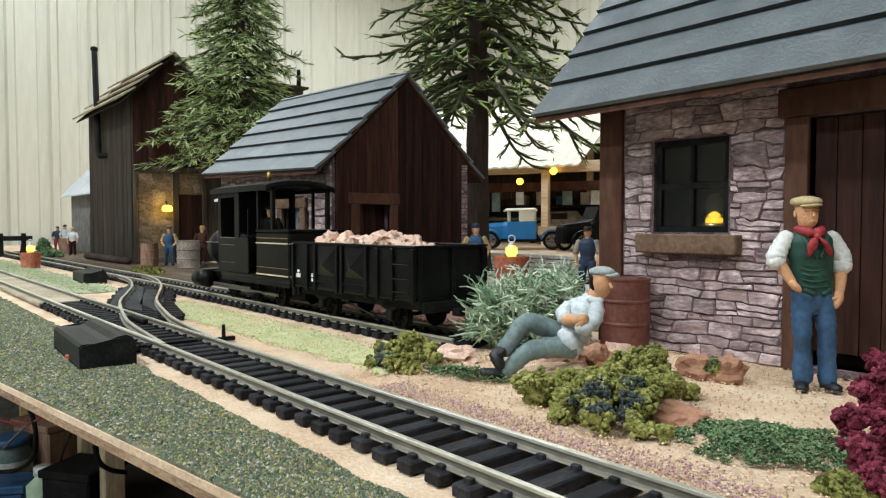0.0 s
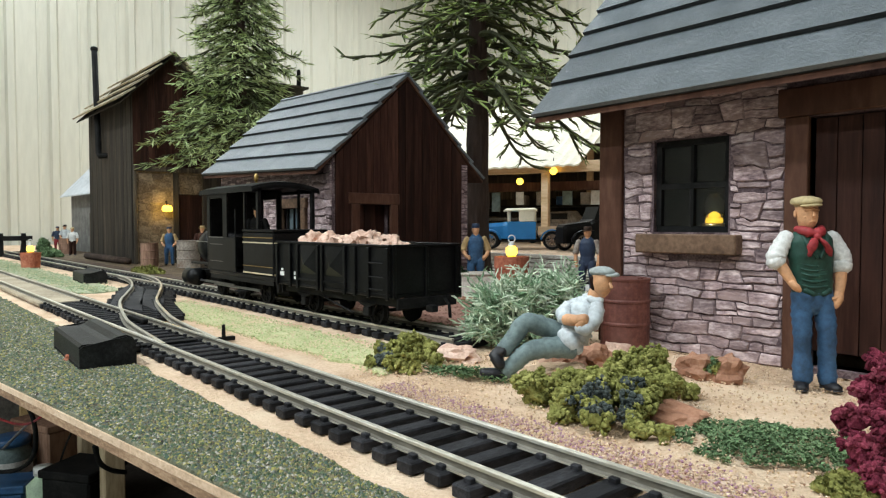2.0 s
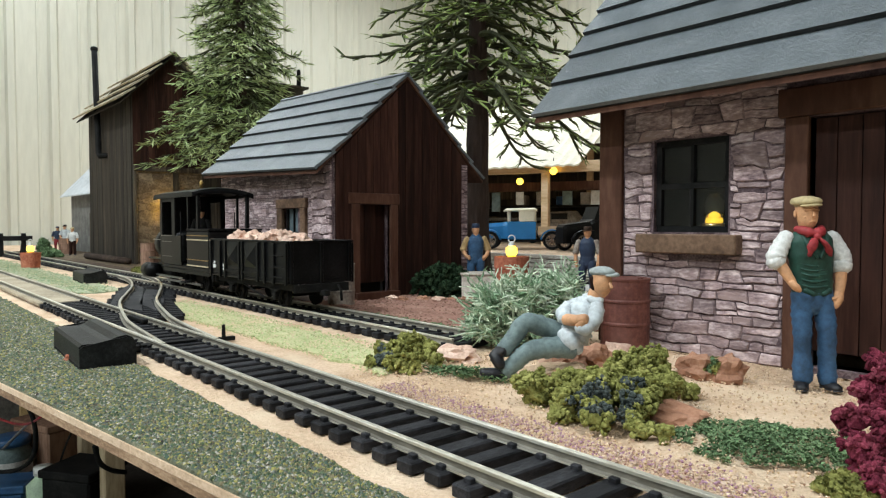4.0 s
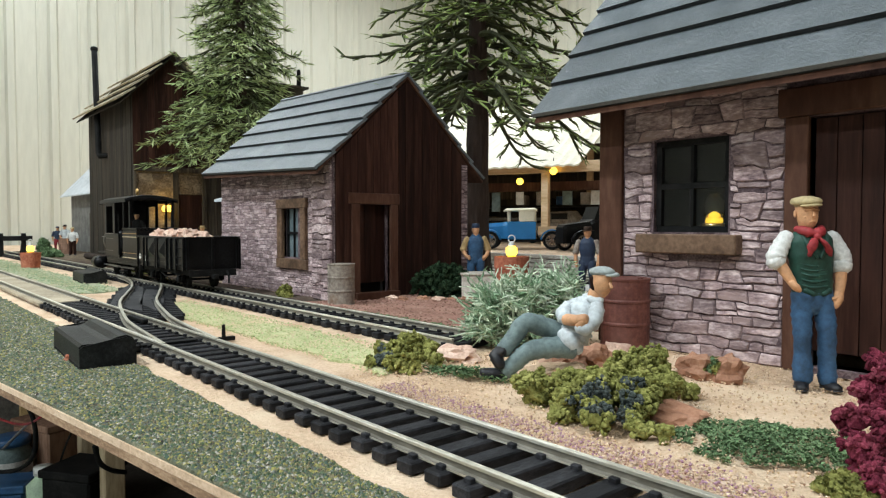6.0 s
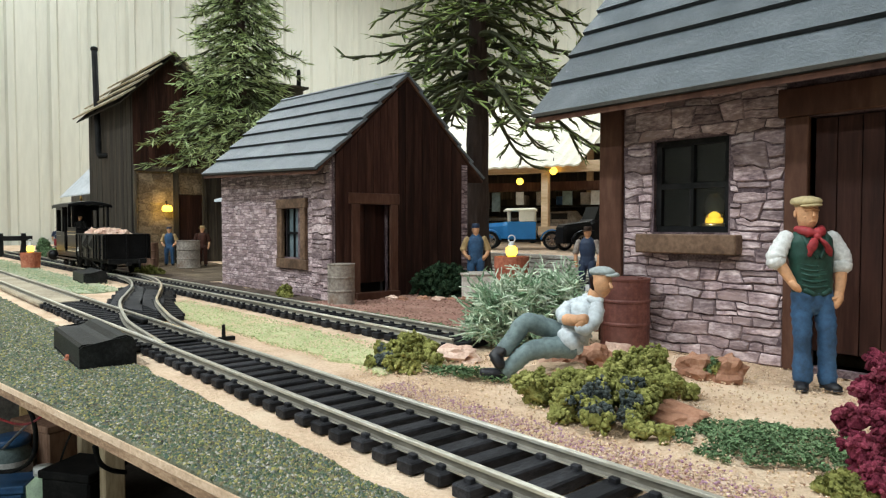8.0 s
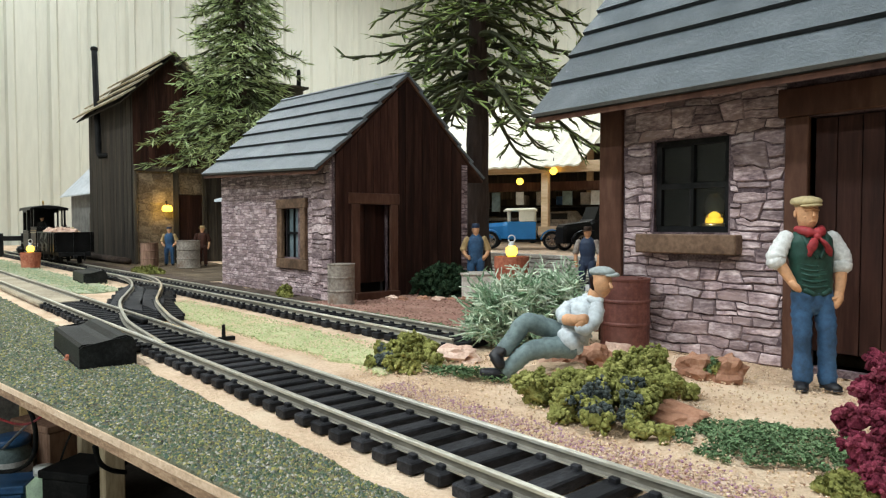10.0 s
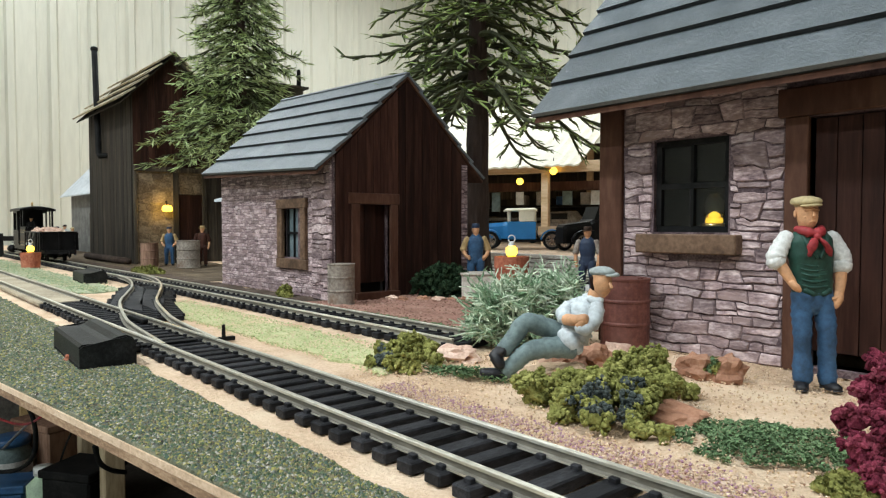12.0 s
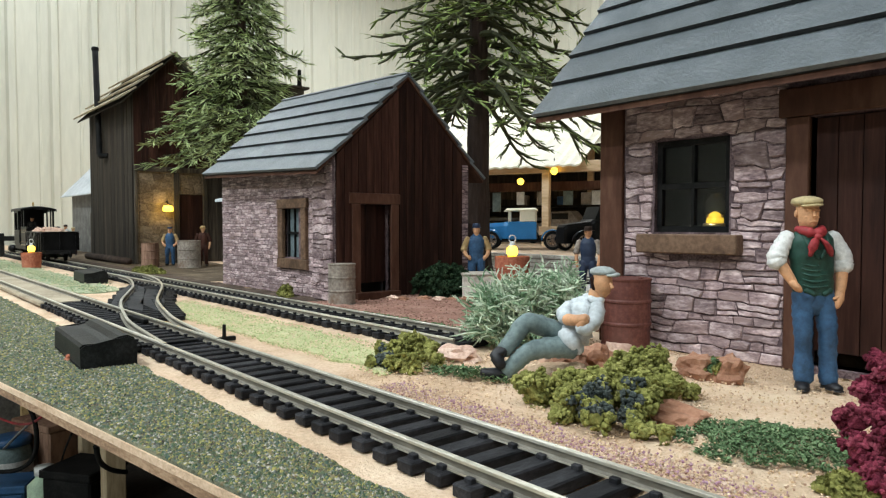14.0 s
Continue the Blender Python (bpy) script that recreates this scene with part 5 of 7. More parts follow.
part("rim", bx(-0.0215, 0.0215, -0.0195, 0.0195, 0.0272, 0.0295, bevel=0.0006), M_WHITEPLASTER, root, m=pose(0, 0, 0, 0, 0, 49))
root = thing("end_stop", pose(-0.372, 0.3615, 0.0, 0, 0, 40), "small red-brown brick block beside the track end", "buffer")
part("block", bx(0.0, 0.012, -0.008, 0.008, 0.0, 0.0095, bevel=0.0008), M_TERRACOTTA, root)
part("cap", bx(-0.0005, 0.0125, -0.0085, 0.0085, 0.0097, 0.0108), M_WHITEPLASTER, root)
root = thing("buffer_stop", pose(-2.13, 0.3165, 0.0), "black timber buffer stop at the far track end", "buffer")
for s in (-1, 1):
    part("post", bx(-0.006, 0.006, s * 0.026 - 0.005, s * 0.026 + 0.005, 0.0, 0.062, bevel=0.0006), M_BLACKMATT, root)
    part("brace", tube(bmesh.new(), [(-0.004, s * 0.026, 0.045), (-0.04, s * 0.026, 0.006)], 0.004, 6), M_BLACKMATT, root)
part("beam", bx(0.0062, 0.0125, -0.045, 0.045, 0.042, 0.055, bevel=0.0006), M_BLACKMATT, root)
single("log", tube(bmesh.new(), [(-0.17, 0, 0.008), (-0.05, 0.001, 0.0085), (0.06, -0.001, 0.008), (0.17, 0, 0.0082)], [0.0075, 0.008, 0.0078, 0.007], 10), M_BARK, pose(-1.68, 0.432, 0), "dark log lying along the mill wall", "log", smooth=True)
root = thing("lean_to", pose(-1.035, 0.45, 0.0), "small grey lean-to against the hut end", "shed")
part("wall", bx(0.0, 0.079, 0.0, 0.09, 0.0, 0.118), M_WEATHERED, root)
bm = bmesh.new()
prism_x(bm, [(-0.02, 0.121), (0.1, 0.15), (0.1, 0.154), (-0.02, 0.125)], -0.015, 0.0795)
part("roof", bm, M_TIN, root, "pale grey tin roof")


# ---- plain painted figurines ----
def limb(bm, pts, radii, mat, n=12, flat=1.0, sub=4, fold=0.0, seed=0.0):
    """A smooth limb through points, with soft folds."""
    P = [Vector(p) for p in pts]
    out, rad = [], []
    for i in range(len(P) - 1):
        p0, p1, p2, p3 = (P[max(0, min(len(P) - 1, i + k))] for k in (-1, 0, 1, 2))
        for s in range(sub):
            t = s / sub
            out.append(0.5 * ((2 * p1) + (p2 - p0) * t + (2 * p0 - 5 * p1 + 4 * p2 - p3) * t * t + (3 * p1 - p0 - 3 * p2 + p3) * t ** 3))
            rad.append(radii[i] + (radii[i + 1] - radii[i]) * t)
    out.append(P[-1])
    rad.append(radii[-1])
    rad = [r * (1 + fold * noise.noise(Vector((i * 1.1, seed, 0.5)))) for i, r in enumerate(rad)]
    a = out[0] - (out[1] - out[0]).normalized() * rad[0] * 0.5
    b = out[-1] + (out[-1] - out[-2]).normalized() * rad[-1] * 0.5
    return tube(bm, [a] + out + [b], [rad[0] * 0.55] + rad + [rad[-1] * 0.55], n, mat, flat)


def waistcoat_figurine(m, h):
    """The large standing man: weight on one leg, one hand in the pocket. One plain mesh, front towards -y."""
    bm = bmesh.new()
    skin, cap, vest, shirt, denim, boot, scarf = range(7)

    def v(*p):
        return tuple(c * h for c in p)

    def rr(*r):
        return [c * h for c in r]
    # legs in loose trousers, creased at knee and ankle
    limb(bm, [v(-0.004, 0, 0.5), v(-0.018, -0.004, 0.4), v(-0.014, -0.008, 0.29), v(-0.006, 0.004, 0.16), v(-0.002, 0.002, 0.045)], rr(0.057, 0.052, 0.046, 0.044, 0.047), denim, 16, 1.05, fold=0.2, seed=3.0, sub=6)
    limb(bm, [v(0.078, 0, 0.5), v(0.094, -0.012, 0.4), v(0.104, -0.022, 0.29), v(0.112, -0.012, 0.16), v(0.118, -0.012, 0.035)], rr(0.057, 0.051, 0.045, 0.042, 0.045), denim, 16, 1.05, fold=0.2, seed=8.0, sub=6)
    for x, y, dx in ((-0.002, 0.0, -0.045), (0.118, -0.014, 0.012)):
        limb(bm, [v(x, y + 0.022, 0.02), v(x + dx * 0.4, y - 0.02, 0.021), v(x + dx, y - 0.072, 0.016)], rr(0.034, 0.036, 0.027), boot, 12, 0.72)
        limb(bm, [v(x, y + 0.022, 0.006), v(x + dx * 0.4, y - 0.02, 0.006), v(x + dx * 1.05, y - 0.078, 0.006)], rr(0.036, 0.037, 0.028), boot, 12, 0.2)
    # hips and waistcoat
    limb(bm, [v(0.037, 0.002, 0.43), v(0.037, 0.002, 0.5), v(0.036, 0.0, 0.54)], rr(0.092, 0.101, 0.098), denim, 20, 0.66)
    limb(bm, [v(0.036, 0.0, 0.495), v(0.034, -0.002, 0.55), v(0.028, -0.004, 0.62), v(0.02, -0.008, 0.7), v(0.014, -0.002, 0.77), v(0.012, 0.004, 0.815)], rr(0.1, 0.103, 0.104, 0.114, 0.116, 0.07), vest, 22, 0.66, fold=0.05, sub=5)
    for k, z in enumerate((0.53, 0.56, 0.59, 0.615, 0.64)):
        x = 0.033 - 0.003 * k
        ball(bm, v(x, -0.072 - 0.001 * k, z), 0.007 * h, 1, 0, (1, 0.6, 1), vest)
        limb(bm, [v(x - 0.075, -0.052, z + 0.012), v(x - 0.03, -0.07, z), v(x + 0.045, -0.066, z + 0.008)], rr(0.004, 0.0075, 0.004), vest, 6, seed=k)
    # one lapel on each side and the points of the hem
    for sg in (-1, 1):
        limb(bm, [v(0.014 + sg * 0.062, -0.035, 0.81), v(0.018 + sg * 0.045, -0.072, 0.745), v(0.022 + sg * 0.008, -0.083, 0.68)], rr(0.012, 0.014, 0.008), vest, 8)
        limb(bm, [v(0.034 + sg * 0.06, -0.05, 0.515), v(0.034 + sg * 0.022, -0.066, 0.495)], rr(0.018, 0.012), vest, 8)
    # sleeves rolled over the elbows
    limb(bm, [v(-0.098, 0.0, 0.795), v(-0.13, 0.002, 0.735), v(-0.152, 0.0, 0.685), v(-0.15, -0.004, 0.665)], rr(0.037, 0.044, 0.05, 0.045), shirt, 14, fold=0.14, seed=5.0, sub=5)
    limb(bm, [v(-0.161, -0.002, 0.672), v(-0.145, -0.004, 0.648)], rr(0.05, 0.047), shirt, 14)
    limb(bm, [v(0.126, 0.0, 0.795), v(0.156, 0.002, 0.735), v(0.18, 0.0, 0.68), v(0.182, -0.004, 0.65)], rr(0.037, 0.045, 0.051, 0.046), shirt, 14, fold=0.14, seed=9.0, sub=5)
    limb(bm, [v(0.183, -0.002, 0.652), v(0.178, -0.006, 0.622)], rr(0.053, 0.05), shirt, 14)
    # forearms and fists
    limb(bm, [v(-0.145, -0.006, 0.66), v(-0.115, -0.03, 0.6), v(-0.09, -0.05, 0.55)], rr(0.031, 0.027, 0.021), skin, 12)
    limb(bm, [v(-0.1, -0.052, 0.557), v(-0.083, -0.062, 0.535), v(-0.062, -0.062, 0.515)], rr(0.023, 0.026, 0.016), skin, 10, 0.8)
    limb(bm, [v(0.178, -0.008, 0.64), v(0.17, -0.02, 0.56), v(0.156, -0.034, 0.5)], rr(0.031, 0.027, 0.021), skin, 12)
    limb(bm, [v(0.156, -0.034, 0.505), v(0.146, -0.042, 0.47), v(0.13, -0.046, 0.43)], rr(0.022, 0.027, 0.017), skin, 10, 0.8)
    limb(bm, [v(0.142, -0.048, 0.482), v(0.112, -0.056, 0.472)], rr(0.011, 0.009), skin, 8)
    # neck, head with jaw, cheeks, nose and ears
    limb(bm, [v(0.008, 0.008, 0.79), v(0.004, 0.004, 0.86)], rr(0.043, 0.038), skin, 12)
    limb(bm, [v(-0.002, -0.022, 0.835), v(-0.003, -0.018, 0.86), v(-0.003, -0.01, 0.9), v(-0.003, -0.004, 0.94), v(-0.003, 0.0, 0.965)], rr(0.03, 0.044, 0.052, 0.053, 0.045), skin, 18, 1.08, sub=5)
    limb(bm, [v(-0.001, -0.062, 0.915), v(0.0, -0.073, 0.892)], rr(0.007, 0.01), skin, 8)
    limb(bm, [v(-0.035, -0.052, 0.922), v(-0.002, -0.062, 0.926), v(0.033, -0.052, 0.922)], rr(0.006, 0.008, 0.006), skin, 8)
    limb(bm, [v(-0.016, -0.058, 0.864), v(0.0, -0.063, 0.866), v(0.016, -0.058, 0.864)], rr(0.004, 0.006, 0.004), skin, 6)
    for sg in (-1, 1):
        ball(bm, v(-0.003 + sg * 0.055, 0.002, 0.905), 0.014 * h, 2, 0.0, (0.5, 0.9, 1.4), skin)
        ball(bm, v(-0.002 + sg * 0.024, -0.05, 0.888), 0.013 * h, 2, 0.0, (1, 0.6, 0.8), skin)
    # flat cap with a stiff peak
    ball(bm, v(-0.002, 0.004, 0.966), 0.075 * h, 3, 0.08, (1.0, 1.06, 0.42), cap, seed=2.0)
    limb(bm, [v(-0.052, -0.05, 0.944), v(-0.004, -0.088, 0.947), v(0.042, -0.052, 0.95)], rr(0.012, 0.018, 0.012), cap, 10, 0.45)
    limb(bm, [v(-0.052, 0.0, 0.946), v(-0.002, -0.058, 0.95), v(0.05, 0.0, 0.95)], rr(0.01, 0.012, 0.01), cap, 8)
    # knotted scarf with two hanging ends
    limb(bm, [v(-0.058, -0.01, 0.828), v(-0.03, -0.06, 0.814), v(0.01, -0.075, 0.806), v(0.045, -0.055, 0.816), v(0.068, -0.01, 0.83)], rr(0.017, 0.026, 0.027, 0.026, 0.017), scarf, 10, fold=0.3)
    ball(bm, v(0.008, -0.094, 0.79), 0.02 * h, 2, 0.2, (1, 0.8, 0.9), scarf)
    limb(bm, [v(0.004, -0.095, 0.785), v(-0.022, -0.104, 0.745), v(-0.034, -0.1, 0.695)], rr(0.012, 0.027, 0.012), scarf, 10, 0.5, fold=0.3)
    limb(bm, [v(0.014, -0.095, 0.785), v(0.048, -0.104, 0.745), v(0.072, -0.098, 0.695)], rr(0.012, 0.029, 0.012), scarf, 10, 0.5, fold=0.3, seed=4.0)
    return single("figurine", bm, [M_SKIN, M_TANCAP, M_GREEN, M_WHITE, M_DENIM, M_BOOT, M_RED], m, "painted figurine in green waistcoat, blue trousers and tan cap", "figurine", "figurines", smooth=True)


def standing_figurine(m, h, mats, label, hat="cap", arms="hip", brim=0.0):
    """mats: skin, hat, vest, sleeve, trousers, boots, scarf. One plain mesh, front towards -y."""
    bm = bmesh.new()

    def v(*p):
        return tuple(c * h for c in p)
    for s in (-1, 1):
        limb(bm, [v(s * 0.055, 0.0, 0.5), v(s * 0.066, -0.008, 0.38), v(s * 0.07, -0.006, 0.27), v(s * 0.074, 0.004, 0.15), v(s * 0.078, 0.0, 0.045)], [0.066 * h, 0.06 * h, 0.05 * h, 0.047 * h, 0.047 * h], 4, 14, fold=0.16, seed=s * 3.0)
        limb(bm, [v(s * 0.078, 0.012, 0.022), v(s * 0.084, -0.03, 0.02), v(s * 0.092, -0.07, 0.017)], [0.036 * h, 0.035 * h, 0.026 * h], 5, 10, 0.75)
    limb(bm, [v(0, 0, 0.47), v(0, 0.0, 0.53), v(0, -0.002, 0.6), v(0, -0.006, 0.69), v(0, 0.0, 0.77), v(0, 0.002, 0.82)], [0.095 * h, 0.105 * h, 0.105 * h, 0.118 * h, 0.118 * h, 0.075 * h], 2, 18, 0.66, fold=0.08)
    limb(bm, [v(0, 0, 0.44), v(0, 0, 0.5)], [0.09 * h, 0.098 * h], 4, 16, 0.68)
    ways = {"hip": {-1: [(-0.118, 0.0, 0.79), (-0.165, 0.0, 0.69), (-0.175, -0.01, 0.64), (-0.15, -0.045, 0.56), (-0.11, -0.07, 0.515)],
                    1: [(0.118, 0.0, 0.79), (0.17, 0.0, 0.69), (0.185, -0.01, 0.63), (0.168, -0.03, 0.53), (0.14, -0.05, 0.455)]},
            "down": {s: [(s * 0.115, 0, 0.79), (s * 0.155, 0.0, 0.68), (s * 0.165, -0.005, 0.62), (s * 0.16, -0.03, 0.52), (s * 0.145, -0.05, 0.45)] for s in (-1, 1)},
            "pocket": {s: [(s * 0.115, 0, 0.79), (s * 0.165, 0.01, 0.68), (s * 0.18, 0.0, 0.62), (s * 0.15, -0.05, 0.55), (s * 0.105, -0.075, 0.51)] for s in (-1, 1)}}[arms]
    for s in (-1, 1):
        w = [v(*p) for p in ways[s]]
        limb(bm, w[:3], [0.044 * h, 0.047 * h, 0.05 * h], 3, 12, fold=0.2, seed=s * 5.0)
        limb(bm, w[2:], [0.029 * h, 0.027 * h, 0.021 * h], 0, 10)
        ball(bm, w[-1], 0.027 * h, 2, 0.25, (0.8, 0.9, 1.35), 0, seed=s)
    limb(bm, [v(0, 0, 0.8), v(0, -0.004, 0.86)], [0.045 * h, 0.038 * h], 0, 12)
    limb(bm, [v(0, -0.006, 0.855), v(0, -0.01, 0.89), v(0, -0.004, 0.94), v(0, 0.0, 0.96)], [0.036 * h, 0.049 * h, 0.053 * h, 0.047 * h], 0, 16)
    ball(bm, v(0, -0.058, 0.902), 0.011 * h, 1, 0.0, (0.8, 1, 1.4), 0)
    for s in (-1, 1):
        ball(bm, v(s * 0.05, 0.0, 0.908), 0.012 * h, 1, 0.0, (0.5, 0.9, 1.3), 0)
    if mats[6] is not None:
        limb(bm, [v(-0.06, -0.025, 0.825), v(0, -0.066, 0.812), v(0.06, -0.025, 0.825)], [0.026 * h, 0.032 * h, 0.026 * h], 6, 10, fold=0.3)
        limb(bm, [v(0.0, -0.085, 0.80), v(-0.025, -0.098, 0.75), v(-0.042, -0.095, 0.71)], [0.016 * h, 0.024 * h, 0.012 * h], 6, 8, fold=0.3)
        limb(bm, [v(0.0, -0.085, 0.80), v(0.03, -0.098, 0.75), v(0.055, -0.094, 0.705)], [0.016 * h, 0.024 * h, 0.012 * h], 6, 8, fold=0.3, seed=4.0)
    if hat == "cap":
        ball(bm, v(0, -0.002, 0.966), 0.068 * h, 3, 0.12, (1.02, 1.05, 0.46), 1, seed=2.0)
        ball(bm, v(0, -0.056, 0.95), 0.042 * h, 2, 0.0, (1.0, 0.85, 0.22), 1)
    else:
        lathe(bm, [(0.056 * h, 0.94 * h), (0.057 * h, 0.975 * h), (0.05 * h, 1.0 * h), (0.01 * h, 1.003 * h)], 18, 1)
        lathe(bm, [(0.05 * h, 0.94 * h), (brim * h, 0.936 * h), (brim * h, 0.944 * h), (0.05 * h, 0.952 * h)], 18, 1, caps=False)
    slots = [x if x is not None else mats[2] for x in mats]
    ob = single("figurine", bm, slots, m, label, "figurine", "figurines", smooth=True)
    return ob


waistcoat_figurine(pose(-0.1412, 0.3685, 0.0005, 0, 0, 49), 0.0995)
standing_figurine(pose(-0.6085, 0.580, 0.0, 0, 0, 55), 0.0865, [M_SKIN, M_DARKBLUE, M_DENIM, M_TANSHIRT, M_DENIM, M_BOOT, None], "painted figurine in blue overalls beside the tree", "hat", "pocket", 0.066)
standing_figurine(pose(-0.493, 0.652, 0.0, 0, 0, 30), 0.083, [M_SKIN, M_BARK, M_DARKBLUE, M_GREYDRUM, M_DARKBLUE, M_BOOT, None], "painted figurine in dark overalls and brown hat", "hat", "down", 0.085)
standing_figurine(pose(-1.447, 0.495, 0.0, 0, 0, 60), 0.081, [M_SKIN, M_DARKBLUE, M_DENIM, M_TANSHIRT, M_DENIM, M_BOOT, None], "painted figurine in blue overalls at the mill door", "cap", "pocket")
standing_figurine(pose(-1.378, 0.538, 0.0, 0, 0, 60), 0.083, [M_SKIN, M_TANSHIRT, M_BROWN, M_BROWN, M_BROWN, M_BOOT, None], "painted figurine in a tan hat behind the barrels", "hat", "down", 0.085)
standing_figurine(pose(-2.36, 0.47, 0.0, 0, 0, 70), 0.08, [M_SKIN, M_DARKBLUE, M_DARKBLUE, M_DARKBLUE, M_RED, M_BOOT, None], "painted figurine in dark blue coat by the shed", "cap", "down")
standing_figurine(pose(-2.285, 0.475, 0.0, 0, 0, 40), 0.085, [M_SKIN, M_BARK, M_SHIRT, M_SHIRT, M_GREYBLUE, M_BOOT, None], "painted figurine in a pale shirt by the shed", "hat", "hip", 0.075)
standing_figurine(pose(-2.1, 0.455, 0.0, 0, 0, 60), 0.078, [M_SKIN, M_TANCAP, M_WHITE, M_WHITE, M_BROWN, M_BOOT, None], "painted figurine in a white shirt by the shed", "cap", "down")

DRIVER_SEAT = pose(0.006, -0.004, 0.0378, 0, 0, 40)
driver = standing_figurine(pose(-0.63, TRAIN_Y, 0.0) @ DRIVER_SEAT, 0.066, [M_SKIN, M_BLACKMATT, M_BLACKMATT, M_BLACKMATT, M_BLACKMATT, M_BOOT, None], "painted driver figurine in black standing in the cab", "cap", "down")


def reclining_figurine():
    """Leans back on stones with crossed legs and folded arms; one plain mesh. Local x runs from feet to head, y away, z up."""
    bm = bmesh.new()
    skin, cap, shirt, grey, boot, hair = range(6)
    # seat and torso, leaning back
    limb(bm, [(0.037, 0.003, 0.019), (0.0425, 0.004, 0.0195)], [0.0072, 0.0078], grey, 16, fold=0.08)
    limb(bm, [(0.0405, 0.003, 0.0205), (0.0455, 0.004, 0.0285), (0.0505, 0.005, 0.0365), (0.0538, 0.006, 0.043)], [0.0076, 0.0082, 0.0087, 0.0058], shirt, 18, 1.15, fold=0.22, sub=6)
    limb(bm, [(0.035, -0.004, 0.026), (0.039, -0.0055, 0.021), (0.0435, -0.004, 0.0165)], [0.0036, 0.0054, 0.0038], shirt, 12, fold=0.2)
    # far leg: knee raised, crossed over
    limb(bm, [(0.0385, 0.005, 0.0225), (0.027, 0.003, 0.0275), (0.0155, 0.0, 0.0305), (0.0085, -0.002, 0.0225), (0.0025, -0.004, 0.0155)], [0.0062, 0.0058, 0.0053, 0.0047, 0.0045], grey, 14, fold=0.12, seed=7.0, sub=6)
    # near leg, stretched to the ground
    limb(bm, [(0.0405, -0.003, 0.0175), (0.0275, -0.005, 0.0178), (0.016, -0.006, 0.0155), (0.0075, -0.005, 0.008), (0.0035, -0.004, 0.0045)], [0.0064, 0.0057, 0.0051, 0.0046, 0.0046], grey, 14, fold=0.12, seed=2.0, sub=6)
    # boots
    limb(bm, [(0.0025, -0.0045, 0.0165), (-0.001, -0.0065, 0.0135), (0.001, -0.0085, 0.0085)], [0.0042, 0.0044, 0.0034], boot, 12, 0.8)
    limb(bm, [(0.004, -0.004, 0.0036), (-0.003, -0.004, 0.0034), (-0.0085, -0.004, 0.004)], [0.0044, 0.004, 0.003], boot, 12, 0.8)
    # arms folded on the chest
    limb(bm, [(0.0535, -0.004, 0.0405), (0.0512, -0.0095, 0.034), (0.046, -0.0115, 0.0295), (0.0425, -0.011, 0.0305)], [0.0039, 0.0041, 0.004, 0.0034], shirt, 12, fold=0.3)
    limb(bm, [(0.043, -0.0115, 0.0305), (0.0445, -0.0125, 0.0335), (0.046, -0.0105, 0.0348)], [0.003, 0.0029, 0.0025], skin, 10)
    limb(bm, [(0.05, 0.0125, 0.0405), (0.0425, 0.0105, 0.0385), (0.0368, 0.002, 0.0355), (0.0368, -0.003, 0.033)], [0.004, 0.0041, 0.004, 0.0034], shirt, 12, fold=0.3, seed=6.0)
    limb(bm, [(0.0372, -0.0035, 0.033), (0.041, -0.01, 0.0335), (0.0455, -0.0135, 0.035)], [0.0034, 0.003, 0.0025], skin, 10)
    for k in range(4):
        limb(bm, [(0.049 - 0.004 * k, -0.0045, 0.0405 - 0.0045 * k), (0.0535 - 0.004 * k, -0.0065, 0.0375 - 0.0045 * k)], [0.0008, 0.0013], shirt, 6)
    limb(bm, [(0.0495, -0.002, 0.0445), (0.0535, -0.0035, 0.0425), (0.057, 0.0, 0.0435)], [0.0018, 0.0026, 0.0018], shirt, 8)
    # neck, head turned towards the track, cap with a peak
    limb(bm, [(0.0535, 0.003, 0.0435), (0.0545, 0.0025, 0.048)], [0.0042, 0.0038], skin, 12)
    limb(bm, [(0.0575, -0.001, 0.0462), (0.0575, -0.0005, 0.0485), (0.0573, 0.0, 0.0525), (0.0572, 0.0008, 0.0565)], [0.0028, 0.0045, 0.0054, 0.0052], skin, 16, 1.05, sub=5)
    limb(bm, [(0.0605, -0.0045, 0.0528), (0.0612, -0.0054, 0.0505)], [0.0008, 0.0011], skin, 8)
    limb(bm, [(0.0535, 0.0005, 0.0495), (0.0538, 0.0015, 0.055)], [0.0022, 0.0034], hair, 10)
    ball(bm, (0.0575, 0.0015, 0.0587), 0.0069, 3, 0.08, (1.02, 1.02, 0.44), cap, seed=3.0)
    limb(bm, [(0.0585, -0.0065, 0.0572), (0.0635, -0.005, 0.0572), (0.065, 0.0, 0.0578)], [0.0014, 0.0021, 0.0014], cap, 8, 0.5)
    return single("reclining_figurine", bm, [M_SKIN, M_CAPGREY, M_SHIRT, M_GREYBLUE, M_BOOT, M_BROWN], pose(-0.2615, 0.2660, 0.0004, 0, 0, 49.1), "painted figurine in pale shirt and cap reclining on stones", "figurine", "figurines", smooth=True)


reclining_figurine()


# ---- rocks ----
def rock(m, size, material, label, seed, squash=(1.2, 0.9, 0.65), name="rock"):
    bm = bmesh.new()
    ball(bm, (0, 0, size * squash[2] * 0.55), size, 3, 0.55, squash, seed=seed)
    return single(name, bm, material, m, label, "rock", "rocks")


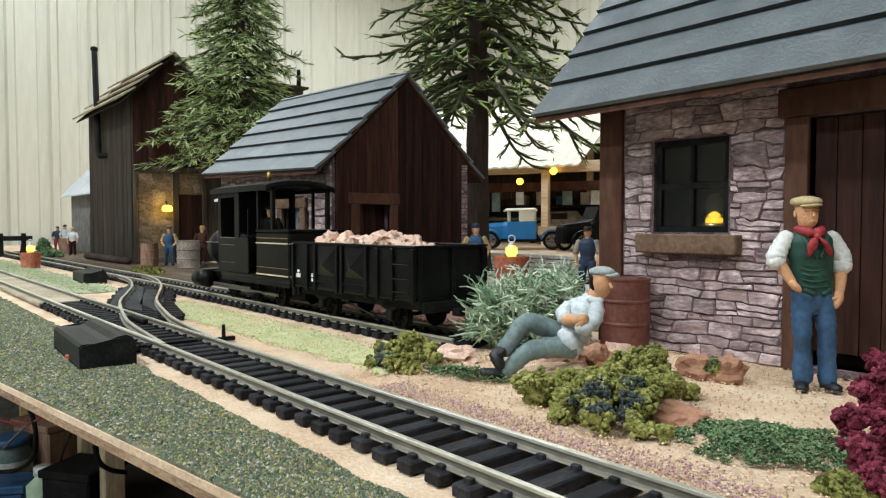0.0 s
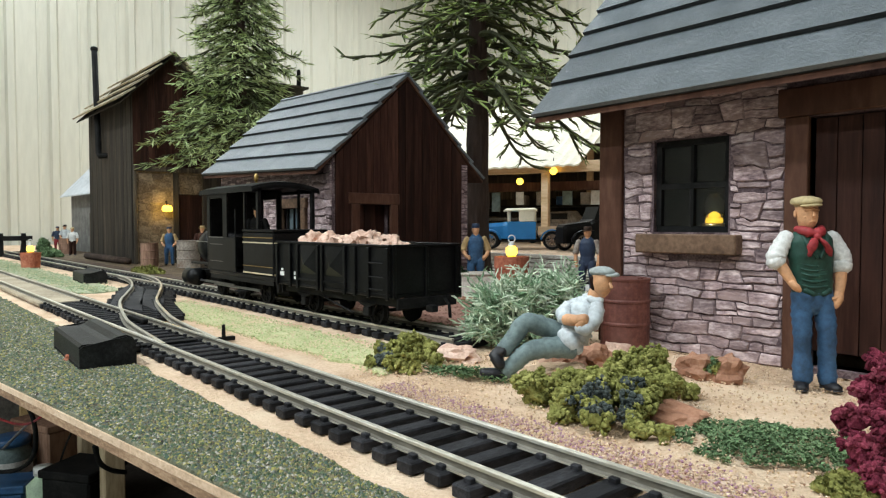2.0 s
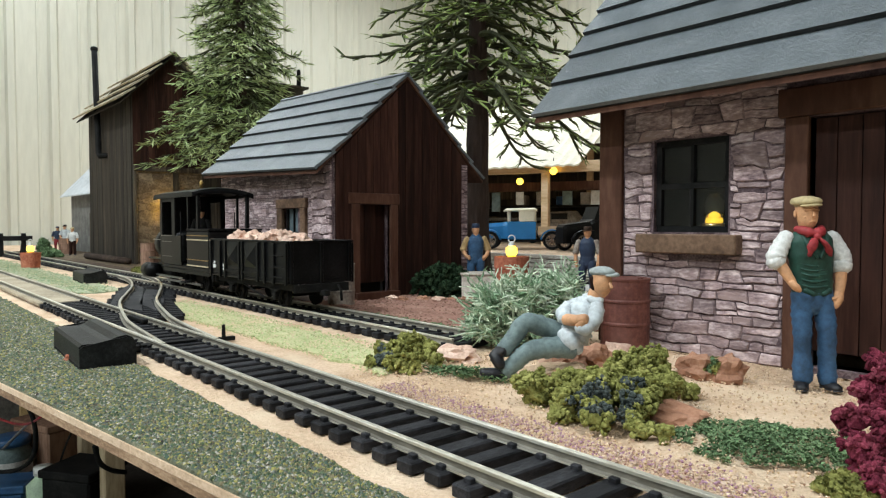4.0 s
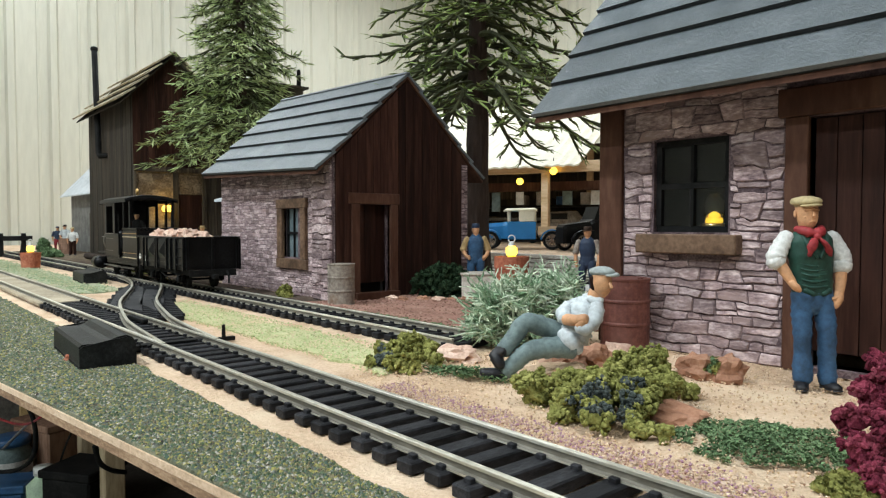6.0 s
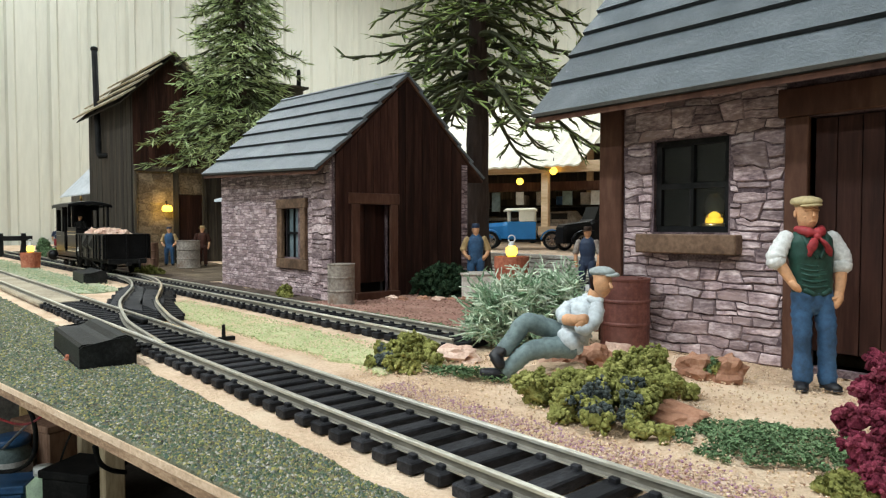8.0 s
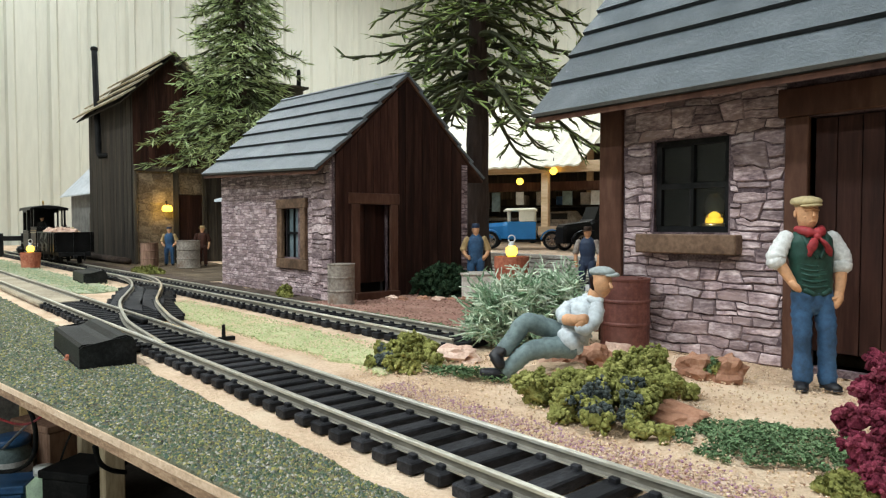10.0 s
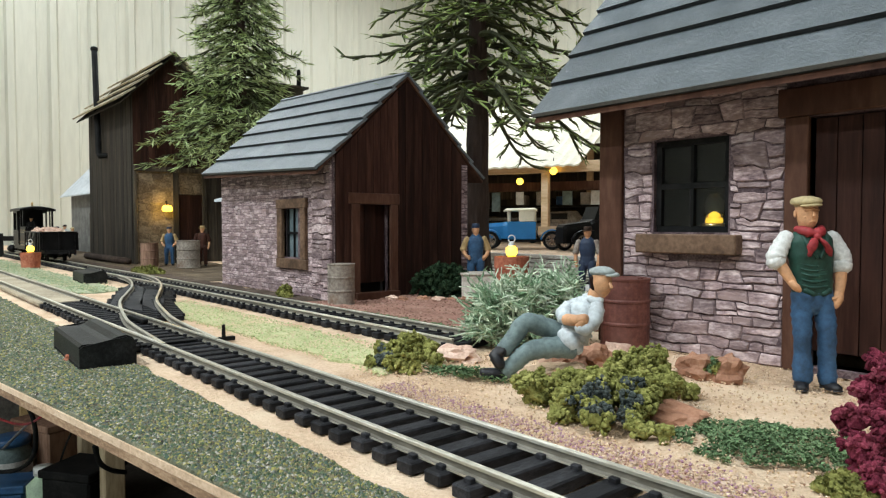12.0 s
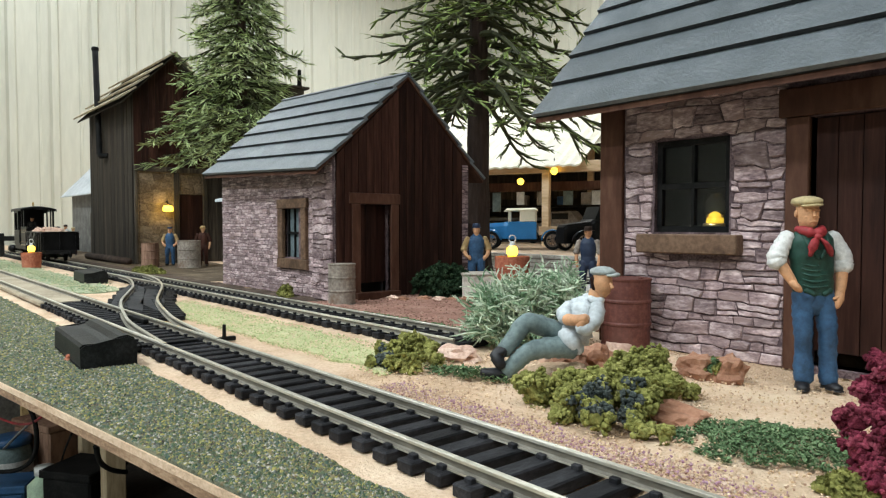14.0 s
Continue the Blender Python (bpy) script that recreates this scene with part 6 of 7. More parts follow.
rock(pose(-0.2515, 0.3185, 0.0), 0.0088, M_REDROCK, "reddish brown rock under the reclining figurine", 3.0, (1.15, 0.9, 0.72))
rock(pose(-0.2475, 0.3365, 0.0), 0.0098, M_REDROCK, "reddish brown rock behind the reclining figurine", 9.0, (1.25, 0.9, 0.78))
rock(pose(-0.2665, 0.3185, 0.0), 0.0075, M_PINKROCK, "pinkish rock under the reclining figurine", 14.0, (1.1, 0.9, 0.8))
rock(pose(-0.2435, 0.352, 0.0), 0.009, M_PINKROCK, "pinkish rock near the red drum", 22.0, (1.1, 0.9, 0.85))
rock(pose(-0.2395, 0.299, -0.001), 0.0125, M_SAND, "sandy mound beneath the figurine's legs", 24.0, (1.9, 1.0, 0.4))
rock(pose(-0.189, 0.352, 0.0), 0.0105, M_REDROCK, "brown rock with moss in front of the hut", 31.0, (1.2, 0.9, 0.8))
rock(pose(-0.1755, 0.357, 0.0), 0.009, M_REDROCK, "brown rock with moss in front of the hut", 37.0, (1.0, 0.9, 0.95))
rock(pose(-0.158, 0.271, -0.001), 0.012, M_REDROCK, "flat brown rock between the plants", 41.0, (1.4, 0.8, 0.42))
rock(pose(-0.346, 0.3625, 0.0), 0.008, M_PINKROCK, "pale rock beside the pale bush", 43.0)
rock(pose(-0.318, 0.2875, -0.001), 0.0105, M_PINKROCK, "pale sandy rock behind the olive bush", 47.0, (1.4, 0.9, 0.6))
rng = random.Random(12)
for i in range(13):
    rock(pose(-0.664 + 0.013 * i + 0.05 + rng.uniform(-0.003, 0.003), 0.455 + 0.0115 * i + rng.uniform(-0.004, 0.004), 0.0), rng.uniform(0.004, 0.0075), M_REDROCK if i % 3 else M_PINKROCK, "small stone edging the hut yard", 50.0 + i * 3, (1.3, 0.9, 0.55), "edging_stone")


rock(pose(-0.4682, 0.0981, 0.001), 0.0035, M_TERRACOTTA, "orange scrap beside the point motor", 61.0, (1.4, 0.7, 0.6), "orange_scrap")
root = thing("green_crate", pose(-0.1474, 0.5133, 0.0, 0, 0, 35), "pale green painted crate standing by the hut door", "crate")
part("base", bx(0.0, 0.03, -0.012, 0.012, 0.0, 0.014, bevel=0.0008), M_PALEGREEN, root)
for k in range(3):
    part("slat", bx(-0.001, 0.031, -0.013, 0.013, 0.0145 + 0.0065 * k, 0.0200 + 0.0065 * k, bevel=0.0006), M_PALEGREEN, root)


# ---- plants ----
def puff_bush(name, m, rx, ry, h, count, puff, material, label, seed, extra=None, category="bush"):
    """A springy clump of many small foam tufts on a hidden twig core."""
    rng = random.Random(seed)
    root = thing(name, m, label, category, "scenic plants")
    lumps = [(rng.uniform(-0.75, 0.75), rng.uniform(-0.75, 0.75), rng.uniform(0.55, 1.0)) for _ in range(7)] + [(0, 0, 1.0)]
    unit = bmesh.new()
    bmesh.ops.create_icosphere(unit, subdivisions=2, radius=1.0)
    base = [v.co.copy() for v in unit.verts]
    tris = [[v.index for v in f.verts] for f in unit.faces]
    unit.free()
    made = {0: ([], []), 1: ([], [])}
    for i in range(count):
        lx, ly, lh = rng.choice(lumps)
        a, e = rng.uniform(0, 6.283), rng.random() ** 0.6
        rr = 0.55 * e
        x, y = lx * 0.62 + rr * math.cos(a) * 0.75, ly * 0.62 + rr * math.sin(a) * 0.75
        d = math.hypot(x, y)
        if d > 1.05:
            x, y = x / d, y / d
        z = h * lh * max(0.08, 1 - 0.7 * min(1, math.hypot(x, y)) ** 2) * rng.random() ** 0.6 - puff * 0.3
        s = puff * rng.uniform(0.6, 1.25)
        kind = 1 if extra and noise.noise(Vector((x * 1.9 + seed, y * 1.9, z * 30))) > 0.2 else 0
        vs, fs = made[kind]
        o = len(vs)
        sd = Vector((i * 1.7, seed, i * 0.3))
        for c in base:
            k = 1 + 0.7 * noise.noise(c * 2.3 + sd) + 0.45 * noise.noise(c * 6.1 - sd)
            vs.append((x * rx + c.x * s * k, y * ry + c.y * s * k, max(0.0, z + c.z * s * k)))
        fs += [[o + q for q in t] for t in tris]
        for _ in range(12):
            d = Vector((rng.gauss(0, 1), rng.gauss(0, 1), rng.gauss(0.25, 1))).normalized()
            p = Vector((x * rx, y * ry, z)) + d * s * rng.uniform(0.8, 1.5)
            if p.z < 0.0002:
                continue
            u = d.cross(Vector((rng.uniform(-1, 1), rng.uniform(-1, 1), 0.3))).normalized() * s * rng.uniform(0.25, 0.6)
            w = (d + u.normalized() * rng.uniform(-0.8, 0.8)).normalized() * s * rng.uniform(0.4, 0.9)
            o = len(vs)
            vs += [tuple(p - u), tuple(p + u), tuple(p + w), tuple(p - d * s * 0.4)]
            fs += [[o, o + 1, o + 2], [o, o + 2, o + 3], [o + 1, o + 3, o + 2]]
    for kind, mat in ((0, material), (1, extra)):
        vs, fs = made[kind]
        if not fs:
            continue
        me = bpy.data.meshes.new("foliage")
        me.from_pydata(vs, [], fs)
        me.materials.append(mat)
        ob = new("foliage", me)
        ob.parent = root
        tagged(ob, kind="stuff")
    return root


def lichen_bush(name, m, lobes, puff, material, label, seed, extra=None, patch=(0, 0, 0), spot=0.012, category="bush"):
    """A cauliflower-like clump: lobes (x, y, z, r) covered with knobs, each knob covered with small crumbs."""
    rng = random.Random(seed)
    root = thing(name, m, label, category, "scenic plants")
    unit = bmesh.new()
    bmesh.ops.create_icosphere(unit, subdivisions=1, radius=1.0)
    base = [v.co.copy() for v in unit.verts]
    tris = [[v.index for v in f.verts] for f in unit.faces]
    unit.free()
    made = {0: ([], []), 1: ([], [])}
    for lx, ly, lz, r in lobes:
        vs, fs = made[0]
        o = len(vs)
        vs += [(lx + b.x * r * 0.62, ly + b.y * r * 0.62, max(0.0, lz + b.z * r * 0.62)) for b in base]
        fs += [[o + t for t in tri] for tri in tris]
        count = max(7, int(26 * (r / 0.011) ** 1.6))
        for _ in range(count):
            d = Vector((rng.gauss(0, 1), rng.gauss(0, 1), rng.gauss(0.25, 0.9))).normalized()
            kr = r * rng.uniform(0.2, 0.36)
            c = Vector((lx, ly, lz)) + d * (r * rng.uniform(0.55, 0.95) - kr * 0.4)
            if c.z < -kr * 0.3:
                c.z = rng.uniform(0.0, kr)
            kind = 1 if extra and (c - Vector(patch)).length < spot * rng.uniform(0.6, 1.2) else 0
            vs, fs = made[kind]
            for _ in range(int(11 + 26 * (kr / 0.0035) ** 2)):
                e = Vector((rng.gauss(0, 1), rng.gauss(0, 1), rng.gauss(0.2, 1))).normalized()
                s = puff * rng.uniform(0.55, 1.2)
                q = c + e * kr * rng.uniform(0.75, 1.12)
                if q.z < -0.0004:
                    continue
                o = len(vs)
                k0 = Vector((rng.uniform(-9, 9), rng.uniform(-9, 9), rng.uniform(-9, 9)))
                for b in base:
                    vs.append(tuple(q + b * s * (1 + 0.9 * noise.noise(b * 2.1 + k0))))
                fs += [[o + t for t in tri] for tri in tris]
    for kind, mat in ((0, material), (1, extra)):
        vs, fs = made[kind]
        if fs:
            me = bpy.data.meshes.new("foliage")
            me.from_pydata(vs, [], fs)
            me.materials.append(mat)
            ob = new("foliage", me)
            ob.parent = root
            tagged(ob, kind="stuff")
    return root


lichen_bush("olive_bush", pose(-0.309, 0.2415, 0), [(-0.0212, -0.0005, 0.0058, 0.0102), (-0.0183, 0.0124, 0.0109, 0.0097), (-0.0099, 0.0211, 0.0089, 0.009), (0.0044, -0.0012, 0.0048, 0.0081), (-0.0041, -0.0069, 0.0052, 0.0079), (-0.0206, -0.0113, 0.0039, 0.0047), (0.0028, 0.0151, 0.0057, 0.006)],
            0.0013, M_OLIVE, "olive green lichen bush beside the track", 3, M_DARKLICHEN, (-0.0165, -0.006, 0.006), 0.008)
lichen_bush("olive_bush", pose(-0.189, 0.261, 0), [(-0.0212, -0.0229, 0.0079, 0.01), (0.0027, -0.0296, 0.0047, 0.0084), (0.0214, -0.0328, 0.0061, 0.0074), (0.0058, -0.0137, 0.0088, 0.0111), (0.0091, 0.0052, 0.0129, 0.0125), (0.0064, 0.0304, 0.0156, 0.0116),
            (0.0237, -0.0057, 0.0097, 0.011), (0.022, 0.0175, 0.0094, 0.0104), (0.0188, 0.0431, 0.0047, 0.0066), (-0.0048, 0.0305, 0.0143, 0.0091), (-0.0077, -0.0167, 0.0107, 0.0104), (0.012, -0.022, 0.006, 0.0105), (0.03, -0.019, 0.004, 0.008), (0.0027, 0.0171, 0.0059, 0.0108), (0.004, -0.012, 0.005, 0.015)],
            0.0012, M_OLIVE, "large olive green lichen bush with dark patches", 5, M_DARKLICHEN, (0.0205, -0.0227, 0.0179), 0.0165)
lichen_bush("olive_bush", pose(-0.153, 0.2485, 0), [(0.005, -0.0158, 0.0034, 0.0049), (0.0116, -0.0123, 0.0027, 0.0048), (-0.0018, -0.0133, 0.0043, 0.0046)], 0.0011, M_OLIVE, "small olive lichen clump beside the large bush", 10)
puff_bush("olive_bush", pose(-0.0765, 0.2335, 0, 0, 0, 45), 0.010, 0.008, 0.007, 260, 0.0016, M_OLIVE, "small olive lichen clump beside the track", 8)
puff_bush("moss", pose(-0.182, 0.3525, 0.004, 0, 0, 45), 0.01, 0.007, 0.0085, 120, 0.0014, M_OLIVE, "olive moss tuft on the brown rocks", 9, M_GREENCOVER)
lichen_bush("crimson_bush", pose(-0.0578, 0.2722, 0), [(-0.0269, 0.0218, 0.0329, 0.0056), (-0.0278, 0.0071, 0.0243, 0.0062), (-0.0203, 0.0093, 0.0253, 0.0082), (-0.0287, 0.0019, 0.0135, 0.007), (-0.0201, 0.0005, 0.0157, 0.008), (-0.0142, 0.0061, 0.029, 0.0099), (-0.022, -0.0153, 0.0076, 0.0069), (-0.0151, -0.013, 0.0088, 0.0085), (-0.0068, -0.0141, 0.0149, 0.011), (-0.0124, -0.0323, 0.0048, 0.0071), (-0.0031, -0.0382, 0.0073, 0.0084), (-0.0283, 0.0171, 0.0333, 0.003)], 0.00115, M_CRIMSON, "crimson lichen bush at the hut door", 11)
puff_bush("yellow_bush", pose(-0.727, 0.384, 0, 0, 0, 0), 0.022, 0.009, 0.013, 200, 0.0025, M_OLIVE, "yellow-green tuft at the stone wall", 13)
puff_bush("dark_bush", pose(-0.598, 0.519, 0, 0, 0, 49), 0.046, 0.02, 0.041, 1000, 0.0024, M_DARKBUSH, "dark green bush against the timber gable", 17)
puff_bush("yellow_bush", pose(-1.23, 0.385, 0, 0, 0, 0), 0.09, 0.018, 0.01, 330, 0.004, M_OLIVE, "yellow-green ground tufts beside the mill", 19)
puff_bush("green_tuft", pose(-2.05, 0.39, 0, 0, 0, 0), 0.1, 0.02, 0.022, 300, 0.005, M_GREENCOVER, "green tufts beside the far track", 23)
puff_bush("green_tuft", pose(-2.42, 0.44, 0, 0, 0, 0), 0.04, 0.02, 0.045, 150, 0.006, M_GREENCOVER, "green tufts beside the tin roof shed", 25)


def leaf_mat(name, m, rx, ry, h, count, size, material, label, seed):
    """Low ground cover of small folded leaves."""
    rng = random.Random(seed)
    vs, fs = [], []
    for _ in range(count):
        a, e = rng.uniform(0, 6.283), math.sqrt(rng.random())
        k = 1 + 0.45 * noise.noise(Vector((math.cos(a) * 1.8, math.sin(a) * 1.8, seed))) + 0.2 * noise.noise(Vector((math.cos(a) * 6, math.sin(a) * 6, seed)))
        x, y = rx * e * k * math.cos(a), ry * e * k * math.sin(a)
        if noise.noise(Vector((x * 130, y * 130, seed))) < -0.12 - 0.35 * (1 - e):
            continue
        z = h * (1 - 0.6 * e * e) * rng.random()
        s = size * rng.uniform(0.6, 1.3)
        t, lean = rng.uniform(0, 6.283), rng.uniform(0.2, 1.0)
        d = Vector((math.cos(t), math.sin(t), lean)).normalized() * s
        w = Vector((-math.sin(t), math.cos(t), 0.0)) * s * 0.42
        n = Vector((0, 0, s * 0.18))
        p = Vector((x, y, z))
        o = len(vs)
        vs += [p, p + d * 0.5 + w + n, p + d, p + d * 0.5 - w + n, p + d * 0.5 - n * 0.6]
        fs += [(o, o + 4, o + 1), (o + 1, o + 4, o + 2), (o + 2, o + 4, o + 3), (o + 3, o + 4, o)]
    me = bpy.data.meshes.new(name)
    me.from_pydata([tuple(v) for v in vs], [], fs)
    me.materials.append(material)
    return tagged(place(new(name, me), m), label, "ground cover", "scenic plants", "stuff")


leaf_mat("ground_cover", pose(-0.113, 0.265, 0, 0, 0, 40), 0.035, 0.026, 0.0042, 9500, 0.0014, M_GREENCOVER, "mat of small green leaves beside the track", 2)
leaf_mat("ground_cover", pose(-0.2725, 0.2595, 0, 0, 0, 20), 0.036, 0.0105, 0.005, 1700, 0.0019, M_GREENCOVER, "dark green leaves at the reclining figurine's feet", 4)
leaf_mat("ground_cover", pose(-0.45, 0.3625, 0, 0, 0, 0), 0.12, 0.007, 0.003, 900, 0.0022, M_GREENCOVER, "thin green weeds along the back track", 6)


def pale_bush():
    rng = random.Random(31)
    root = thing("pale_bush", pose(-0.3105, 0.364, 0, 0, 0, 49), "pale sage green bush of curling fronds", "bush", "scenic plants")
    for name, mat, count, reach in (("pale_foliage", M_PALEFROND, 800, 0.8), ("sage_foliage", M_MIDFROND, 800, 0.75)):
        bm = bmesh.new()
        for i in range(count):
            bx0, by0 = rng.uniform(-0.041, 0.024), rng.uniform(-0.015, 0.015)
            a = rng.uniform(0, 6.283)
            d = Vector((math.cos(a) * 0.8 + bx0 * 7, math.sin(a) * 0.8 - 0.2, rng.uniform(0.25, 1.5))).normalized()
            ln = rng.uniform(0.018, 0.04) * reach
            top = 0.043 + 0.2 * bx0
            z0 = rng.uniform(0.003, top * 0.86)
            p = Vector((bx0, by0, z0))
            pts = [p]
            for k in range(4):
                d = (d + Vector((rng.uniform(-0.75, 0.75), rng.uniform(-0.75, 0.75), rng.uniform(-0.6, 0.4)))).normalized()
                p = p + d * ln / 4
                p.z = max(p.z, 0.001)
                p.x = min(p.x, 0.016 + 0.006 * rng.random())
                pts.append(p.copy())
            tube(bm, pts, [0.0006, 0.0007, 0.00065, 0.0006, 0.0004], 4)
            for k in range(3):
                q = pts[rng.choice((2, 3, 4))]
                e = (d + Vector((rng.uniform(-1, 1), rng.uniform(-1, 1), rng.uniform(-0.6, 0.8)))).normalized()
                tube(bm, [q, q + e * rng.uniform(0.003, 0.007)], [0.0005, 0.00035], 3)
        part(name, bm, mat, root)
    return root


pale_bush()


def conifer(m, height, r0, z_low, reach, whorls, per, material, label, seed, droop=0.25, twigs=9, blade=0.013, lean=0.6, bw=0.0017, thick=1.0, pitch=0.0042, fan=0.75):
    rng = random.Random(seed)
    root = thing("conifer", m, label, "tree", "model conifers")
    bm = bmesh.new()
    rings = []
    n = 16
    for i in range(26):
        t = i / 25
        z = height * t
        r = r0 * (1 - 0.62 * t) * (1 + 0.35 * math.exp(-z / 0.02))
        rings.append([Vector((math.cos(6.283 * k / n) * r * (1 + 0.16 * noise.noise(Vector((k * 1.3, z * 25, seed)))), math.sin(6.283 * k / n) * r * (1 + 0.16 * noise.noise(Vector((k * 1.3, z * 25, seed)))), z)) for k in range(n)])
    part("trunk", ring_loft(bm, rings), M_BARK, root, "dark rough trunk")
    wood, vs, fs = bmesh.new(), [], []
    for w in range(whorls):
        t = w / (whorls - 1)
        z = z_low + (height * 0.98 - z_low) * t
        L = reach * (1 - t) ** 0.8 + 0.012
        for b in range(per):
            a = 6.283 * (b + rng.random() * 0.8) / per + w * 0.9
            ln = L * rng.uniform(0.6, 1.1)
            zz = z + rng.uniform(-0.012, 0.012)
            p = Vector((0, 0, zz))
            d = Vector((math.cos(a), math.sin(a), rng.uniform(-0.05, 0.45) * lean)).normalized()
            pts = [p.copy()]
            steps = 8
            side = Vector((-math.sin(a), math.cos(a), 0)) * rng.uniform(-0.05, 0.05)
            for k in range(steps):
                d = (d + side + Vector((0, 0, -droop * 0.22 * (1 if k < 5 else -0.8)))).normalized()
                p = p + d * ln / steps
                pts.append(p.copy())
            tube(wood, pts, [0.0022 * thick * (1 - 0.75 * k / steps) * (0.6 + 0.4 * (1 - t)) for k in range(steps + 1)], 5)
            for k in range(twigs):
                u = 0.18 + 0.82 * (k + rng.random() * 0.7) / twigs
                f = min(steps - 1e-6, u * steps)
                q = pts[int(f)].lerp(pts[int(f) + 1], f - int(f))
                along = (pts[int(f) + 1] - pts[int(f)]).normalized()
                sgn = 1 if k % 2 else -1
                across = along.cross(Vector((0, 0, 1))).normalized() * sgn
                td = (along * rng.uniform(0.5, 1.0) + across * rng.uniform(0.4, 1.0) + Vector((0, 0, rng.uniform(-0.35, 0.2)))).normalized()
                tl = ln * 0.3 * rng.uniform(0.6, 1.2) * (1.15 - 0.6 * u)
                e = q + td * tl
                tube(wood, [q, q.lerp(e, 0.5) + Vector((0, 0, -tl * 0.08)), e], [0.0009 * thick, 0.0008 * thick, 0.0004 * thick], 4)
                nb = max(3, int(tl / pitch))
                for j in range(nb):
                    c = q.lerp(e, (j + rng.random()) / nb)
                    bd = (td + Vector((rng.uniform(-1, 1), rng.uniform(-1, 1), rng.uniform(-0.7, 0.9))) * fan).normalized() * blade * rng.uniform(0.6, 1.25)
                    sd = bd.cross(Vector((rng.uniform(-1, 1), rng.uniform(-1, 1), 1))).normalized() * bw
                    o = len(vs)
                    up = sd.cross(bd).normalized() * 0.0008
                    vs += [c - sd * 0.6, c + sd * 0.6, c + bd * 0.55 + sd, c + bd, c + bd * 0.55 - sd, c + bd * 0.5 + up]
                    fs += [(o, o + 1, o + 5), (o + 1, o + 2, o + 5), (o + 2, o + 3, o + 5), (o + 3, o + 4, o + 5), (o + 4, o, o + 5)]
    tagged(part("branchwork", wood, M_TWIG, root, "dark branches and twigs"), kind="stuff")
    me = bpy.data.meshes.new("crown")
    me.from_pydata([tuple(v) for v in vs], [], fs)
    me.materials.append(material)
    ob = new("crown", me)
    ob.parent = root
    tagged(ob, "tufts of green plastic needles", kind="stuff")
    return root


conifer(pose(-0.737, 0.706, 0.0), 0.74, 0.0195, 0.285, 0.235, 13, 10, M_NEEDLE, "tall model conifer with sparse drooping branches", 4, 0.75, 8, 0.021, bw=0.0017, thick=2.4, pitch=0.0062, fan=0.55)
conifer(pose(-1.392, 0.632, 0.0), 0.8, 0.016, 0.27, 0.192, 19, 12, M_NEEDLE2, "tall dense blue-green model conifer beside the mill", 9, 0.75, 9, 0.021, bw=0.0015, thick=1.6, pitch=0.0034, fan=0.6)


# ---- upper yard with the vehicle shelter ----
DECK = 0.035
root = tagged(place(new("upper_yard"), pose(0, 0, 0)), "raised sandy yard behind a pale timber retaining edge", "ground", kind="structure")
part("yard_slab", bx(-1.95, 0.6, 0.868, 2.6, -0.004, DECK), M_SAND, root)
for k in range(5):
    for i in range(9):
        part("retaining_timber", bx(-1.95 + 0.284 * i, -1.95 + 0.284 * i + 0.281, 0.856 + 0.0015 * (k % 2), 0.8675, 0.0005 + 0.0072 * k, 0.0065 + 0.0072 * k, bevel=0.0006), M_WHITEPLASTER, root)


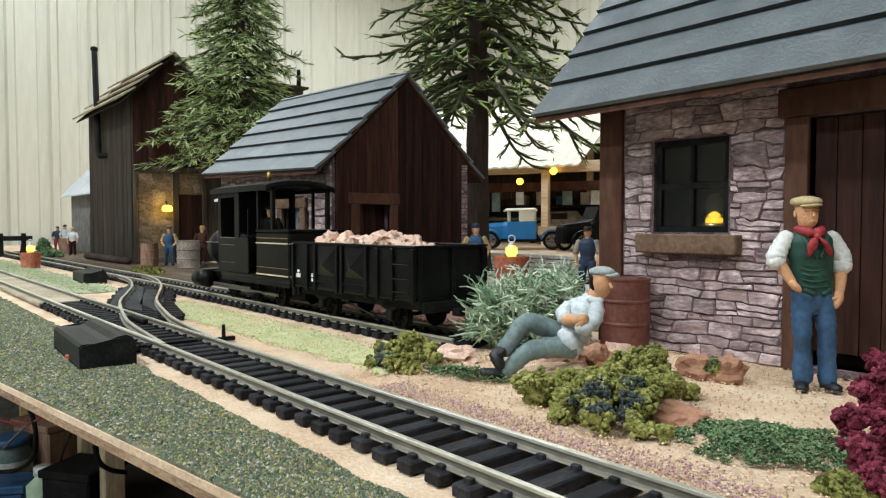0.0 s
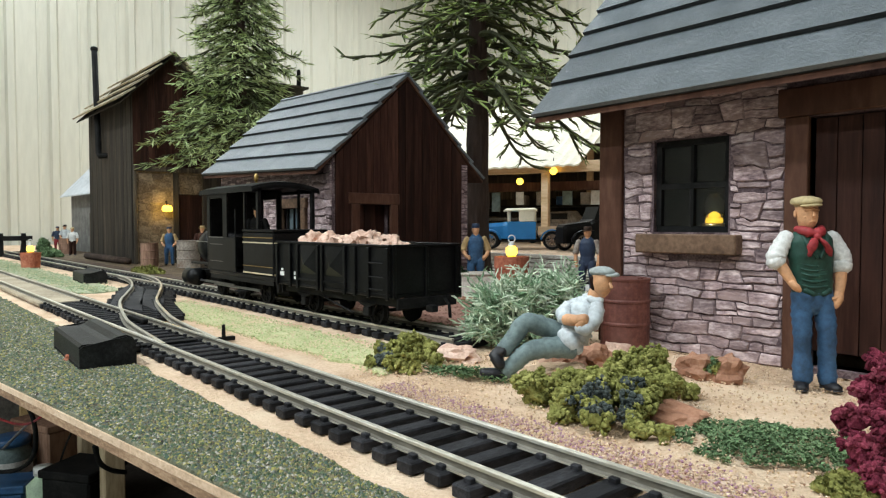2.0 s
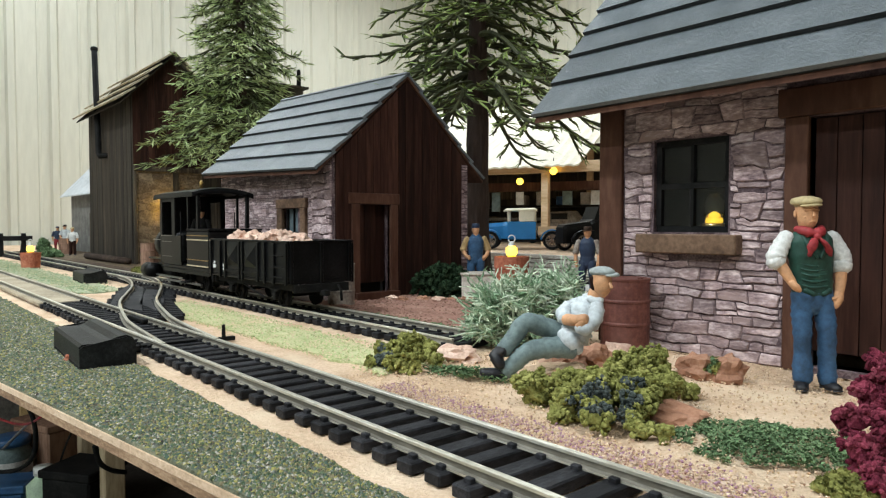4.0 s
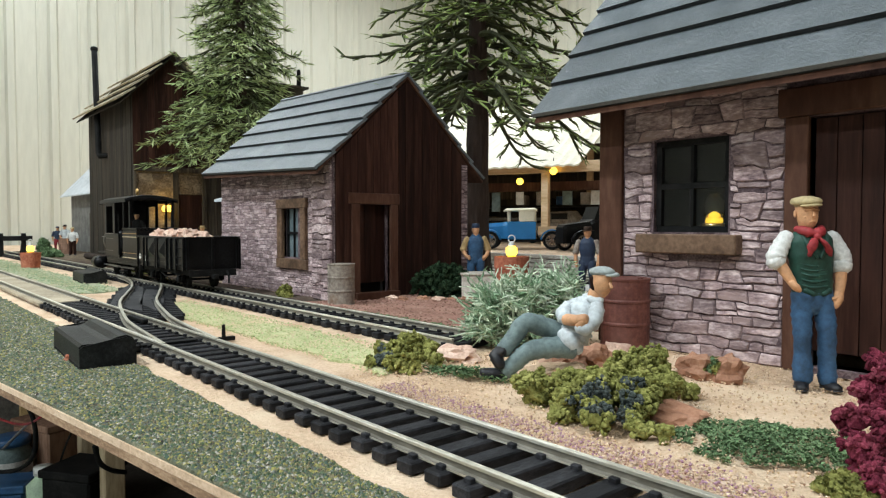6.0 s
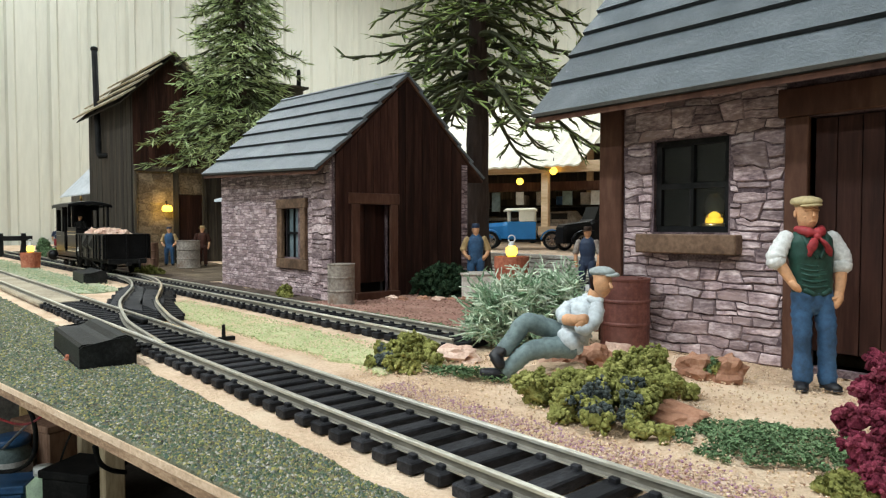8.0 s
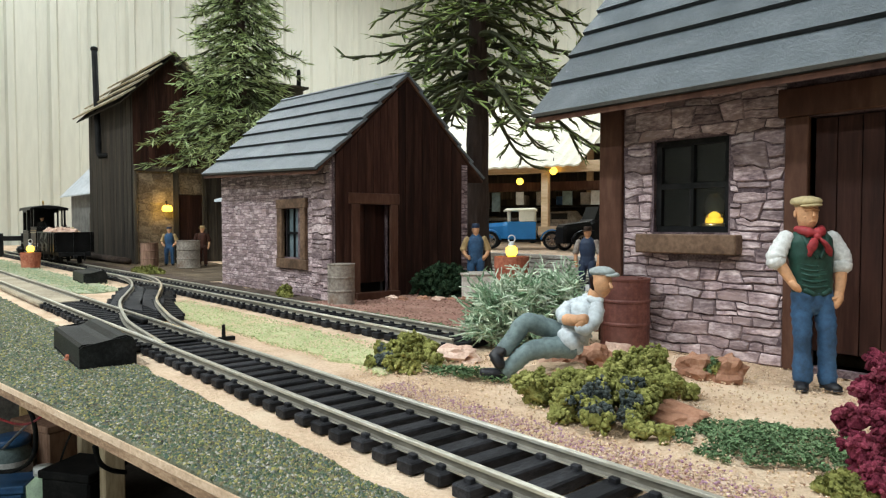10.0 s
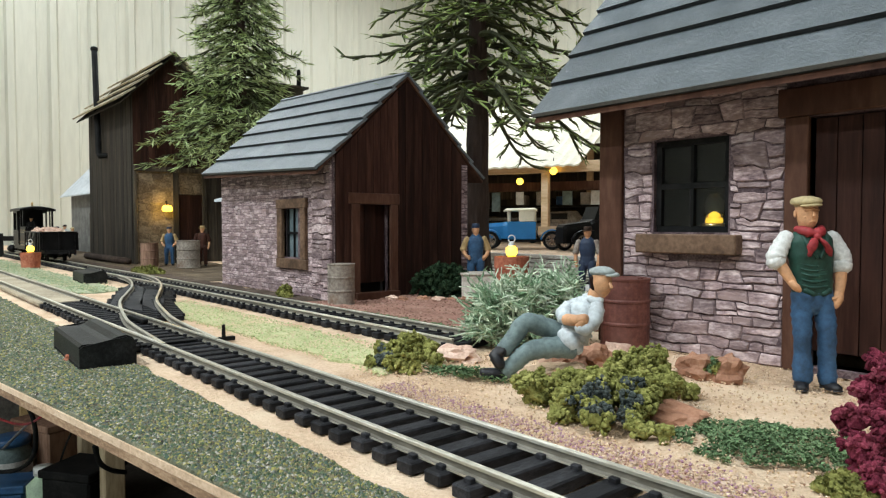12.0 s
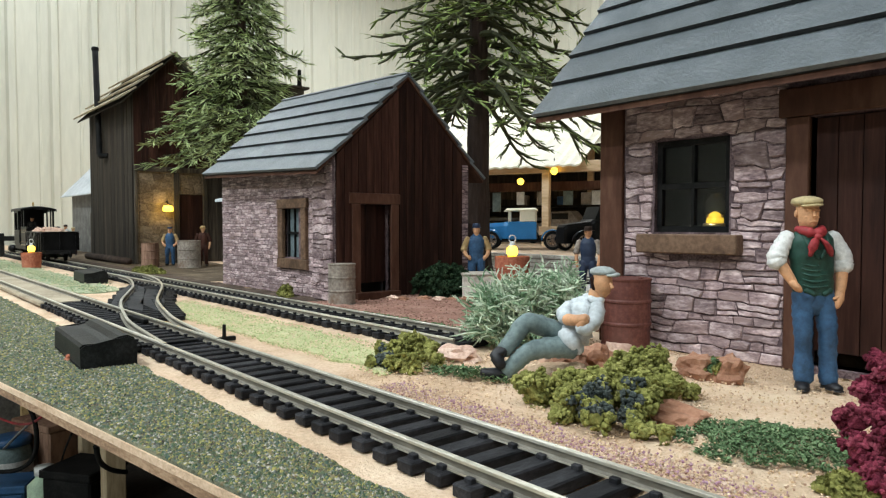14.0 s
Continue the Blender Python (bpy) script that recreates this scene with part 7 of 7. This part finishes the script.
def shelter():
    root = thing("vehicle_shelter", pose(-1.69, 0.94, DECK, 0, 0, 23), "open timber vehicle shelter with cream corrugated roof", "shelter", "model buildings")
    L, H = 0.797, 0.196
    for x in (0.02, 0.37, 0.706):
        for y in (0.0, 0.42):
            part("post", bx(x - 0.0085, x + 0.0085, y - 0.0085, y + 0.0085, 0, H - 0.026 + y * 0.4, bevel=0.001), M_PALEWOOD, root, "square pale timber post")
    part("beam", bx(-0.02, L + 0.35, -0.009, 0.009, H - 0.0255, H - 0.001, bevel=0.001), M_PALEWOOD, root, "pale timber eave beam")
    part("beam", bx(-0.02, L + 0.35, 0.41, 0.43, H + 0.142, H + 0.168, bevel=0.001), M_PALEWOOD, root, "pale timber rear beam")
    bm = bmesh.new()
    rows = []
    n = 66
    for i in range(n + 1):
        x = -0.03 + (L + 0.03) * i / n
        b = 0.0016 * math.cos(i * math.pi)
        rows.append([Vector((x, -0.045, H - 0.012 + b)), Vector((x, 0.5, H + 0.226 + b)), Vector((x, 0.5, H + 0.222 + b)), Vector((x, -0.045, H - 0.016 + b))])
    part("roof", ring_loft(bm, rows), M_CREAMROOF, root, "cream corrugated roof")
    bm = bmesh.new()
    rows = []
    for i in range(31):
        x = L + 0.012 + 0.4 * i / 30
        b = 0.0016 * math.cos(i * math.pi)
        rows.append([Vector((x, 0.12, H + 0.06 + b)), Vector((x, 0.55, H + 0.24 + b)), Vector((x, 0.55, H + 0.236 + b)), Vector((x, 0.12, H + 0.056 + b))])
    part("roof", ring_loft(bm, rows), M_CREAMROOF, root, "cream corrugated roof")
    for z in (0.02, 0.048):
        part("rail_board", bx(L + 0.01, L + 0.4, 0.125, 0.131, H + z - 0.02, H + z, bevel=0.0006), M_PALEWOOD, root)
    part("rear_wall", bx(-0.02, L + 0.4, 0.4387, 0.4447, 0.0, 0.285), M_WEATHERED, root, "dark rear wall")
    for k in range(11):
        part("wall_board", bx(-0.02, L + 0.4, 0.4325, 0.4385, 0.001 + 0.0252 * k, 0.0255 + 0.0252 * k, bevel=0.0006), M_WEATHERED, root, "dark rear wall board")
    for x, y, z in ((0.632, 0.03, H - 0.042), (0.73, -0.018, H - 0.0235)):
        g = part("lamp_cord", tube(bmesh.new(), [(x, y, z), (x, y, z + 0.03)], 0.0009, 6), M_BLACKMATT, root)
        part("lamp_globe", ball(bmesh.new(), (x, y, z), 0.0085, 2), M_YELLOWGLOW, g, "small yellow glowing bulb", smooth=True)
    part("shelf", bx(0.3, 1.1, 0.36, 0.43, 0.1, 0.106), M_WEATHERED, root)
    part("low_beam", bx(-0.02, L + 0.35, 0.1, 0.112, H - 0.062, H - 0.04, bevel=0.001), M_BEAM, root, "dark brown inner beam")
    part("work_bench", bx(0.3, 0.9, 0.3, 0.36, 0.062, 0.07, bevel=0.001), M_GREYWALL, root, "grey bench top")
    part("blue_panel", bx(0.8, 1.15, 0.352, 0.358, 0.001, 0.098), M_BLUEGREY, root, "blue-grey painted panel")
    for x, w, h, mt in ((0.535, 0.022, 0.045, M_GREYBLUE), (0.6, 0.02, 0.028, M_WHITE), (0.655, 0.02, 0.024, M_GREYDRUM), (0.72, 0.024, 0.03, M_GREYBLUE), (0.79, 0.022, 0.03, M_WHITE)):
        part("hanging_sign", bx(x, x + w, 0.09, 0.094, H - 0.068 - h, H - 0.064, bevel=0.0006), mt, root, "small pale plate hung under the beam")
    for i, (x, w, h, mt) in enumerate(((0.5, 0.03, 0.03, M_GREYDRUM), (0.56, 0.022, 0.04, M_WHITEPLASTER), (0.62, 0.04, 0.025, M_BLUEBOX), (0.69, 0.03, 0.035, M_WHITEPLASTER), (0.76, 0.05, 0.028, M_GREYWALL), (0.85, 0.04, 0.045, M_GREYDRUM))):
        part("shelf_item", bx(x, x + w, 0.37, 0.4, 0.1062, 0.1062 + h, bevel=0.002), mt, root)
    return root


shelter()


def car_wheel(parent, x, y, r, w=0.007):
    bm = bmesh.new()
    n = 24
    rings = []
    for rad, dy in ((r * 0.7, -w / 2), (r * 0.96, -w / 2), (r, -w / 4), (r, w / 4), (r * 0.96, w / 2), (r * 0.7, w / 2)):
        rings.append([Vector((x + rad * math.cos(6.283 * k / n), y + dy, r + rad * math.sin(6.283 * k / n))) for k in range(n)])
    wh = part("wheel", ring_loft(bm, rings, closed=True), M_BLACKMATT, parent, "black tyre")
    bm = bmesh.new()
    rings = []
    for rad, dy in ((r * 0.6, -w / 3), (r * 0.71, -w / 3), (r * 0.71, w / 3), (r * 0.6, w / 3)):
        rings.append([Vector((x + rad * math.cos(6.283 * k / n), y + dy, r + rad * math.sin(6.283 * k / n))) for k in range(n)])
    ring_loft(bm, rings, closed=True)
    for k in range(10):
        a = 6.283 * k / 10
        tube(bm, [(x, y, r), (x + 0.64 * r * math.cos(a), y, r + 0.64 * r * math.sin(a))], r * 0.045, 5)
    ring = [[Vector((x + rad * math.cos(6.283 * k / 12), y + dy, r + rad * math.sin(6.283 * k / 12))) for k in range(12)] for rad, dy in ((r * 0.18, -w / 2), (r * 0.18, w / 2))]
    ring_loft(bm, ring)
    part("rim", bm, M_GREYDRUM, wh, "pale spoked rim")


def fender(parent, x, y, r, mat, w=0.012):
    bm = bmesh.new()
    rows = []
    for k in range(13):
        a = math.pi * (0.02 + 0.96 * k / 12)
        rows.append([Vector((x + rr * math.cos(a), y + dy, r + rr * math.sin(a) * 0.95)) for rr, dy in ((r * 1.16, -w / 2), (r * 1.28, 0), (r * 1.16, w / 2), (r * 1.1, 0))])
    part("fender", ring_loft(bm, rows), mat, parent, smooth=True)


def vintage_truck(m, blue, cream, bed, label, roofed=True):
    """Front towards -x."""
    root = thing("vintage_truck", m, label, "truck", "model vehicles")
    r = 0.0185
    for y in (-0.034, 0.034):
        for x in (-0.062, 0.062):
            car_wheel(root, x, y, r)
            fender(root, x, y, r, blue)
        part("running_board", bx(-0.04, 0.04, y - 0.006, y + 0.006, 0.0155, 0.018, bevel=0.0006), M_BLACKMATT, root)
        part("headlamp", ball(bmesh.new(), (-0.078, y * 0.55, 0.047), 0.006, 2), M_STEEL, root, "chrome headlamp", smooth=True)
    part("chassis", bx(-0.078, 0.112, -0.014, 0.014, 0.016, 0.022), M_BLACKMATT, root)
    bm = bmesh.new()
    rows = []
    for x, w, z in ((-0.072, 0.014, 0.05), (-0.07, 0.0155, 0.0525), (-0.036, 0.02, 0.055), (-0.028, 0.024, 0.0565)):
        rows.append([Vector((x, -w, 0.022)), Vector((x, w, 0.022)), Vector((x, w * 1.02, z - 0.008)), Vector((x, w * 0.7, z)), Vector((x, -w * 0.7, z)), Vector((x, -w * 1.02, z - 0.008))])
    part("bonnet", ring_loft(bm, rows), blue, root, "blue bonnet")
    part("radiator", bx(-0.0755, -0.0725, -0.0135, 0.0135, 0.024, 0.05, bevel=0.001), M_STEEL, root, "chrome radiator")
    part("lower_cab", bx(-0.0278, 0.03, -0.026, 0.026, 0.02, 0.0565, bevel=0.0015), blue, root, "blue lower cab")
    for y in (-0.0245, 0.0245):
        for b in ((-0.027, -0.0235), (-0.004, 0.0269)):
            part("cab_pillar", bx(b[0], b[1], y - 0.0015, y + 0.0015, 0.0567, 0.078), cream, root, "cream cab pillar")
    part("cab_back", bx(0.027, 0.0295, -0.0225, 0.0225, 0.0567, 0.078), cream, root)
    bm = bmesh.new()
    rows = []
    for x, dz in ((-0.035, -0.0035), (-0.031, 0.0), (0.026, 0.001), (0.0315, -0.002)):
        up = [(y, 0.0835 + dz - 0.0035 * (y / 0.027) ** 2) for y in [0.0275 * k / 5 for k in range(-5, 6)]]
        rows.append([Vector((x, y, z)) for y, z in up] + [Vector((x, y, 0.0775)) for y, z in up[::-1]])
    part("cab_roof", ring_loft(bm, rows), cream, root, "cream domed cab roof", smooth=False)
    part("seat", bx(0.008, 0.024, -0.02, 0.02, 0.057, 0.066, bevel=0.002), M_BROWN, root)
    b = part("bed", bx(0.034, 0.122, -0.031, 0.031, 0.0295, 0.033, bevel=0.0005), bed, root, "timber load bed")
    for y in (-0.031, 0.029):
        part("bed_side", bx(0.034, 0.122, y, y + 0.002, 0.0332, 0.0465, bevel=0.0004), bed, b)
    part("tail_board", bx(0.1205, 0.1225, -0.0288, 0.0288, 0.0332, 0.0465), bed, b)
    return root


vintage_truck(pose(-0.945, 1.03, DECK, 0, 0, 40), M_TRUCKBLUE, M_CREAM, M_PALEWOOD, "blue vintage truck with cream cab and pale timber bed")


def dark_sedan(m, mat, label):
    root = thing("vintage_sedan", m, label, "car", "model vehicles")
    r = 0.018
    for y in (-0.032, 0.032):
        for x in (-0.06, 0.06):
            car_wheel(root, x, y, r)
            fender(root, x, y, r, mat)
    rows = []
    for x, w, z in ((-0.09, 0.014, 0.045), (-0.085, 0.017, 0.05), (-0.035, 0.022, 0.056), (-0.03, 0.027, 0.06), (0.06, 0.028, 0.06), (0.09, 0.02, 0.045)):
        rows.append([Vector((x, -w, 0.015)), Vector((x, w, 0.015)), Vector((x, w, z - 0.006)), Vector((x, w * 0.8, z)), Vector((x, -w * 0.8, z)), Vector((x, -w, z - 0.006))])
    part("body", ring_loft(bmesh.new(), rows), mat, root)
    rows = []
    for x, z in ((-0.028, 0.06), (-0.018, 0.084), (0.045, 0.086), (0.068, 0.06)):
        w = 0.024
        rows.append([Vector((x, -w, 0.058)), Vector((x, w, 0.058)), Vector((x, w * 0.9, z)), Vector((x, -w * 0.9, z))])
    part("cabin", ring_loft(bmesh.new(), rows), mat, root)
    for y in (-0.0242, 0.0238):
        # panels coloured as the shaded cabin behind the windows
        part("side_window", bx(-0.008, 0.04, y, y + 0.0004, 0.064, 0.08), M_INTERIORSHADE, root)
    return root


dark_sedan(pose(-0.786, 1.079, DECK, 0, 0, 70), M_BLACK, "glossy black vintage car beside the shelter")
dark_sedan(pose(-1.17, 1.42, DECK, 0, 0, 10), M_GREYDRUM, "grey vintage car parked inside the shelter")
dark_sedan(pose(-0.9, 1.45, DECK, 0, 0, 15), M_GREYBLUE, "grey-blue vintage car parked inside the shelter")
straight_track(-1.9, 0.5, 0.80, "grey back track before the raised yard", -1.6, -0.35)


# ---- below the board ----
for x, y, r in ((-0.6819, 0.1776, 0.009), (-0.8507, 0.1956, 0.009), (-1.6, 0.35, 0.018), (-1.6, 2.6, 0.018), (0.6, 2.6, 0.018), (0.6, 0.45, 0.018)):
    part("leg", bx(x - r, x + r, y - r, y + r, FLOOR_Z, -0.0076, bevel=0.001), M_LEGWOOD, board, "pale rough timber leg")
single("lower_shelf", bx(-1.9, -0.58, 0.02, 1.1, -0.215, -0.2), M_WEATHERED, pose(0, 0, 0), "timber storage shelf under the layout", "shelf")


def carton(m, x, y, z, mat, label):
    root = thing("storage_box", m, label, "box", "boxes under the layout")
    part("body", bx(-x / 2, x / 2, -y / 2, y / 2, 0, z, bevel=0.002), mat, root)
    part("lid", bx(-x / 2 - 0.002, x / 2 + 0.002, -y / 2 - 0.002, y / 2 + 0.002, z + 0.0002, z + 0.008, bevel=0.001), mat, root)


carton(pose(-0.7365, 0.1657, -0.2, 0, 0, 35), 0.055, 0.05, 0.04, M_BLACKMATT, "black box on the shelf under the layout")
carton(pose(-0.8232, 0.1102, -0.2, 0, 0, 60), 0.05, 0.04, 0.012, M_BLUEBOX, "flat blue plastic box on the shelf under the layout")
carton(pose(-0.9042, 0.1740, -0.2, 0, 0, 20), 0.07, 0.06, 0.05, M_WOODDRUM, "reddish brown carton at the back of the lower shelf")
carton(pose(-0.9882, 0.1778, -0.2, 0, 0, -15), 0.05, 0.05, 0.075, M_TANSHIRT, "ochre tin at the back of the lower shelf")
carton(pose(-1.0743, 0.1500, -0.2, 0, 0, 10), 0.09, 0.07, 0.11, M_GREYWALL, "grey box at the back of the lower shelf")
root = thing("jar", pose(-0.8847, 0.1253, -0.2), "blue-grey plastic jar with a white label", "jar")
part("body", lathe(bmesh.new(), [(0.019, 0.0), (0.021, 0.004), (0.021, 0.03), (0.018, 0.036), (0.018, 0.04)], 24), M_GREYBLUE, root, smooth=True)
part("lid", lathe(bmesh.new(), [(0.02, 0.0402), (0.02, 0.047), (0.017, 0.049)], 24), M_BLUEBOX, root, "blue lid", smooth=True)
part("paper_label", lathe(bmesh.new(), [(0.0213, 0.009), (0.0213, 0.024)], 24, caps=False), M_WHITE, root, "white paper label", smooth=True)
root = thing("bottle", pose(-0.7738, 0.1371, -0.2), "pale green plastic bottle with a white cap", "bottle")
part("body", lathe(bmesh.new(), [(0.014, 0.0), (0.0155, 0.004), (0.0155, 0.024), (0.008, 0.031), (0.008, 0.034)], 20), M_PALEGREEN, root, smooth=True)
part("cap", lathe(bmesh.new(), [(0.009, 0.0342), (0.009, 0.042), (0.004, 0.043)], 16), M_WHITE, root, smooth=True)
single("offcut", bx(-0.06, 0.06, -0.007, 0.007, -0.004, 0.004, bevel=0.001), M_PALEWOOD, pose(-0.8044, 0.1439, -0.1865, 0, -7, 52), "pale timber offcut leaning on the lower shelf", "timber")
cloth = bmesh.new()
ball(cloth, (0, 0, 0.016), 0.024, 3, 0.7, (1.2, 0.9, 0.75), seed=5.0)
single("rag", cloth, M_GREYDRUM, pose(-0.9047, 0.1450, -0.2), "crumpled grey rag on the lower shelf", "rag")
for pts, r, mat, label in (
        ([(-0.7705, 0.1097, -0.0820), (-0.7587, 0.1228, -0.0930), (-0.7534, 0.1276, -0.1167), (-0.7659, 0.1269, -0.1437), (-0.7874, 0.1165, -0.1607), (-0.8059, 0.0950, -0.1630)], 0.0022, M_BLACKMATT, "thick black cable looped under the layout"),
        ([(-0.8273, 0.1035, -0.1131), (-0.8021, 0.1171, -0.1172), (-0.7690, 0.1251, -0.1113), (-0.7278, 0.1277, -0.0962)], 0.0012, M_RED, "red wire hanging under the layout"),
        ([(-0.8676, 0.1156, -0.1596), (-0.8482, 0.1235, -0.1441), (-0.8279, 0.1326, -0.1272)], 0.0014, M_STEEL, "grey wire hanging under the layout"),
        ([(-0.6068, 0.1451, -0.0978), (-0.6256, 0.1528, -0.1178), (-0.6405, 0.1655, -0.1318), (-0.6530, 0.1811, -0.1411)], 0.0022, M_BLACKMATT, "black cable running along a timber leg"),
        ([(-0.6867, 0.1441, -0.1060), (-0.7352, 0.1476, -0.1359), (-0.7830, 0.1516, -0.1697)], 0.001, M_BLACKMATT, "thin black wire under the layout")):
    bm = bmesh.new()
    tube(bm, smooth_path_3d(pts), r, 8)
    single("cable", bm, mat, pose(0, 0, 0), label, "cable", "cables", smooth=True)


motions()
